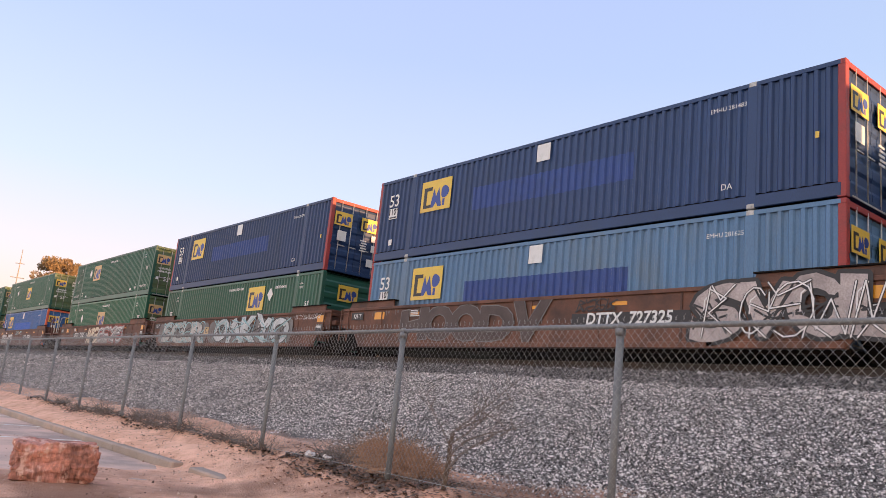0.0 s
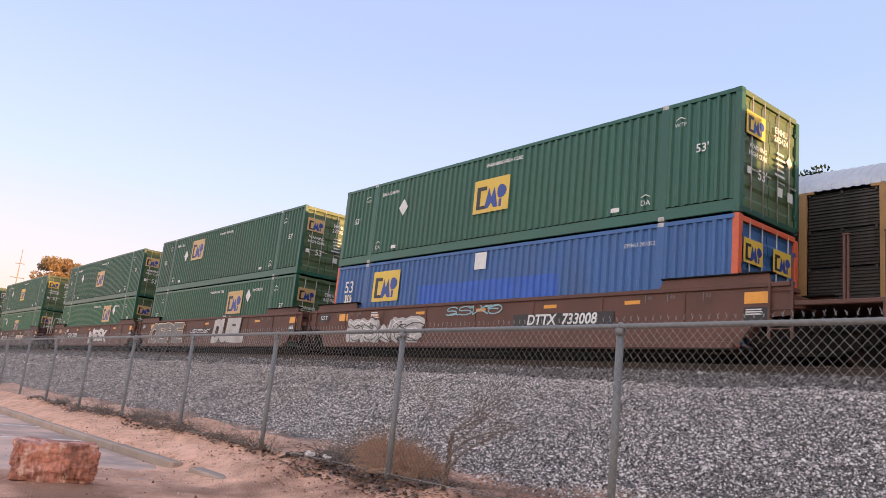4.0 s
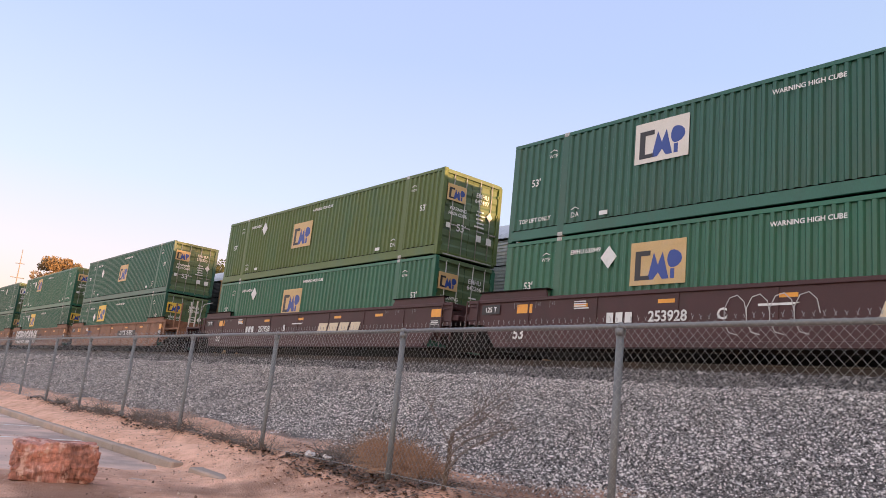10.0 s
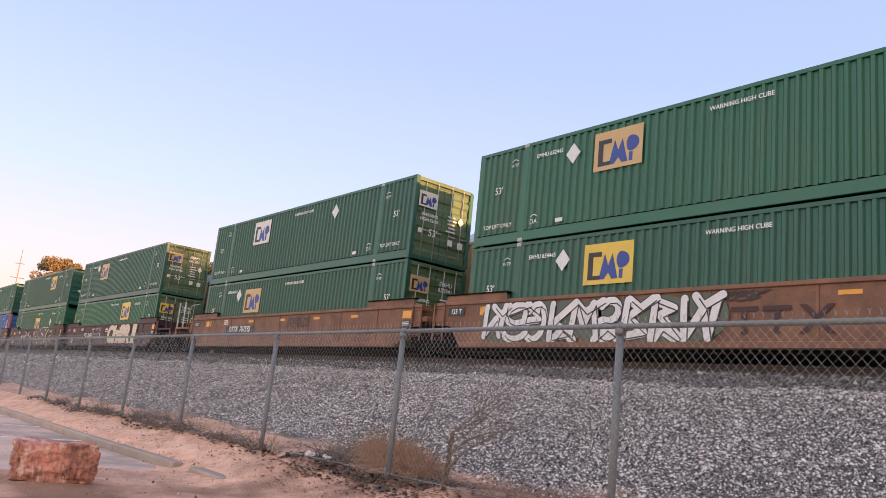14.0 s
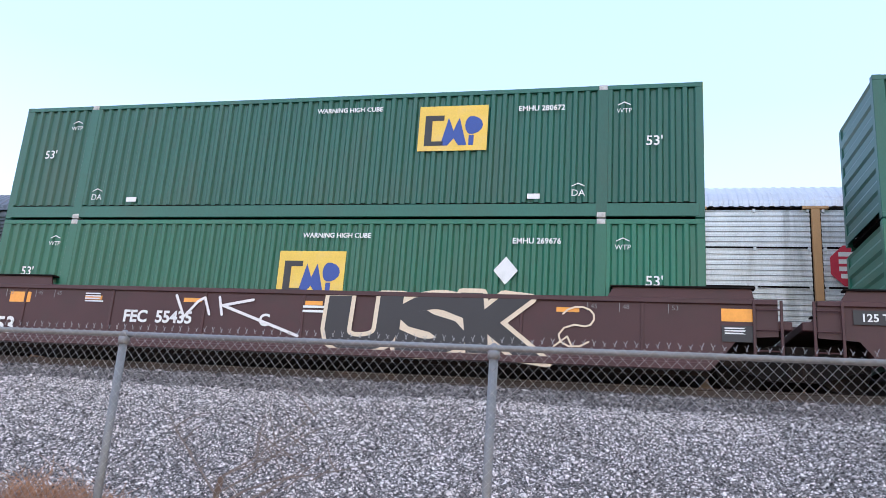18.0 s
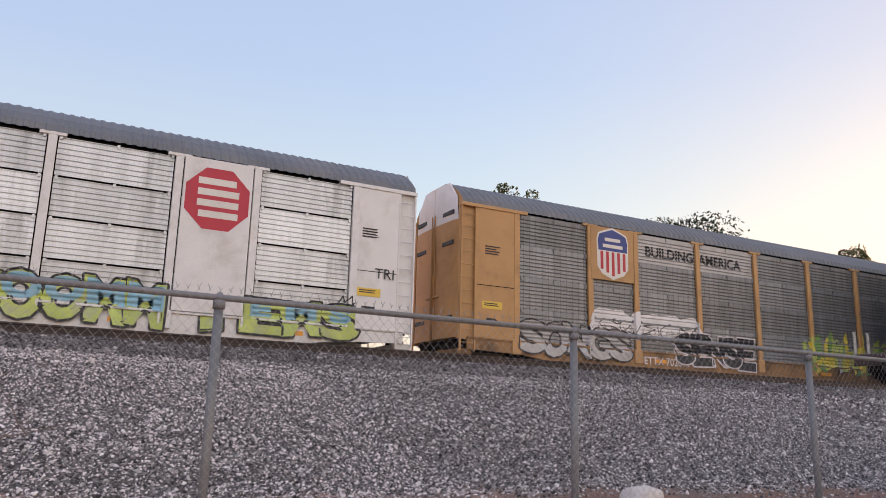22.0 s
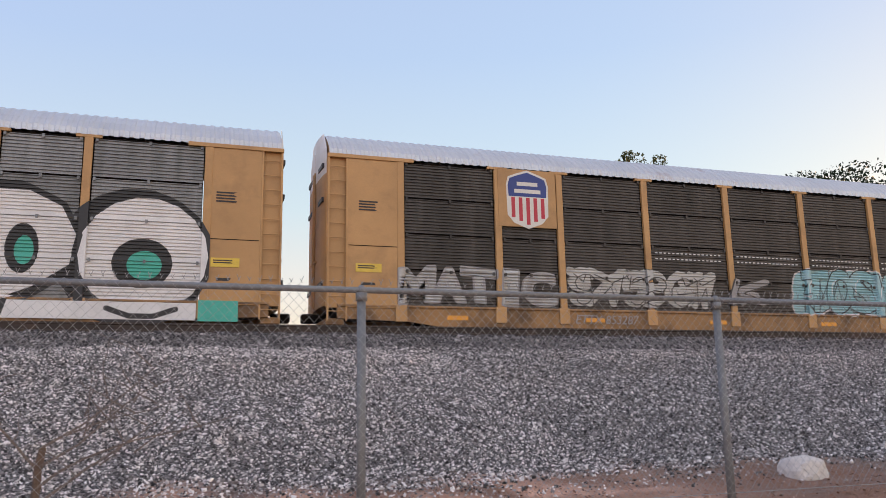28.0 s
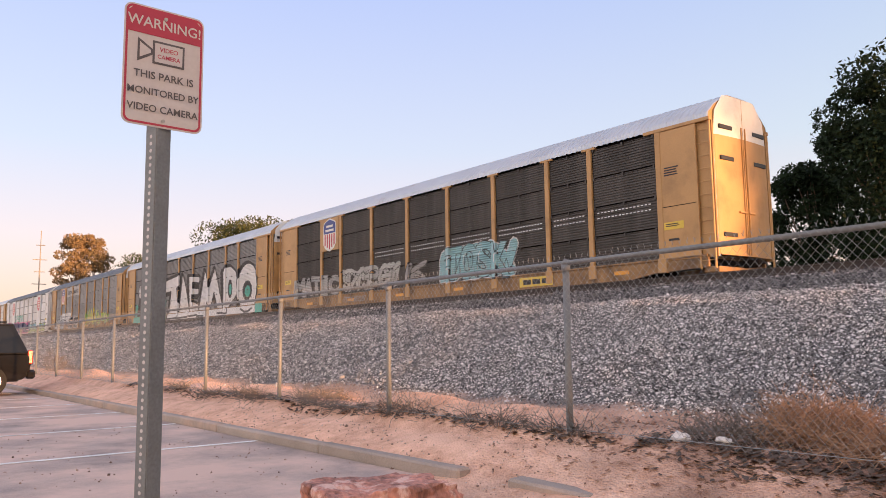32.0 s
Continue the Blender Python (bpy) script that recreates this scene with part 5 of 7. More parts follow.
def data_block(u, dark=False):
    """Loading marks that every unit carries near its ends."""
    for x, s in ((-8.35, "125 T"),):
        patch(u, x - .36, x + .36, 1.18, 1.44, "ink", "black plate")
        lettering(s, .20, W_, u, (x, YW - .006, 1.30), bold=.004)
    for x, s in ((-7.3, "53"), (-6.5, "48"), (-6.0, "45"), (6.0, "45"), (6.6, "48"), (7.5, "53")):
        lettering(s, .13, M["spray_ash"], u, (x, YW, 1.40))
        part("datum_mark", Geo().box(x - .13, x - .115, YW - .003, YW, 1.30, 1.48), M["spray_ash"], u)
    patch(u, 8.32, 8.86, .80, 1.10, "ink", "black data plate")
    bars(u, 8.37, 1.04, 3, .42, .025, YW - .004, "white", 3)
    bars(u, -5.3, 1.40, 4, .5, .03, YW, "white", 4)


for i, u in enumerate(UNITS):
    data_block(u)
# first set, rust-brown: large pieces in grey and silver
u = UNITS[0]
letters(u, "HOODV", -5.7, .6, .42, 1.50, YW - .006, "greymaroon", "spray_ash", 11, rim=.03)
patch(u, 1.45, 4.85, .80, 1.10, "ink", "black number panel")
lettering("DTTX  727325", .40, W_, u, (3.15, YW - .008, .95), shear=.15, bold=.010)
letters(u, "SVOL", 5.0, 9.2, .42, 1.66, YW - .030, "spray_pinkgrey", "ink", 12, rim=.09, halo="spray_white", cuts=4, wide=1.2, tip=.2)
graffiti(u, 5.1, 9.0, .45, 1.60, YW - .050, "spray_white", "ink", 5, 112, weight=.03, rim=.03, cut=None)
tag(u, 1.6, 2.8, 1.15, 1.45, YW - .004, "ink", 5)
u = UNITS[1]
graffiti(u, -7.6, -1.9, .36, 1.46, YW - .004, "spray_ash", "spray_ash", 8, 13, weight=.60, rim=.0, cut=None)
letters(u, "SCUR", -7.5, -2.0, .40, 1.46, YW - .016, "spray_silver", "ink", 13, rim=.05, halo="spray_white", wide=1.2, cuts=3, tip=.2)
graffiti(u, -7.4, -2.0, .40, 1.46, YW - .034, "spray_cyan", "ink", 7, 113, weight=.05, rim=.0, cut=None)
graffiti(u, -1.2, 6.3, .36, 1.46, YW - .004, "spray_ash", "spray_ash", 10, 14, weight=.60, rim=.0, cut=None)
letters(u, "OAKYO", -.8, 6.2, .40, 1.48, YW - .016, "spray_pale", "ink", 14, rim=.05, halo="spray_white", wide=1.12, cuts=3, tip=.2)
graffiti(u, -.8, 6.2, .40, 1.48, YW - .034, "spray_cyan", "ink", 5, 114, weight=.05, rim=.0, cut=None)
tag(u, 6.7, 8.6, 1.30, 1.56, YW - .004, "spray_chalk", 116, 7, .018)
patch(u, -2.0, -1.5, .80, 1.14, "logo_tan", "tan square", YW - .024)
lettering("C", .34, M["ink"], u, (-1.75, YW - .030, .97), bold=.008)
u = UNITS[2]
patch(u, -5.4, -1.9, .80, 1.14, "ink", "black number panel")
lettering("DTTX  727325", .38, W_, u, (-3.85, YW - .008, .97), shear=.15, bold=.010)
lettering("A", .32, W_, u, (-2.1, YW - .008, .97), bold=.008)
graffiti(u, -1.8, .4, .36, 1.46, YW - .006, "spray_cream", "rustbrown", 3, 15, weight=.24)
graffiti(u, .4, 5.2, .34, 1.5, YW - .006, "spray_grey", "red_post", 4, 16, weight=.24, halo="spray_white")
# second set, brown
u = UNITS[3]
graffiti(u, -6.5, -2.4, .36, 1.26, YW - .006, "spray_silver", "brown", 5, 21, weight=.28, halo="spray_white")
tag(u, -1.3, 1.2, 1.2, 1.45, YW - .004, "spray_cyan", 22)
patch(u, 1.6, 5.0, .80, 1.14, "ink", "black number panel")
lettering("DTTX  733008", .38, W_, u, (3.3, YW - .008, .97), shear=.15, bold=.010)
u = UNITS[4]
letters(u, "OEPE", -7.2, -2.6, .36, 1.46, YW - .006, "spray_ash", "spray_cream", 23, rim=.04, halo="spray_cyan")
patch(u, -1.6, .8, .78, 1.12, "ink", "black panel")
graffiti(u, -1.5, .7, .84, 1.08, YW - .008, "spray_white", "ink", 3, 24, weight=.06)
letters(u, "DUEL", 1.2, 4.4, .36, 1.56, YW - .006, "spray_silver", "ink", 25, rim=.06, bold=.07, wide=1.2)
u = UNITS[5]
tag(u, -7.6, -5.3, .5, 1.3, YW - .004, "spray_grey", 26)
patch(u, -5.2, -2.0, .80, 1.12, "ink", "black number panel")
lettering("DTTX  733008", .36, W_, u, (-3.6, YW - .008, .96), shear=.15, bold=.010)
letters(u, "MESK", .5, 4.3, .50, 1.30, YW - .006, "spray_chalk", "ink", 27, rim=.04, tip=.14)
# third set, maroon: clean, with a slanted pale emblem
for i, (num_x, let, let_x, emb) in zip((6, 7, 8), ((-3.4, "A", -1.0, 1.45), (-3.1, "C", -1.2, 1.9), (-3.3, "B", -1.0, 1.6))):
    u = UNITS[i]
    lettering("253928", .34, W_, u, (num_x + .55, YW, .97), bold=.008)
    part("mark_shapes", Geo().box(num_x - 1.15, num_x - .95, YW - .003, YW, .85, 1.10).box(num_x - .88, num_x - .68, YW - .003, YW, .85, 1.10)
         .box(num_x - .61, num_x - .41, YW - .003, YW, .85, 1.10), W_, u, "pale reporting mark shapes")
    lettering(let, .34, W_, u, (let_x, YW, .98), bold=.008)
    g = Geo()
    for k in range(4):
        xx = emb + k * .72
        g.prism([(xx, .80), (xx + .60, .80), (xx + .72, 1.12), (xx + .12, 1.12)], YW - .003, YW)
        g.prism([(xx - .1, .70), (xx + .2, .70), (xx + .22, .75), (xx - .08, .75)], YW - .003, YW)
    part("emblem", g, M["spray_cream"], u, "slanted cream emblem blocks")
    lettering("53", .42, W_, u, (-7.2, YW, .62), bold=.010)
    bars(u, -.4, 1.12, 1, .9, .05, YW, "white", 8)
letters(UNITS[6], "GUSS", 4.2, 7.5, .36, 1.48, YW - .006, "maroon_chalky", "spray_silver", 31, rim=.022, bold=.05, wide=1.05)
letters(UNITS[7], "COMO", 4.3, 7.7, .30, 1.46, YW - .006, "maroon_chalky", "spray_white", 32, rim=.03, bold=.05, wide=1.05)
for k in range(4):
    part("scrawl", strokes_geo([[(-.9 + k * .5 + .26 * math.cos(j * .7), .95 + .42 * math.sin(j * .7)) for j in range(8)]], .022, YW - .004, n=5), M["spray_silver"], UNITS[7], "faint rounded chalk outline")
# fourth set, tan-brown
u = UNITS[9]
patch(u, 1.5, 4.7, .84, 1.16, "ink", "black number panel")
lettering("DTTX  767592", .36, W_, u, (3.1, YW - .008, 1.0), shear=.15, bold=.010)
lettering("53", .44, M["ink"], u, (-7.4, YW, .60), bold=.010)
tag(u, -4.6, -3.9, .95, 1.2, YW - .004, "navy", 41, 1, .05)
u = UNITS[10]
graffiti(u, -7.0, .3, .36, 1.50, YW - .004, "spray_moss", "spray_moss", 8, 43, weight=.5, rim=.0, cut=None)
graffiti(u, -7.0, .1, .34, 1.50, YW - .014, "spray_white", "ink", 9, 42, weight=.20, rim=.05)
g = Geo()
for k in range(2):
    xx = .5 + k * .7
    g.prism([(xx, 1.12), (xx + .6, 1.12), (xx + .6, 1.02), (xx + .36, 1.02), (xx + .36, .55), (xx + .24, .55), (xx + .24, 1.02), (xx, 1.02)], YW - .003, YW)
g.prism([(1.95, 1.12), (2.1, 1.12), (2.65, .55), (2.5, .55)], YW - .003, YW)
g.prism([(2.5, 1.12), (2.65, 1.12), (2.1, .55), (1.95, .55)], YW - .006, YW - .003)
part("emblem", g, M["maroon"], u, "dark red block emblem")
tag(u, .1, 1.2, 1.25, 1.45, YW - .004, "ink", 43)
u = UNITS[11]
patch(u, -5.0, -2.2, .84, 1.14, "ink", "black number panel")
lettering("DTTX  767592", .34, W_, u, (-3.6, YW - .008, .99), shear=.15, bold=.010)
tag(u, .8, 2.4, 1.0, 1.4, YW - .004, "ink", 44)
# last set, maroon
for i, (x, let, lx) in zip((12, 13, 14), ((-3.6, "B", -.95), (-3.4, "C", -.85), (-3.2, "A", -.6))):
    lettering("FEC  55435", .36, W_, UNITS[i], (x, YW, .92), bold=.012)
    lettering(let, .36, W_, UNITS[i], (lx, YW, .92), bold=.010)
    bars(UNITS[i], .0, 1.22, 2, 1.2, .05, YW, "white", i)
    if i != 14:
        lettering("53", .52, W_, UNITS[i], (-7.3, YW, .62), bold=.014)
letters(UNITS[12], "CheRI", .7, 6.1, .34, 1.54, YW - .006, "spray_cream", "ink", 51, rim=.10, bold=.06, wide=1.10)
tag(UNITS[12], -2.7, -.9, .7, 1.4, YW - .004, "spray_grey", 52, 5)
letters(UNITS[13], "USK", .6, 5.0, .32, 1.50, YW - .006, "ink", "spray_cream", 53, rim=.09, bold=.06, wide=1.10)
part("scrawl", strokes_geo([[(-3.0, 1.42), (-2.75, .95), (-2.45, 1.30), (-2.30, 1.38), (-2.15, 1.02)], [(-1.95, 1.40), (-1.85, 1.02)], [(-1.15, 1.36), (-1.85, 1.22), (-.05, .62)]], .06, YW - .004, n=6), M["spray_white"], UNITS[13], "thin white sprayed scrawl")
tag(UNITS[13], 5.3, 5.9, .6, 1.4, YW - .004, "spray_cream", 54, 1)
u = UNITS[14]
for x in (-5.2, -1.9, 1.28, 4.6):
    side = lambda k, q: [(x + k * (q + .07 + .40 * abs(v / 5 - .42) ** 1.5 * (1.6 if v / 5 > .42 else .9)), .34 + 1.16 * v / 5) for v in range(6)]
    g = strokes_geo([side(-1, .0), side(1, .0), [.025, *side(-.55, .0)], [.025, *side(.5, .0)], [.02, *side(.1, .05)], [.03, (x - .30, 1.46), (x + .32, 1.44)], [.03, (x - .20, 1.36), (x + .22, 1.33)]], .055, YW - .004, n=5)
    part("scrawl", g, M["spray_white"], u, "chalk-white drawn pillar")
hat = [[(2.75 + .02 * k, .46 + .05 * k), (4.15 - .03 * (k % 3), .48 + .05 * k)] for k in range(7)]
part("scrawl", strokes_geo(hat, .028, YW - .004, n=5), M["spray_white"], u, "chalk-hatched block")
for x, z, w in ((-6.5, 1.16, .62), (4.0, .72, .60), (.0, .62, .3), (-6.8, .62, .3)):
    g = strokes_geo([[(x - w, z + .1), (x + w, z + .1), (x + w + .06, z), (x + w, z - .1), (x - w, z - .1), (x - w - .06, z), (x - w, z + .1)]], .035, YW - .004, n=5)
    part("scrawl", g, M["spray_white"], u, "chalk-white drawn outline")
tag(u, 2.0, 3.6, .9, 1.4, YW - .004, "spray_white", 55, 4, .03)

# ---- far train
YA = -AY - .035


def on_panels(me, ridges=11):
    """Press flat paint onto the ribbed panels and proud posts of an autorack's side."""
    bm = bmesh.new()
    bm.from_mesh(me)
    q = .945 / ridges
    prof = [(0, 0), (.45, 0), (.55, 1), (.9, 1), (1, 0)]
    zlo, zhi = min(v.co.z for v in bm.verts), max(v.co.z for v in bm.verts)
    xlo, xhi = min(v.co.x for v in bm.verts), max(v.co.x for v in bm.verts)
    cuts = []
    for k in range(4):
        for i in range(ridges):
            for f in (.45, .55, .9, 1):
                z = (.98, 1.98, 2.98, 3.98)[k] + .012 + (i + f) * q
                if zlo < z < zhi:
                    cuts.append(((0, 0, z), (0, 0, 1)))
    for b in BAYS:
        for d in (-.106, -.1, .1, .106):
            if xlo < b - AC + d < xhi:
                cuts.append(((b - AC + d, 0, 0), (1, 0, 0)))
    for co, no in cuts:
        bmesh.ops.bisect_plane(bm, geom=bm.verts[:] + bm.edges[:] + bm.faces[:], plane_co=co, plane_no=no)
    for v in bm.verts:
        x, y, z = v.co
        if z < .985:
            s = -AY - .022
        elif any(abs(x + AC - b) < .1005 for b in BAYS):
            s = -AY - .026
        else:
            u = (z - .98) % 1.0 - .012
            if u < 0 or u > .945:
                s = -AY + .05
            else:
                u = (u / q) % 1.0
                d = next(a[1] + (b[1] - a[1]) * (u - a[0]) / (b[0] - a[0]) for a, b in zip(prof, prof[1:]) if u <= b[0] + 1e-6)
                s = -AY + .05 + .034 * d
        v.co.y = s - .003 + (y - YA) * .45
    bm.to_mesh(me)
    bm.free()


def shield(car, x, z, s=1.0):
    """A shield emblem: blue head, red and white stripes, white rim."""
    out = [(-.62, .40), (-.56, .62), (-.36, .70), (0, .82), (.36, .70), (.56, .62), (.62, .40), (.60, -.45), (.42, -.66), (0, -.82), (-.42, -.66), (-.60, -.45)]
    P = lambda k: [(x + a * s * k, z + b * s * k) for a, b in out]
    e = part("shield_emblem", Geo().prism(P(1.08), YA - .004, YA), M["logo_white"], car, "shield emblem with blue head and red stripes")
    part("shield_head", Geo().prism([(x + a * s, z + b * s) for a, b in [(-.60, .08), (-.62, .40), (-.56, .62), (-.36, .70), (0, .82), (.36, .70), (.56, .62), (.62, .40), (.60, .08)]], YA - .008, YA - .005), M["shield_blue"], e)
    for zz, w in ((.46, .66), (.24, .84)):
        part("pale_band", Geo().box(x - w * s / 2, x + w * s / 2, YA - .011, YA - .009, z + zz * s - .055 * s, z + zz * s + .06 * s), M["logo_white"], e)
    for k in range(5):
        a = -.52 + k * .235
        lo = -.50 - .26 * (1 - abs(a + .05) / .6)
        part("red_stripe", Geo().prism([(x + a * s, z + lo * s), (x + (a + .115) * s, z + lo * s), (x + (a + .115) * s, z + .05 * s), (x + a * s, z + .05 * s)], YA - .008, YA - .005), M["sign_red"], e)
    return e


def logo_panel(car, x0, x1, z0, z1, mat):
    return part("emblem_panel", Geo().box(x0, x1, YA, YA + .03, z0, z1, .006), M[mat], car)


def octagon(car, x, z, s):
    pts = [(x + s * math.cos(math.radians(22.5 + 45 * k)), z + s * math.sin(math.radians(22.5 + 45 * k))) for k in range(8)]
    p2 = [(x + .9 * s * math.cos(math.radians(22.5 + 45 * k)), z + .9 * s * math.sin(math.radians(22.5 + 45 * k))) for k in range(8)]
    e = part("octagon_emblem", Geo().prism(pts, YA - .004, YA), M["sign_red"], car, "red octagonal emblem with pale bars")
    for k in range(4):
        zz = z + s * (.52 - k * .33)
        part("pale_band", Geo().box(x - s * (.58 - .06 * (k == 3)), x + s * (.62 - .1 * (k == 0)), YA - .008, YA - .005, zz - s * .10, zz + s * .10), M["logo_white"], e)
    return e


paint_shift = 0.0


def X2(a):
    return a - AC - paint_shift


# last car
c = RACKS[0]
logo_panel(c, X2(5.02), X2(6.83), 3.3, 5.0, "tan")
shield(c, X2(5.93), 4.12, .98)
letters(c, "MATIC", X2(2.15), X2(6.7), 1.08, 2.05, YA - .012, "spray_silver", "spray_grey", 61, rim=.05, bold=.04)
graffiti(c, X2(7.2), X2(12.0), 1.05, 2.25, YA - .012, "spray_silver", "panel_dark", 6, 62, weight=.27, rim=.05, cut="panel_dark")
graffiti(c, X2(12.6), X2(13.9), 1.2, 2.1, YA - .012, "spray_grey", "panel_dark", 1, 63, weight=.24, cut="panel_dark")
graffiti(c, X2(15.3), X2(19.4), .95, 2.50, YA - .008, "spray_cyan", "spray_chalk", 5, 64, weight=.46, rim=.10, cut="ink")
letters(c, "TOSK", X2(15.5), X2(19.4), 1.0, 2.40, YA - .020, "spray_cyan", "ink", 64, rim=.035, bold=.04, halo="spray_white")
patch(c, X2(20.0), X2(21.7), .50, .84, "logo_yellow", "yellow panel", YA + .03)
part("emblem", Geo().box(X2(20.2), X2(20.6), YA + .022, YA + .026, .58, .76).box(X2(20.68), X2(21.08), YA + .022, YA + .026, .58, .76).box(X2(21.16), X2(21.5), YA + .022, YA + .026, .58, .76), M["ink"], c, "dark emblem blocks")
# small pale plates imitate daylight coming through perforated panels
for a, b in zip(BAYS[3:9], BAYS[4:10]):
    g = Geo()
    for row in (2.56, 2.74):
        for k in range(int((b - a - .5) / .15)):
            xx = X2(a) + .27 + k * .15
            g.box(xx, xx + .085, YA + .078, YA + .084, row, row + .035)
    q = part("perforation", g, M["panel_silver"], c, "pale plates standing for daylight through panel perforations")
    q["kind"] = "stuff"
lettering("ETTX 853287", .36, M["spray_grey"], c, (X2(8.3), YA + .03, .68), shear=.2)
# car with the white word
c = RACKS[1]
graffiti_y = YA - .012
ring = lambda cx, cz, rx, rz, n=18: [(cx + rx * math.cos(2 * math.pi * k / n), cz + rz * math.sin(2 * math.pi * k / n)) for k in range(n)]
LETTERS = (
    [(9.78, 3.52), (12.96, 3.79), (12.97, 2.88), (12.28, 2.79), (12.53, 2.0), (13.15, 1.55), (12.75, .60), (10.73, .58), (11.15, 2.62), (9.9, 2.55)],
    [(13.54, 3.82), (14.29, 2.71), (15.12, .96), (14.94, .61), (12.79, .57), (13.08, 1.59)],
    [(14.79, 3.54), (16.94, 3.36), (16.91, 2.86), (15.79, 2.98), (15.74, 2.63), (16.81, 2.53), (16.76, 2.05), (15.66, 2.10), (15.63, 1.68), (16.78, 1.44), (16.74, .67), (15.13, .63)],
    [(16.70, .58), (17.89, 3.74), (18.67, 2.52), (19.69, 3.75), (20.98, 1.26), (21.33, .64), (20.39, .67), (19.58, 2.06), (18.91, .92), (18.36, 1.59), (17.94, .58)],
    [(20.99, 3.34), (21.6, 3.62), (22.36, 3.61), (23.1, 3.25), (23.49, 2.5), (23.35, 1.75), (22.58, 1.2), (22.0, .95), (21.9, .58), (21.33, .60)],
    ring(24.95, 2.08, 1.56, 1.52),
)
for poly in LETTERS:
    poly = [(X2(x), z) for x, z in poly]
    loop = poly + [poly[0]]
    p = part("graffiti", strokes_geo([[(x - .20, z - .06) for x, z in loop]], .44, graffiti_y, n=8), M["ink"], c, "black-edged white graffiti letter")
    part("fill", Geo().prism(poly, graffiti_y - .012, graffiti_y - .008), M["spray_white"], p)
    part("edge", strokes_geo([loop], .13, graffiti_y - .013, n=8), M["ink"], p)
for cx, cz, rx, rz in ((22.2, 2.15, .36, .60), (24.85, 1.88, .70, .62)):
    p = part("graffiti", Geo().prism([(X2(x + .06), z) for x, z in ring(cx, cz, rx, rz)], graffiti_y - .022, graffiti_y - .018), M["ink"], c, "black sprayed ring")
    part("fill", Geo().prism([(X2(x + .06), z) for x, z in ring(cx + .05, cz - .05, rx * .58, rz * .58)], graffiti_y - .026, graffiti_y - .023), M["teal"], p)
patch(c, X2(10.7), X2(26.2), .50, .92, "spray_white", "white sprayed sill", YA + .002)
patch(c, X2(2.3), X2(10.3), .48, .95, "teal", "teal sprayed band", YA + .002)
patch(c, X2(4.9), X2(8.5), .43, 1.0, "ink", "black sprayed sill", YA - .003)
patch(c, X2(26.25), X2(27.2), .48, 1.0, "teal", "teal sprayed corner", YA - .003)
# black, white and teal shapes beside the word
P2 = lambda *pts: [(X2(x), z) for x, z in pts]
gy = graffiti_y
part("graffiti", strokes_geo([[.7, *P2((2.7, 1.0), (2.9, 1.7))], [.5, *P2((5.4, 2.1), (6.1, 2.9))], [.55, *P2((9.5, 1.2), (9.8, 1.9))], [.5, *P2((6.0, 1.2), (6.4, 1.9))]], .5, gy + .004), M["teal"], c, "teal sprayed shading")
part("graffiti", strokes_geo([[.80, *P2((3.25, .62), (3.5, 1.5), (3.75, 2.25))], [.62, *P2((4.2, 2.5), (5.1, 2.2), (5.95, 1.9))], [.60, *P2((5.95, 1.9), (6.5, 2.5), (6.85, 3.1))],
                              [.75, *P2((6.35, 1.4), (7.2, 2.5))], [.85, *P2((7.2, 2.45), (8.0, 1.95), (8.5, 1.45))], [.5, *P2((7.35, 2.2), (7.3, .9))], [.40, *P2((4.9, 2.1), (5.35, 1.1))], [.34, *P2((3.6, 1.1), (4.1, 1.6))]], .5, gy), M["ink"], c, "black sprayed angular shapes")
part("graffiti", strokes_geo([[1.0, *P2((3.75, 3.0), (3.9, 3.2))], [.55, *P2((4.2, 2.3), (4.35, 1.8), (4.75, 1.2))], [.40, *P2((6.75, 3.35), (7.1, 3.4))]], .5, gy - .006), M["spray_white"], c, "white sprayed blobs")
part("graffiti", strokes_geo([P2((3.2, 2.7), (3.3, 3.4), (3.7, 3.62), (4.3, 3.62), (4.4, 3.2), (4.7, 3.1), (4.7, 2.85), (4.3, 2.7), (4.0, 2.45)), P2((3.6, 3.3), (3.75, 3.45), (3.95, 3.3)), P2((2.95, 2.85), (3.3, 2.75)),
                              P2((6.4, 3.3), (6.7, 3.6), (7.3, 3.55), (7.2, 3.2), (6.6, 3.2)), P2((8.7, 1.5), (9.2, 2.2), (9.0, 2.3), (8.5, 1.6))], .085, gy - .012), M["ink"], c, "black sprayed outlines")
logo_panel(c, X2(7.3), X2(9.72), 3.02, 3.95, "panel_silver")
part("emblem_bars", Geo().box(X2(8.15), X2(8.45), YA - .006, YA - .002, 3.34, 3.66).box(X2(8.53), X2(8.80), YA - .006, YA - .002, 3.34, 3.66).box(X2(8.88), X2(9.18), YA - .006, YA - .002, 3.34, 3.66)
     .box(X2(7.80), X2(7.86), YA - .006, YA - .002, 3.2, 3.78).box(X2(9.38), X2(9.44), YA - .006, YA - .002, 3.2, 3.78), M["ink"], c, "dark emblem blocks between brackets")
lettering("ETTX 71057", .36, M["spray_white"], c, (X2(6.95), YA - .010, .70))
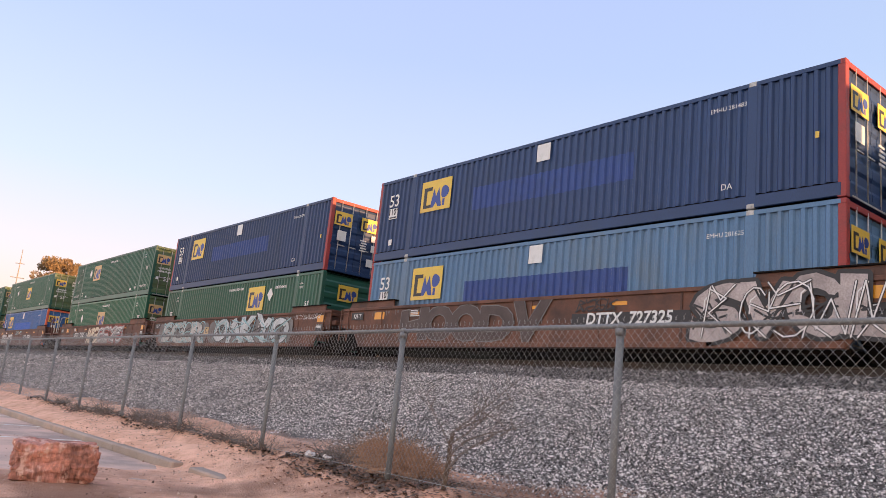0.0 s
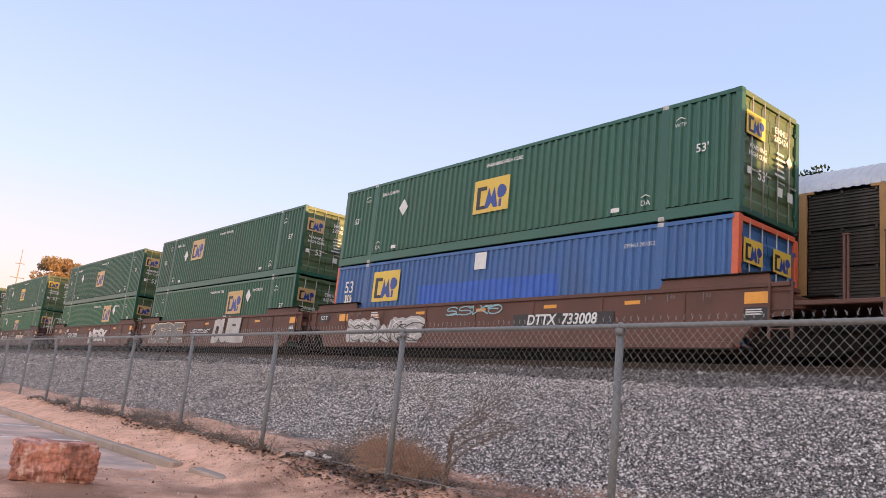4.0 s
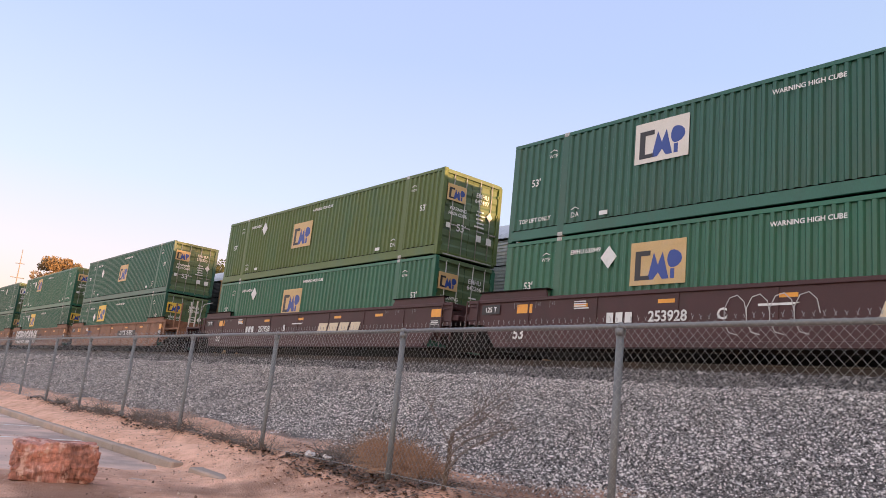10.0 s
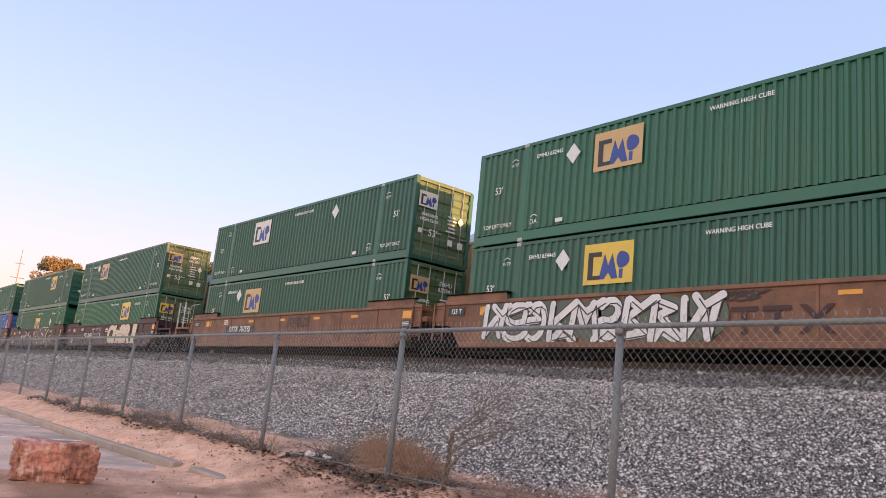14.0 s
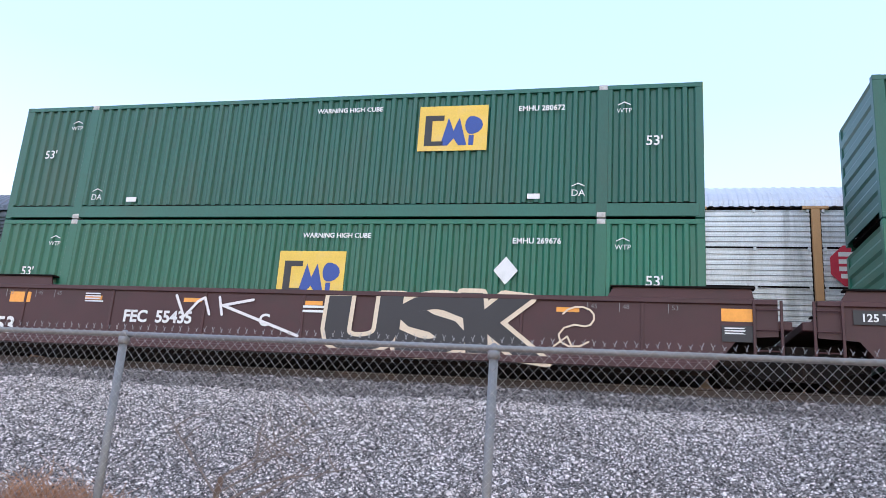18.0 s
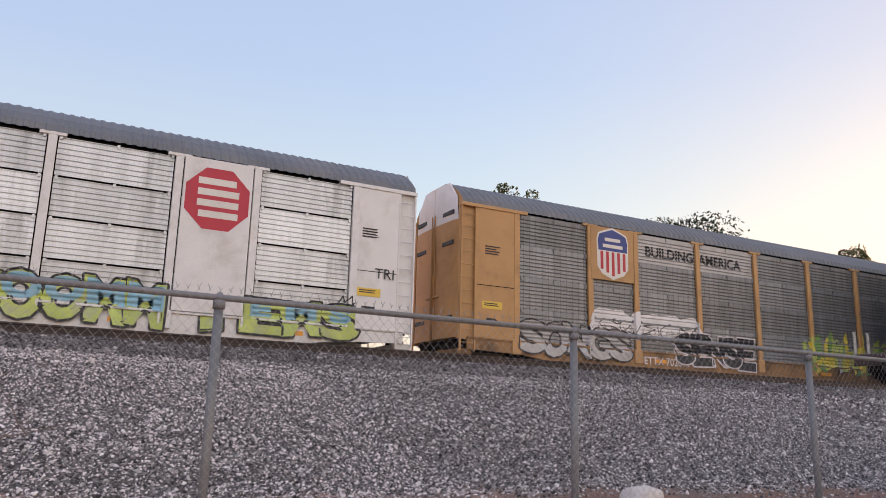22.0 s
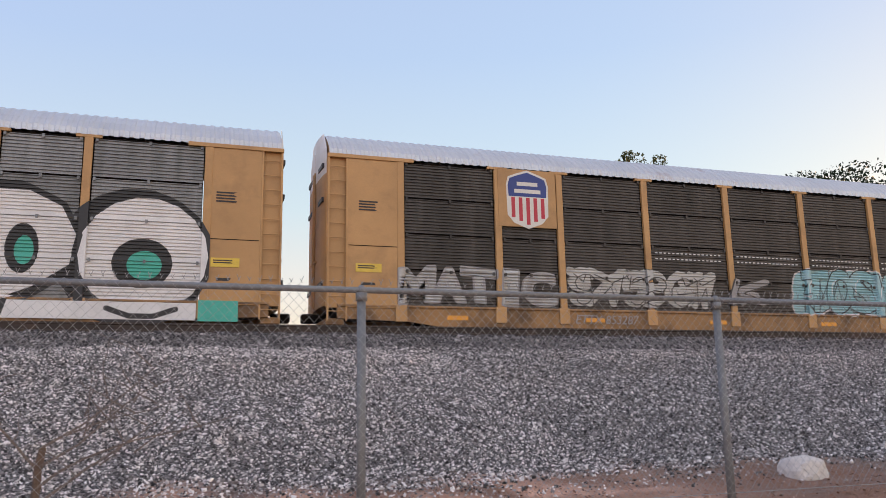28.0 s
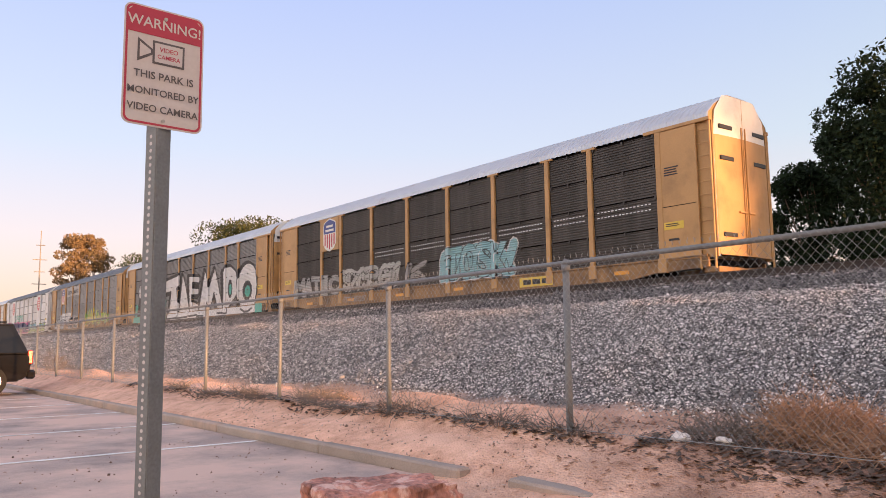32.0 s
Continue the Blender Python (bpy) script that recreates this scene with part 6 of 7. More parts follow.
# shield car with slogan
paint_shift = 0.0
c = RACKS[2]
logo_panel(c, X2(5.02), X2(6.83), 3.2, 5.0, "tan")
shield(c, X2(5.93), 4.12, 1.0)
for ch in c.children:                    # cleaner panels behind the slogan
    if ch.name.split(".")[0] == "side_panel" and ch.location.z > 3.9 and 7.0 < ch.location.x + AC < 12.7:
        ch.data = ch.data.copy()
        ch.data.materials[0] = M["panel_pale"]
lettering("BUILDING", .50, M["ink"], c, (X2(8.55), YA - .006, 4.40), bold=.014)
lettering("AMERICA", .50, M["ink"], c, (X2(10.98), YA - .006, 4.40), bold=.014)
letters(c, "SONGS", X2(2.3), X2(6.6), .56, 1.65, YA - .012, "spray_silver", "ink", 71, rim=.05, bold=.06, wide=1.15)
graffiti(c, X2(5.2), X2(9.6), 1.35, 2.25, YA - .008, "spray_white", "spray_white", 5, 72, weight=.36)
letters(c, "SENSE", X2(8.7), X2(12.4), .62, 1.75, YA - .016, "ink", "spray_chalk", 73, rim=.05, bold=.06, wide=1.2)
rng = random.Random(74)
shards = {"spray_lime": [], "spray_leaf": [], "panel_pale": [], "spray_yellow": []}
for k in range(78):
    xx = 15.3 + 8.4 * (k + rng.random()) / 78
    hh = rng.uniform(.35, 1.25) * (1.15 if k < 44 else .75)
    mat = rng.choice(("spray_lime", "spray_lime", "spray_leaf", "spray_leaf", "panel_pale", "spray_yellow"))
    wd = rng.uniform(.12, .42) * (1.4 if mat in ("spray_lime", "spray_leaf") else .8)
    z0, tip = .64 + rng.uniform(0, .45), rng.uniform(-.45, .45)
    shards[mat].append([(X2(xx), z0), (X2(xx + wd), z0 + rng.uniform(-.02, .12)), (X2(xx + wd * .7 + tip), z0 + hh), (X2(xx + tip * .8 - .05), z0 + hh * .82)])
for a, (mat, polys) in enumerate(shards.items()):
    g = Geo()
    for k, poly in enumerate(polys):
        g.add([(x, YA - .008 - .006 * a - .0003 * k, z) for x, z in poly], [(0, 1, 2, 3)])
    part("graffiti", g, M[mat], c, "jagged shards of faded spray paint")
lettering("ETTX 702014", .36, M["spray_white"], c, (X2(8.2), YA + .03, .66))
# white car with two octagons
c = RACKS[3]
paint_shift = -.4
for x in (5.59, 22.13):
    logo_panel(c, X2(x - .88), X2(x + .88), 1.0, 5.0, "white_paint")
    octagon(c, X2(x), 3.95, .88)
graffiti(c, X2(1.0), X2(9.2), .55, 2.1, YA - .012, "spray_navy", "spray_pink", 6, 81, weight=.46, rim=.24, cut=None)
graffiti(c, X2(9.3), X2(16.4), .50, 1.95, YA - .012, "spray_navy", "spray_pink", 6, 82, weight=.46, rim=.24, cut=None)
tag(c, X2(6.9), X2(12.0), 2.1, 2.9, YA - .010, "teal", 83, 5, .09)
for word, xa, xb, zt, sd in (("EOOMM", 16.6, 21.1, 1.62, 84), ("1", 21.75, 22.75, 1.62, 87), ("EMS", 22.95, 26.2, 1.50, 85)):
    letters(c, word, X2(xa), X2(xb), .52, zt, YA - .012, "spray_lime", "ink", sd, rim=.06, bold=.06, wide=1.02)
    letters(c, word, X2(xa), X2(xb), .98, zt - .04, YA - .028, "spray_sky", "spray_sky", sd, rim=.005, bold=.06, wide=.92)
lettering("TRI", .42, M["ink"], c, (X2(26.9), YA - .004, 2.5))
tag(c, X2(25.6), X2(26.9), 1.5, 1.8, YA - .012, "ink", 86, 3)
# the silver car before it
paint_shift = 0.0
octagon(RACKS[4], X2(10.6), 3.5, .55)
octagon(RACKS[4], X2(16.6), 3.5, .55)
# older cars with slanted or looped dark emblems on a tan field
for k, x in ((9, 4.9), (10, 4.6)):
    logo_panel(RACKS[k], X2(x - 1.2), X2(x + 1.2), 3.0, 4.2, "tan")
    part("emblem", strokes_geo([[(X2(x - .85), 3.4), (X2(x - .5), 3.9), (X2(x - .1), 3.4), (X2(x + .3), 3.9), (X2(x + .75), 3.4)]], .16, YA - .006), M["ink"], RACKS[k], "dark waved emblem")
c = RACKS[8]
logo_panel(c, X2(5.1), X2(6.86), 1.0, 5.0, "tan")
for k in range(4):
    part("emblem_bar", Geo().prism([(X2(3.6 + k * .1), 3.9 - k * .22), (X2(5.6 - k * .2), 3.9 - k * .22), (X2(5.5 - k * .2), 3.78 - k * .22), (X2(3.5 + k * .1), 3.78 - k * .22)], YA - .006, YA - .002), M["ink"], c)
part("emblem_bar", Geo().box(X2(3.6), X2(5.6), YA - .006, YA - .002, 2.72, 2.88), M["ink"], c)
# sprayed paint follows the ribs of the cars that pass close
for k, rd in ((0, 11), (1, 11), (2, 8), (3, 7)):
    for ch in RACKS[k].children:
        if ch.name.split(".")[0] in ("graffiti", "scrawl", "graffiti_letter") or (ch.name.startswith("lettering") and ch.location.z > 4 and k == 2):
            if ch.location.length > 0:
                ch.data.transform(Matrix.Translation(ch.location))
                ch.location = (0, 0, 0)
            for ob in (ch, *ch.children):
                on_panels(ob.data, rd)
# stencilled boxes and warning plates on the tan end panels of the cars seen close
for k in range(6):
    c = RACKS[k]
    for e in (0, 1):
        xx = X2(.62 if e == 0 else AL - 1.9)
        bars(c, xx + .38, 3.75, 4, .55, .04, YA + .025, "ink", k)
        part("warning_plate", Geo().box(xx + .30, xx + 1.0, YA + .022, YA + .03, 1.85, 2.08), M["logo_yellow"], c, "yellow warning plate")
        bars(c, xx + .36, 2.0, 2, .55, .03, YA + .020, "ink", k + 9)
        bars(c, xx + .45, 1.5, 1, .4, .07, YA + .025, "ink", k + 20)

# ---------------------------------------------------------------- rocks, brush, litter
M["red_rock"] = material("red_quartz_rock", (.40, .17, .12), .75, 0, .7, 5, (.72, .47, .38), .8, 9, 30, 1.2, stain_lo=.54, stain_hi=.62, stretch=(1, 1, .45))
M["pale_rock"] = material("pale_boulder", (.62, .57, .52), .85, 0, .15, 4, (.40, .35, .31), .5, 3, 50, .5)


def rock_mesh(name, sx, sy, sz, seed, mat, cuts=4, rough=.16, flat=.0):
    bm = bmesh.new()
    bmesh.ops.create_icosphere(bm, subdivisions=cuts, radius=1)
    o = Vector((seed * 3.7, seed * 1.9, seed))
    for v in bm.verts:
        p = v.co.copy()
        # blocky: push towards a box
        m = max(abs(p.x), abs(p.y), abs(p.z))
        p = p.lerp(p / m, flat)
        k = 1 + rough * noise.noise(p * 1.3 + o) + rough * .6 * noise.noise(p * 3.1 + o) + rough * .28 * noise.noise(p * 8 + o)
        v.co = Vector((p.x * sx, p.y * sy, p.z * sz)) * k
    me = bpy.data.meshes.new(name)
    bm.to_mesh(me)
    bm.free()
    me.materials.append(mat)
    return me


tagged(attach("rock", rock_mesh("rock", .27, .39, .20, 2, M["red_rock"], 5, .15, .90), loc=(-4.84, -2.98, -.13), rot=(0, 0, -12)),
       "rough blocky red rock with pale veins on bare earth", "rock")
tagged(attach("rock", rock_mesh("boulder", .215, .21, .19, 5, M["pale_rock"], 4, .12, .2), loc=(4.66, .98, .05)), "rounded pale boulder behind the fence", "rock")
tagged(attach("concrete_chunk", Geo().box(-.4, .4, -.1, .1, -.12, .04, .02).mesh("concrete_chunk", M["concrete"]), loc=(-5.35, -1.0, -.285), rot=(0, 3, 8)),
       "broken piece of concrete kerb in the dirt", "concrete piece")

M["dry_twig"] = material("dry_brown_twig", (.36, .20, .115), .85, 0, .45, 8, grain=40, bump=.1)
M["grey_twig"] = material("dry_grey_twig", (.16, .125, .105), .85, 0, .3, 8, grain=40, bump=.1)
M["bark"] = material("bark", (.13, .09, .065), .9, 0, .3, 4, (.07, .05, .04), .6, 5, 40, .6)


def twig_path(g, p, d, length, r, seg, rng, curl=.35, n=3):
    step = length / seg
    for k in range(seg):
        d = (d + Vector((rng.uniform(-1, 1), rng.uniform(-1, 1), rng.uniform(-.7, .6))) * curl).normalized()
        q = p + d * step
        r2 = r * (1 - .8 * (k + 1) / seg) + .0006
        g.tube(p, q, r * (1 - .8 * k / seg) + .0006, n, r2)
        p = q
    return p


def bush(x, y, w, d, h, n, mat, label, seed):
    rng = random.Random(seed)
    b = thing("bush", label, "bush", "dry brush", loc=(x, y, ground_z(x, y)))
    st = Geo()
    for k in range(9):
        a = rng.uniform(0, 6.28)
        twig_path(st, Vector((rng.uniform(-.2, .2) * w, rng.uniform(-.2, .2) * d, -.04)), Vector((math.cos(a) * .6, math.sin(a) * .6, 1)), h * .9, .010, 5, rng, .3, 4)
    part("stem", st, mat, b)
    g = Geo()
    for k in range(n):
        a, q = rng.uniform(0, 6.28), math.sqrt(rng.random())
        px, py = math.cos(a) * q * w, math.sin(a) * q * d
        top = h * (1 - .55 * q * q)
        p = Vector((px, py, rng.uniform(0, .7) * top))
        e = Vector((math.cos(a + rng.uniform(-1, 1)), math.sin(a + rng.uniform(-1, 1)), rng.uniform(-.2, 1.1)))
        twig_path(g, p, e.normalized(), rng.uniform(.16, .46), .0046, 6, rng, .85)
    t = part("twig_tangle", g, mat, b)
    t["kind"] = "stuff"
    return b


bush(-4.12, .80, .36, .40, .42, 900, M["dry_twig"], "dense tangle of dry brown brush behind the fence", 3)
bush(-4.75, .55, .4, .3, .17, 320, M["grey_twig"], "low dry brown brush by the fence", 4)
bush(-3.3, .45, .55, .32, .20, 600, M["dry_twig"], "low dry brush at the foot of the bank", 5)
bush(-30.5, .6, .5, .3, 1.2, 260, M["grey_twig"], "thin dry weeds against the fence", 6)
bush(-11.5, .35, .6, .25, .16, 260, M["grey_twig"], "low dry weeds under the fence", 7)
bush(-8.8, .30, .6, .25, .14, 220, M["grey_twig"], "low dry weeds under the fence", 8)


def sapling(x, y, h, seed, label):
    """A dead sapling: twisted stem with bare forked branches."""
    rng = random.Random(seed)
    s = thing("sapling", label, "dead plant", loc=(x, y, ground_z(x, y) - .03))
    g = Geo()
    p, d = Vector((0, 0, 0)), Vector((.12, -.05, 1)).normalized()
    tips = []
    r = .025
    for k in range(5):
        d2 = (d + Vector((rng.uniform(-.2, .2), rng.uniform(-.2, .2), .1))).normalized()
        q = p + d2 * h * .085
        g.tube(p, q, r, 7, r * .9)
        g.tube(p + Vector((.025, 0, 0)), q + Vector((.018, .01, 0)), r * .55, 6, r * .5)
        p, r = q, r * .9
        if k > 0:
            tips.append((p.copy(), r))
    part("trunk", g, M["bark"], s)
    for (p, r) in tips + tips[-2:]:
        g = Geo()
        a = rng.choice((-.5, .3, .6, 2.4))
        e = twig_path(g, p, Vector((1.7 * math.cos(a), .3 * math.sin(a), .85)).normalized(), h * rng.uniform(.5, .95), r * .62, 8, rng, .22, 4)
        for j in range(4):
            a2 = rng.uniform(0, 6.28)
            twig_path(g, p.lerp(e, .3 + .17 * j), Vector((math.cos(a2), .4 * math.sin(a2), .7)).normalized(), h * rng.uniform(.15, .36), .006, 5, rng, .3)
        part("branch", g, M["grey_twig"], s)
    return s


sapling(-2.10, .0, 1.45, 11, "bare dead sapling with twisted grey stem by the fence")

M["litter"] = material("white_paper", (.72, .66, .62), .8, 0, .08, 6, grain=40, bump=.2)
M["dark_litter"] = material("dark_dry_litter", (.10, .065, .045), .85, 0, .4, 10, grain=40, bump=.1)
M["leaf_dry"] = material("dry_leaf", (.24, .11, .06), .8, 0, .3, 10, grain=40, bump=.1, rnd=.3)
for k, (x, y, s) in enumerate(((-4.95, .12, .085), (-4.55, .14, .07), (-3.35, .22, .06), (-1.2, -.1, .05))):
    tagged(attach("paper_litter", rock_mesh("litter", s, s * .7, s * .75, 20 + k, M["litter"], 2, .6), loc=(x, y, ground_z(x, y) + s * .5), rot=(20, 30 * k, 40 * k)),
           "crumpled white paper litter on the ground", "litter", "paper litter")


def scatter_flat(name, n, box, size, mat, seed, dense=None):
    """Leaf litter or chips lying on the ground, all in one."""
    rng = random.Random(seed)
    g = Geo()
    for _ in range(n):
        x, y = rng.uniform(box[0], box[1]), rng.uniform(box[2], box[3])
        if dense and rng.random() > dense(x, y):
            continue
        s, a = size * rng.uniform(.5, 1.4), rng.uniform(0, 6.28)
        z = max(earth_z(x, y), -.355 if x < -7 and y < -1.1 else -9) + .006
        c, si = math.cos(a) * s, math.sin(a) * s
        t = rng.uniform(0, s * .8)
        g.add([(x - c, y - si, z), (x + si * .5, y - c * .5, z + t * .3), (x + c, y + si, z + t), (x - si * .5, y + c * .5, z + t * .5)], [(0, 1, 2, 3)])
    me = bpy.data.meshes.new(name)
    me.from_pydata(g.v, [], g.f)
    me.materials.append(mat)
    return me


tagged(attach("leaf_litter", scatter_flat("leaf_litter", 6500, (-6.5, 6, -.9, 1.1), .026, M["leaf_dry"], 31, lambda x, y: (.9 if -6 < x < -1 else .35) * (1 if y > -.2 else .4))),
       "scattered dry brown leaves along the fence", "leaf litter", kind="stuff")

tagged(attach("leaf_litter", scatter_flat("leaf_litter", 4200, (-20, -5.5, -.28, .22), .045, M["dark_litter"], 33, lambda x, y: max(0, 1 - abs(y + .02 - .06 * math.sin(x * 1.3)) / .16))),
       "dark dry leaves and stalks drifted against the fence", "leaf litter", kind="stuff")
tagged(attach("leaf_litter", scatter_flat("leaf_litter", 5200, (-5.3, -1.6, -.7, .55), .036, M["dark_litter"], 34, lambda x, y: max(0, 1 - abs(y - .02) / .6) * (.35 + .65 * (noise.noise(Vector((x * 1.3, y * 1.7, 3))) > -.05)))),
       "dark brown leaf litter and bark under the brush", "leaf litter", kind="stuff")
for k in range(9):
    bush(-6.3 - k * 1.25 + .4 * math.sin(k * 2.1), -.02 + .05 * math.sin(k * 3.3), .5, .1, .09 + .05 * (k % 3), 90, M["grey_twig"], "low dry weeds caught under the fence", 70 + k)

# ---------------------------------------------------------------- warning sign
M["sign_face"] = material("reflective_white_sign", (.56, .52, .51), .45, 0, .05, 3, (.5, .45, .43), .4, 6, 60, .02)
M["sign_crimson"] = material("reflective_red_sign", (.42, .022, .06), .45, 0, .06, 3, grain=60, bump=.02)
M["sign_ink"] = material("faded_sign_ink", (.10, .09, .095), .5, 0, .1, 5, grain=60, bump=0)
sign = thing("warning_sign", "white and red warning sign on a perforated galvanised post", "sign", loc=(-3.753, -4.652, -.36))
SW, SH, SZ = .300, .452, 2.250


def rounded(w, h, r, n=6):
    pts = []
    for cx, cz, a0 in ((w / 2 - r, -h / 2 + r, -90), (w / 2 - r, h / 2 - r, 0), (-w / 2 + r, h / 2 - r, 90), (-w / 2 + r, -h / 2 + r, 180)):
        for k in range(n + 1):
            a = radians(a0 + 90 * k / n)
            pts.append((cx + r * math.cos(a), cz + r * math.sin(a)))
    return pts


face = new("sign_face")
face.parent, face.location, face.rotation_euler = sign, (.040, 0, SZ), (0, 0, radians(93))
part("plate", Geo().prism(rounded(SW, SH, .030), 0, .003), M["sign_face"], face)
ring = Geo()
o, i_ = rounded(SW - .012, SH - .012, .025), rounded(SW - .028, SH - .028, .019)
n = len(o)
ring.add([(x, -.001, z) for x, z in o] + [(x, -.001, z) for x, z in i_], [(k, (k + 1) % n, n + (k + 1) % n, n + k) for k in range(n)])
part("border", ring, M["sign_crimson"], face)
part("red_band", Geo().prism([(-SW / 2 + .014, .118), (SW / 2 - .014, .118), (SW / 2 - .014, SH / 2 - .03), (SW / 2 - .03, SH / 2 - .014), (-SW / 2 + .03, SH / 2 - .014), (-SW / 2 + .014, SH / 2 - .03)], -.0016, -.0004), M["sign_crimson"], face)
for s, size, z, mat in (("WARNING!", .054, .163, "sign_face"), ("THIS PARK IS", .039, -.036, "sign_ink"), ("MONITORED BY", .0365, -.098, "sign_ink"), ("VIDEO CAMERA", .037, -.160, "sign_ink")):
    lettering(s, size, M[mat], face, (0, -.0026, z), bold=.0006)
cg = Geo()
cg.prism([(-.045, .012), (.075, .012), (.075, .100), (-.045, .100)], -.0016, -.0006)
part("camera_symbol", cg, M["sign_ink"], face)
part("camera_inset", Geo().prism([(-.037, .020), (.067, .020), (.067, .092), (-.037, .092)], -.0026, -.0018), M["sign_face"], face)
part("camera_lens", Geo().prism([(-.10, .010), (-.045, .044), (-.045, .066), (-.10, .100)], -.0016, -.0006), M["sign_ink"], face)
part("lens_inset", Geo().prism([(-.092, .026), (-.052, .050), (-.052, .060), (-.092, .084)], -.0026, -.0018), M["sign_face"], face)
lettering("VIDEO", .024, M["sign_crimson"], face, (.015, -.0034, .069), bold=.0003)
lettering("CAMERA", .022, M["sign_crimson"], face, (.015, -.0034, .041), bold=.0003)
post = part("sign_post", Geo().box(-.031, -.027, -.031, .031, -.4, SZ - .1, .002).box(.027, .031, -.031, .031, -.4, SZ + .2, .002).box(-.027, .027, -.033, -.029, -.4, SZ + .2, .002).box(-.027, .027, .029, .033, -.4, SZ + .2, .002), M["galv"], sign, rot=(0, 0, 22))
hole = Geo().tube((0, -.0332, 0), (0, -.0338, 0), .0070, 10).mesh("hole", M["sign_face"])
for k in range(80):
    z = .06 + k * .0265
    if z < SZ - SH / 2 - .01:
        attach("hole", hole, post, loc=(0, 0, z))
for z in (.19, -.20):
    part("bolt", Geo().tube((0, -.001, z), (0, -.006, z), .007, 8), M["castings"], face)

# ---------------------------------------------------------------- parked car
M["car_black"] = material("black_car_paint", (.008, .008, .009), .06, 0, .1, 2, grain=40, bump=0)
M["glass_dark"] = material("tinted_glass", (.010, .011, .013), .08, 0, .05, 2, grain=20, bump=0)
M["rubber"] = material("rubber", (.015, .015, .015), .85, 0, .2, 5, grain=60, bump=.2)
M["tail_red"] = material("tail_lamp", (.45, .03, .01), .25, 0, .1, 5, grain=40, bump=0)
M["chrome"] = material("bright_trim", (.6, .6, .6), .2, 1, .05, 5, grain=40, bump=0)


def suv(loc, rz, label):
    """A large black sport-utility; its tail points along +x before turning."""
    c = thing("suv", label, "car", loc=loc)
    c.rotation_euler = (0, 0, radians(rz))
    side = [(2.45, .55), (2.52, .95), (2.46, 1.12), (-.9, 1.16), (-2.2, 1.08), (-2.5, .92), (-2.55, .55), (-2.3, .36), (2.25, .36)]
    bm = bmesh.new()
    g = Geo().prism(side, -.98, .98)
    me = g.mesh("body", M["car_black"])
    bm.from_mesh(me)
    bmesh.ops.bevel(bm, geom=list(bm.edges), offset=.07, segments=3, affect="EDGES")
    bm.to_mesh(me)
    bm.free()
    attach("body", me, c)
    cab = Geo()
    lo = [(2.40, 1.12), (-1.15, 1.15)]
    hi = [(2.02, 1.86), (-.35, 1.84)]
    vs = [(2.40, -.95, 1.12), (-1.2, -.95, 1.15), (-.35, -.76, 1.84), (2.0, -.76, 1.86), (2.40, .95, 1.12), (-1.2, .95, 1.15), (-.35, .76, 1.84), (2.0, .76, 1.86)]
    cab.add(vs, [(0, 1, 2, 3), (4, 7, 6, 5), (0, 3, 7, 4), (1, 5, 6, 2), (3, 2, 6, 7), (0, 4, 5, 1)])
    part("cabin", cab, M["glass_dark"], c)
    part("roof", Geo().box(-.42, 2.08, -.78, .78, 1.82, 1.90, .04), M["car_black"], c)
    for s in (-1, 1):
        for x0, x1 in ((2.36, 2.02), (1.25, 1.05), (.1, .0), (-1.1, -.38)):
            part("pillar", Geo().add([(x0 - .05, s * .962, 1.13), (x0 + .05, s * .962, 1.13), (x1 + .05, s * .775, 1.84), (x1 - .05, s * .775, 1.84)], [(0, 1, 2, 3)]), M["car_black"], c)
        for x in (1.55, -1.6):
            w = part("wheel", Geo().tube((x, s * .70, .38), (x, s * .985, .38), .38, 24), M["rubber"], c)
            part("rim", Geo().tube((x, s * .986, .38), (x, s * .995, .38), .25, 16), M["chrome"], w)
        part("tail_lamp", Geo().box(2.40, 2.53, min(s * .72, s * .97), max(s * .72, s * .97), .82, 1.18, .02), M["tail_red"], c)
        part("roof_rail", Geo().tube((-.2, s * .72, 1.93), (1.9, s * .72, 1.94), .02, 6), M["car_black"], c)
        part("mirror", Geo().box(-.95, -.75, min(s * .98, s * 1.16), max(s * .98, s * 1.16), 1.15, 1.32, .04), M["car_black"], c)
    part("bumper", Geo().box(2.38, 2.62, -.92, .92, .42, .66, .05), M["car_black"], c)
    part("rear_plate", Geo().box(2.53, 2.54, -.16, .16, .86, 1.0), M["white"], c)
    return c


suv((-25.4, -3.75, -.355), 90, "black sport-utility car backed up to the kerb")
suv((10.5, -1.38, -.36), 0, "black sport-utility car parked by the fence")

# ---------------------------------------------------------------- trees and mast
M["leaf_dark"] = material("dark_green_leaf", (.016, .028, .012), .6, 0, .3, .6, (.008, .014, .007), .6, .5, 6, 0, rnd=.1, spec=.1)
M["leaf_olive"] = material("olive_leaf", (.085, .095, .040), .6, 0, .3, .6, (.04, .05, .02), .6, .5, 6, 0, rnd=.1, spec=.1)
M["leaf_brown"] = material("brownish_leaf", (.23, .165, .095), .6, 0, .3, .6, (.15, .125, .065), .6, .5, 6, 0, rnd=.1, spec=.1)


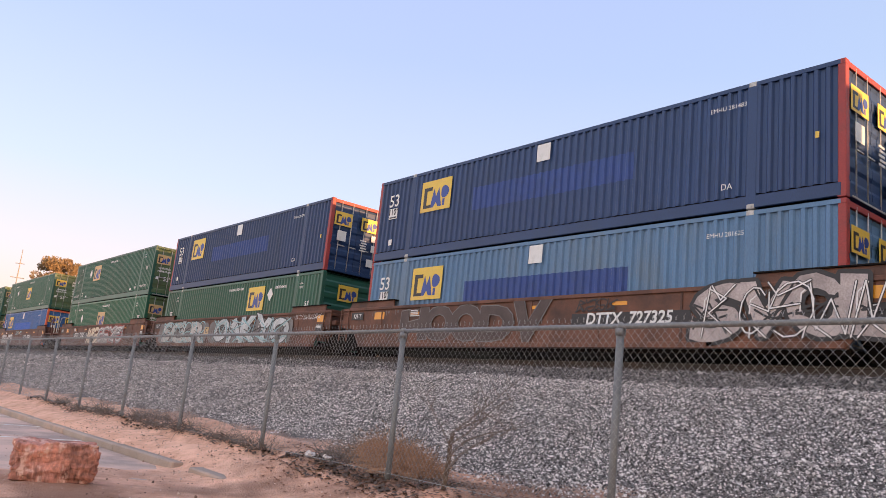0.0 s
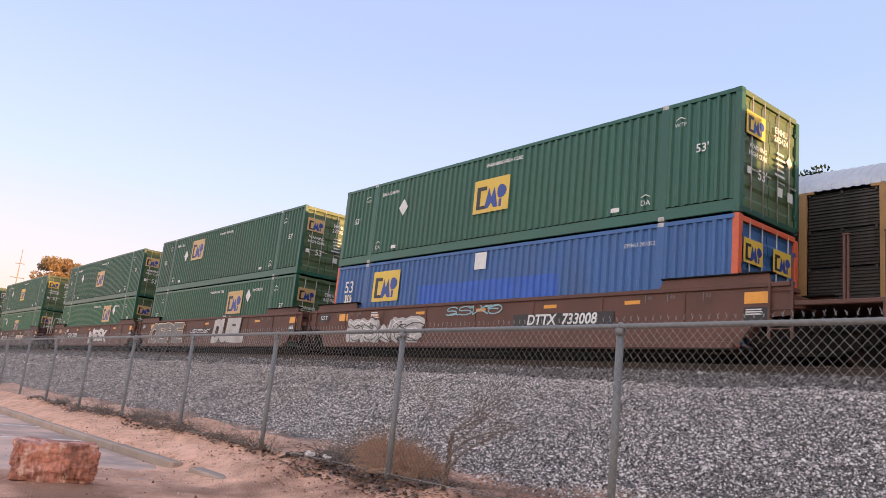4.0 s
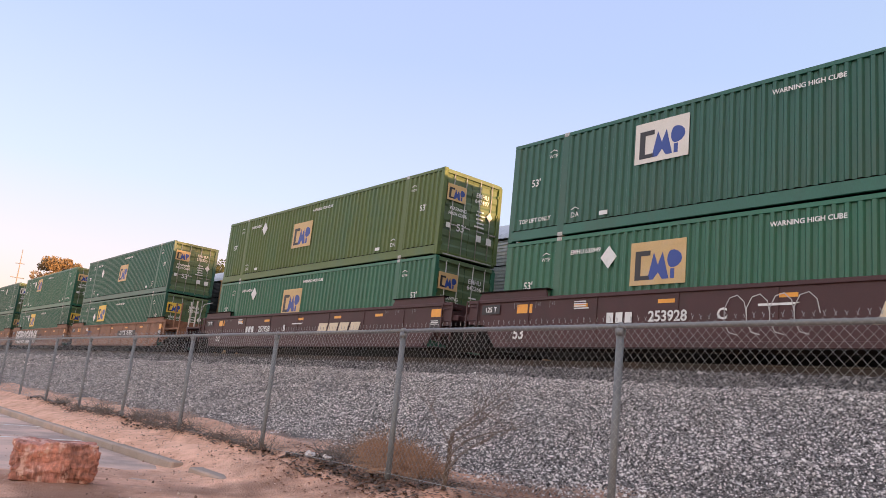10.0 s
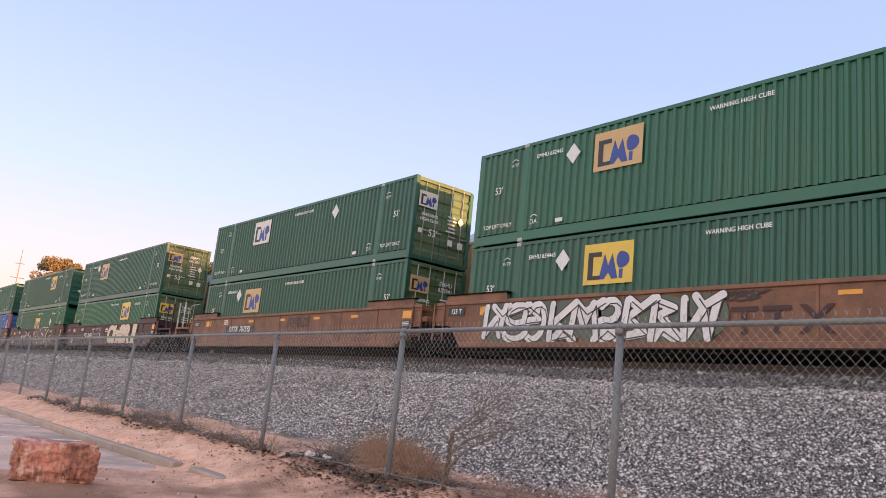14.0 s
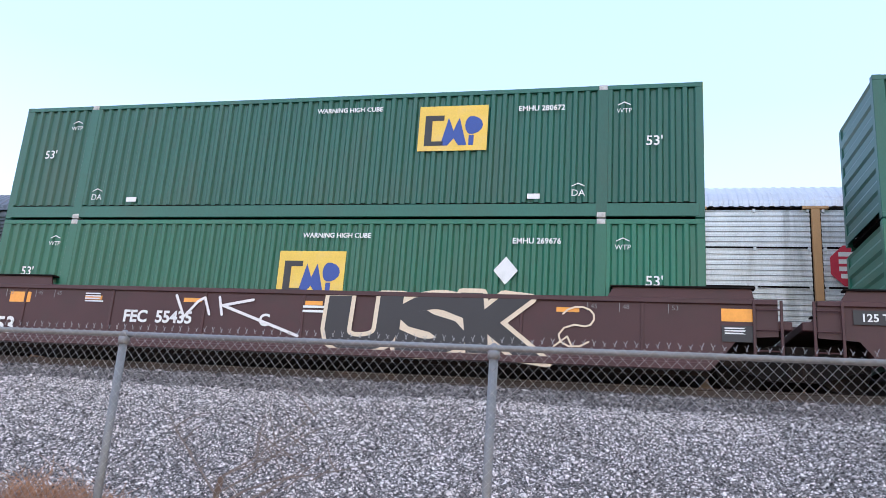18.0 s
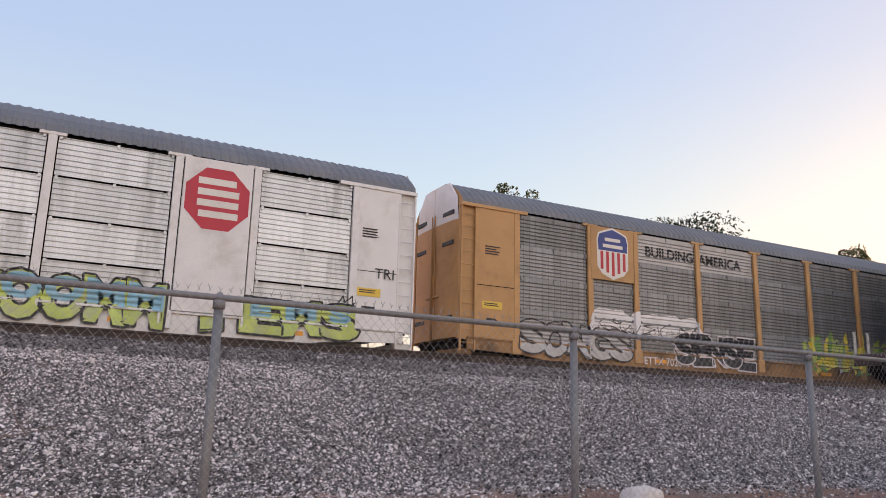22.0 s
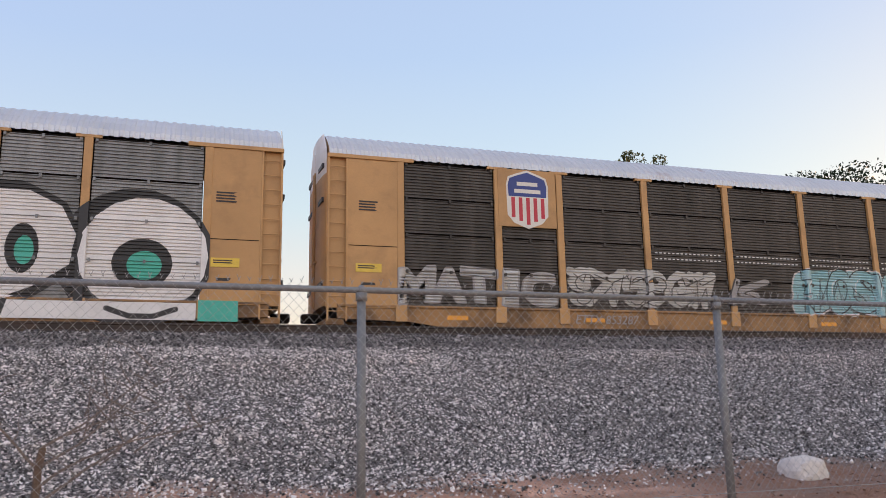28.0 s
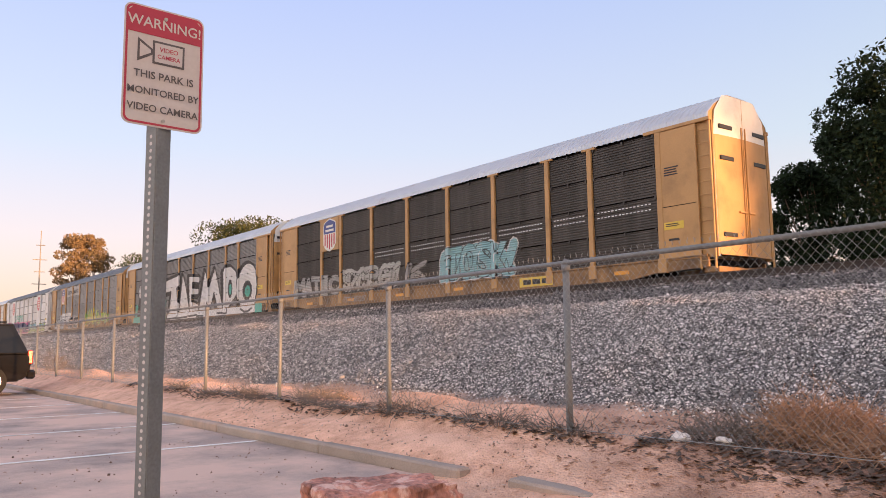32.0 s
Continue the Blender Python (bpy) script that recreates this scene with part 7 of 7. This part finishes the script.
def tree(x, y, h, w, mat, label, seed, leaves=5000, trunk=.45, leaf=.28, clumps=26, low=.35, airy=.0):
    """A tapered trunk, forked limbs and a crown of many small leaves in clumps with gaps."""
    rng = random.Random(seed)
    zb = ground_z(x, y) - .1
    t = thing("tree", label, "tree", loc=(x, y, zb))
    g = Geo()
    top = Vector((rng.uniform(-.3, .3), rng.uniform(-.3, .3), h * .6))
    g.tube((0, 0, 0), top * .5, trunk, 10, trunk * .7).tube(top * .5, top, trunk * .7, 9, trunk * .35)
    centres = []
    for k in range(clumps):
        a, q = rng.uniform(0, 6.28), math.sqrt(rng.random())
        f = rng.uniform(low, 1.0)
        wide = w * (1 - .55 * ((f - .6) / .45) ** 2 if f > .6 else .55 + .75 * (f - low))
        c = Vector((math.cos(a) * q * wide, math.sin(a) * q * wide, h * f - .04 * h))
        centres.append((c, w * rng.uniform(.18, .34) * (1 - .3 * airy)))
    part("trunk", g, M["bark"], t)
    g = Geo()
    for c, r in centres[::2]:
        s = top * rng.uniform(.5, .95)
        m = s.lerp(c, .5) + Vector((0, 0, -.05 * h))
        g.tube(s, m, trunk * .22, 5, trunk * .14).tube(m, c, trunk * .14, 5, trunk * .05)
    part("branchwork", g, M["bark"], t)
    V = np.empty((leaves * 4, 3))
    rs = np.random.RandomState(seed)
    ids = rs.randint(0, len(centres), leaves)
    C = np.array([list(c) for c, r in centres])[ids]
    R = np.array([r for c, r in centres])[ids]
    d = rs.normal(size=(leaves, 3))
    d /= np.linalg.norm(d, axis=1)[:, None]
    P = C + d * (R * rs.uniform(.35, 1.0, leaves) ** (.5))[:, None] * np.array([1, 1, .8])
    a = rs.normal(size=(leaves, 3))
    a /= np.linalg.norm(a, axis=1)[:, None]
    b = np.cross(a, rs.normal(size=(leaves, 3)))
    b /= np.linalg.norm(b, axis=1)[:, None]
    s = leaf * rs.uniform(.5, 1.3, leaves)[:, None]
    V[0::4], V[1::4], V[2::4], V[3::4] = P - a * s, P + b * s * .45, P + a * s, P - b * s * .45
    F = np.arange(leaves * 4).reshape(-1, 4)
    me = bpy.data.meshes.new("crown")
    me.from_pydata(V.tolist(), [], F.tolist())
    me.materials.append(mat)
    cr = attach("crown", me, t)
    return t


tree(-147, 28.5, 20.5, 4.7, M["leaf_brown"], "tall brownish eucalyptus with an airy crown", 1, 24000, .4, .24, 120, .12, .1)
tree(-125, 36, 14.6, 8, M["leaf_olive"], "distant olive-green tree beyond the tracks", 2, 24000, .5, .22, 60)
tree(-113, 45, 20, 9, M["leaf_olive"], "broad olive-green tree beyond the tracks", 3, 26000, .6, .24, 60)
tree(-15.8, 40, 16.6, 4.2, M["leaf_olive"], "large olive-green tree beyond the tracks", 4, 60000, .6, .12, 110, .05)
tree(-17.4, 38.5, 16.0, 4.4, M["leaf_dark"], "dark green tree beyond the tracks", 5, 80000, .4, .14, 190, .03)
tree(-23.6, 40.5, 10.8, 3.1, M["leaf_dark"], "dark green tree beyond the tracks", 6, 30000, .4, .17, 110, .03)
tree(31.2, 45, 20.0, 2.8, M["leaf_olive"], "slim conifer beyond the tracks", 7, 12000, .12, .14, 110, .3)
tree(44.0, 42, 16.8, 8.0, M["leaf_dark"], "round dark green tree beyond the tracks", 8, 90000, .6, .14, 170, .5)
tree(43.5, 46, 19.0, 3.4, M["leaf_olive"], "olive-green tree beyond the tracks", 9, 14000, .2, .17, 110, .3)
tree(65.5, 39, 18.0, 2.8, M["leaf_olive"], "slim conifer beyond the tracks", 10, 12000, .12, .16, 110, .3)
tree(72, 42, 16.4, 2.6, M["leaf_olive"], "slim olive-green tree beyond the tracks", 12, 12000, .12, .16, 110, .3)
tree(11.45, 1.0, 1.85, .75, M["leaf_dark"], "dense dark shrub behind the fence", 66, 3500, .05, .05, 40, .02)
# unseen trees far down the line beyond the tracks, added to shade the lot
for k in range(4):
    tree(100 + 1.5 * (k % 2), 20.8 + 2.2 * k, 12.5 + .6 * math.sin(k * 2.3), 2.2, M["leaf_dark"], "unseen dense dark green tree added to block the low sun", 40 + k, 7500, .4, .42, 60, .04)
M["mast_steel"] = material("grey_mast_steel", (.25, .23, .22), .6, .3, .1, 3, grain=30, bump=0)
mast = thing("mast", "thin grey radio mast with short cross arms", "mast", loc=(-178, 27.5, 0))
part("pole", Geo().tube((0, 0, 0), (0, 0, 25), .22, 6, .08), M["mast_steel"], mast)
for z, w in ((14, 1.3), (16.5, 1.0), (19, 1.3), (22, .8)):
    part("cross_arm", Geo().tube((-.2, -w, z), (.2, w, z), .09, 5), M["mast_steel"], mast)

# ---------------------------------------------------------------- loose stones
def stone_material(name, ramp_cols, rough=.85):
    m = bpy.data.materials.new(name)
    m.use_nodes = True
    N, L = m.node_tree.nodes, m.node_tree.links
    b = N["Principled BSDF"]
    b.inputs["Roughness"].default_value = rough
    g = N.new("ShaderNodeNewGeometry")
    r = N.new("ShaderNodeValToRGB")
    r.color_ramp.elements[0].position, r.color_ramp.elements[0].color = 0, (*ramp_cols[0][1], 1)
    r.color_ramp.elements[1].position, r.color_ramp.elements[1].color = 1, (*ramp_cols[-1][1], 1)
    for p, c in ramp_cols[1:-1]:
        e = r.color_ramp.elements.new(p)
        e.color = (*c, 1)
    L.new(g.outputs["Random Per Island"], r.inputs[0])
    t = N.new("ShaderNodeTexCoord")
    n = N.new("ShaderNodeTexNoise")
    n.inputs["Scale"].default_value, n.inputs["Detail"].default_value = 45, 3
    L.new(t.outputs["Object"], n.inputs[0])
    mr = N.new("ShaderNodeMapRange")
    mr.inputs[3].default_value, mr.inputs[4].default_value = .65, 1.35
    L.new(n.outputs[0], mr.inputs[0])
    mx = N.new("ShaderNodeMix")
    mx.data_type, mx.blend_type = "RGBA", "MULTIPLY"
    mx.inputs["Factor"].default_value = 1
    L.new(r.outputs[0], mx.inputs["A"])
    L.new(mr.outputs[0], mx.inputs["B"])
    L.new(mx.outputs["Result"], b.inputs["Base Color"])
    return m


M["gravel"] = stone_material("crushed_grey_rock", [(0, (.014, .012, .012)), (.26, (.075, .067, .064)), (.50, (.30, .268, .252)), (.76, (.72, .655, .62)), (1, (.97, .92, .89))])
M["gravel_dark"] = stone_material("darker_crushed_rock", [(0, (.012, .011, .011)), (.28, (.060, .056, .053)), (.56, (.22, .20, .19)), (.81, (.57, .525, .50)), (1, (.92, .87, .84))])
M["gravel_dusty"] = stone_material("dust_covered_grey_rock", [(0, (.08, .07, .066)), (.25, (.22, .195, .18)), (.55, (.37, .325, .30)), (.85, (.56, .50, .47)), (1, (.80, .74, .70))])
M["ballast"] = stone_material("dark_ballast", [(0, (.022, .02, .021)), (.45, (.065, .06, .059)), (.8, (.19, .175, .168)), (1, (.52, .48, .46))])
M["chips"] = stone_material("earth_clods", [(0, (.10, .055, .037)), (.5, (.33, .19, .13)), (1, (.64, .46, .37))])


def stones(name, n, x0, x1, y0, y1, size, mat, seed, prob=None):
    """Angular stones, each a jittered eight-sided form, lying on the ground."""
    rs = np.random.RandomState(seed)
    x, y = rs.uniform(x0, x1, n), rs.uniform(y0, y1, n)
    if prob:
        keep = rs.uniform(size=n) < np.array([prob(a, b) for a, b in zip(x, y)])
        x, y = x[keep], y[keep]
        n = len(x)
    z = np.array([max(earth_z(a, b), -.355 if a < -5 and b < -1.1 else -9) for a, b in zip(x, y)])
    base = np.array([[1, 0, 0], [0, 1, 0], [-1, 0, 0], [0, -1, 0], [0, 0, 1], [0, 0, -1]], float)
    s = size * np.exp(rs.normal(0, .30, n))
    pts = base[None] * rs.uniform(.55, 1.25, (n, 6, 1)) + rs.uniform(-.28, .28, (n, 6, 3))
    pts *= rs.uniform(.65, 1.2, (n, 1, 3))
    # turn each about a random axis
    q = rs.normal(size=(n, 4))
    q /= np.linalg.norm(q, axis=1)[:, None]
    w, a, b, c = q.T
    Rm = np.stack([np.stack([1 - 2 * (b * b + c * c), 2 * (a * b - c * w), 2 * (a * c + b * w)], 1),
                   np.stack([2 * (a * b + c * w), 1 - 2 * (a * a + c * c), 2 * (b * c - a * w)], 1),
                   np.stack([2 * (a * c - b * w), 2 * (b * c + a * w), 1 - 2 * (a * a + b * b)], 1)], 1)
    pts = np.einsum("nij,nkj->nki", Rm, pts) * s[:, None, None]
    pts += np.stack([x, y, z + s * .12], 1)[:, None]
    tri = np.array([[0, 1, 4], [1, 2, 4], [2, 3, 4], [3, 0, 4], [1, 0, 5], [2, 1, 5], [3, 2, 5], [0, 3, 5]])
    F = (tri[None] + 6 * np.arange(n)[:, None, None]).reshape(-1, 3)
    me = bpy.data.meshes.new(name)
    me.vertices.add(n * 6)
    me.vertices.foreach_set("co", pts.reshape(-1))
    me.loops.add(len(F) * 3)
    me.loops.foreach_set("vertex_index", F.reshape(-1).astype(np.int32))
    me.polygons.add(len(F))
    me.polygons.foreach_set("loop_start", np.arange(0, len(F) * 3, 3, dtype=np.int32))
    me.update(calc_edges=True)
    me.materials.append(mat)
    return me


def edge(x, y):
    """Thin out into the earth at the foot of the bank."""
    f = 1.2 + .5 * min(1, max(0, (-x - 4.5) / 3)) + .5 * noise.noise(Vector((x * .5, 0, 7)))
    return min(1, max(.02, (y - f + .35) / .7))


gl = "loose crushed grey rock covering the railway bank"
tagged(attach("gravel", stones("gravel", 118000, -12, 3, .5, 8.1, .0150, M["gravel"], 1, edge)), gl, "gravel", kind="stuff")
tagged(attach("gravel", stones("gravel", 56000, -40, -12, .5, 8.1, .0265, M["gravel_dusty"], 2, edge)), gl, "gravel", kind="stuff")
tagged(attach("gravel", stones("gravel", 26000, 14, 36, .5, 8.1, .028, M["gravel_dark"], 3, edge)), gl, "gravel", kind="stuff")
tagged(attach("gravel", stones("gravel", 72000, 3, 14, .5, 8.1, .0160, M["gravel_dark"], 15, edge)), gl, "gravel", kind="stuff")
tagged(attach("ballast", stones("ballast", 27000, -22, 22, 7.9, 9.9, .026, M["ballast"], 4)), "dark ballast stones beside the rails", "ballast", kind="stuff")
tagged(attach("ballast", stones("ballast", 11000, -56, -22, 7.9, 9.9, .038, M["ballast"], 5)), "dark ballast stones beside the rails", "ballast", kind="stuff")
tagged(attach("ballast", stones("ballast", 7000, 22, 46, 7.9, 9.9, .04, M["ballast"], 6)), "dark ballast stones beside the rails", "ballast", kind="stuff")
tagged(attach("ballast", stones("ballast", 24000, -26, 30, 9.9, 14.8, .034, M["ballast"], 8)), "dark ballast stones between the rails", "ballast", kind="stuff")
tagged(attach("earth_clods", stones("earth_clods", 14000, -14, 8, -4.8, 1.5, .011, M["chips"], 7, lambda x, y: (1 if y > -1 else (.55 if x > -7 else .22)) * min(1, max(.1, .5 + 1.6 * noise.noise(Vector((x * .8, y * .9, 31))))))), "small clods and pebbles on bare earth", "pebbles", kind="stuff")


tagged(attach("gravel", stones("gravel", 16000, -85, -40, .5, 8.1, .055, M["gravel_dusty"], 12, edge)), gl, "gravel", kind="stuff")

# ---------------------------------------------------------------- motions
# how far the near train has run
RUN1 = ((0, -2.08), (1, 12.36), (2, 27.22), (5, 72.29), (6, 86.85), (7, 101.87), (8, 116.96), (9, 132.22), (10, 147.72), (11, 162.7), (12, 178.15), (13, 193.10),
        (14, 208.38), (15.5, 231.7), (17, 255.05), (18, 269.45), (19, 284.69), (20, 299.92), (21, 315.28), (22, 330.6), (24, 361.2), (28, 422.4), (32, 483.6))
RUN2 = ((0, 2.88), (10, -107.52), (20, -217.92), (22, -240.0), (23, -251.16), (24, -262.40), (25, -273.12), (26, -284.17), (29, -317.39), (32, -350.43))


def motions():
    for ob, p in NEAR:
        walk(ob, [(t, pose(p.x + s, p.y, p.z)) for t, s in RUN1])
    for ob, p in FAR:
        walk(ob, [(t, pose(p.x + s, p.y, p.z)) for t, s in RUN2])


motions()
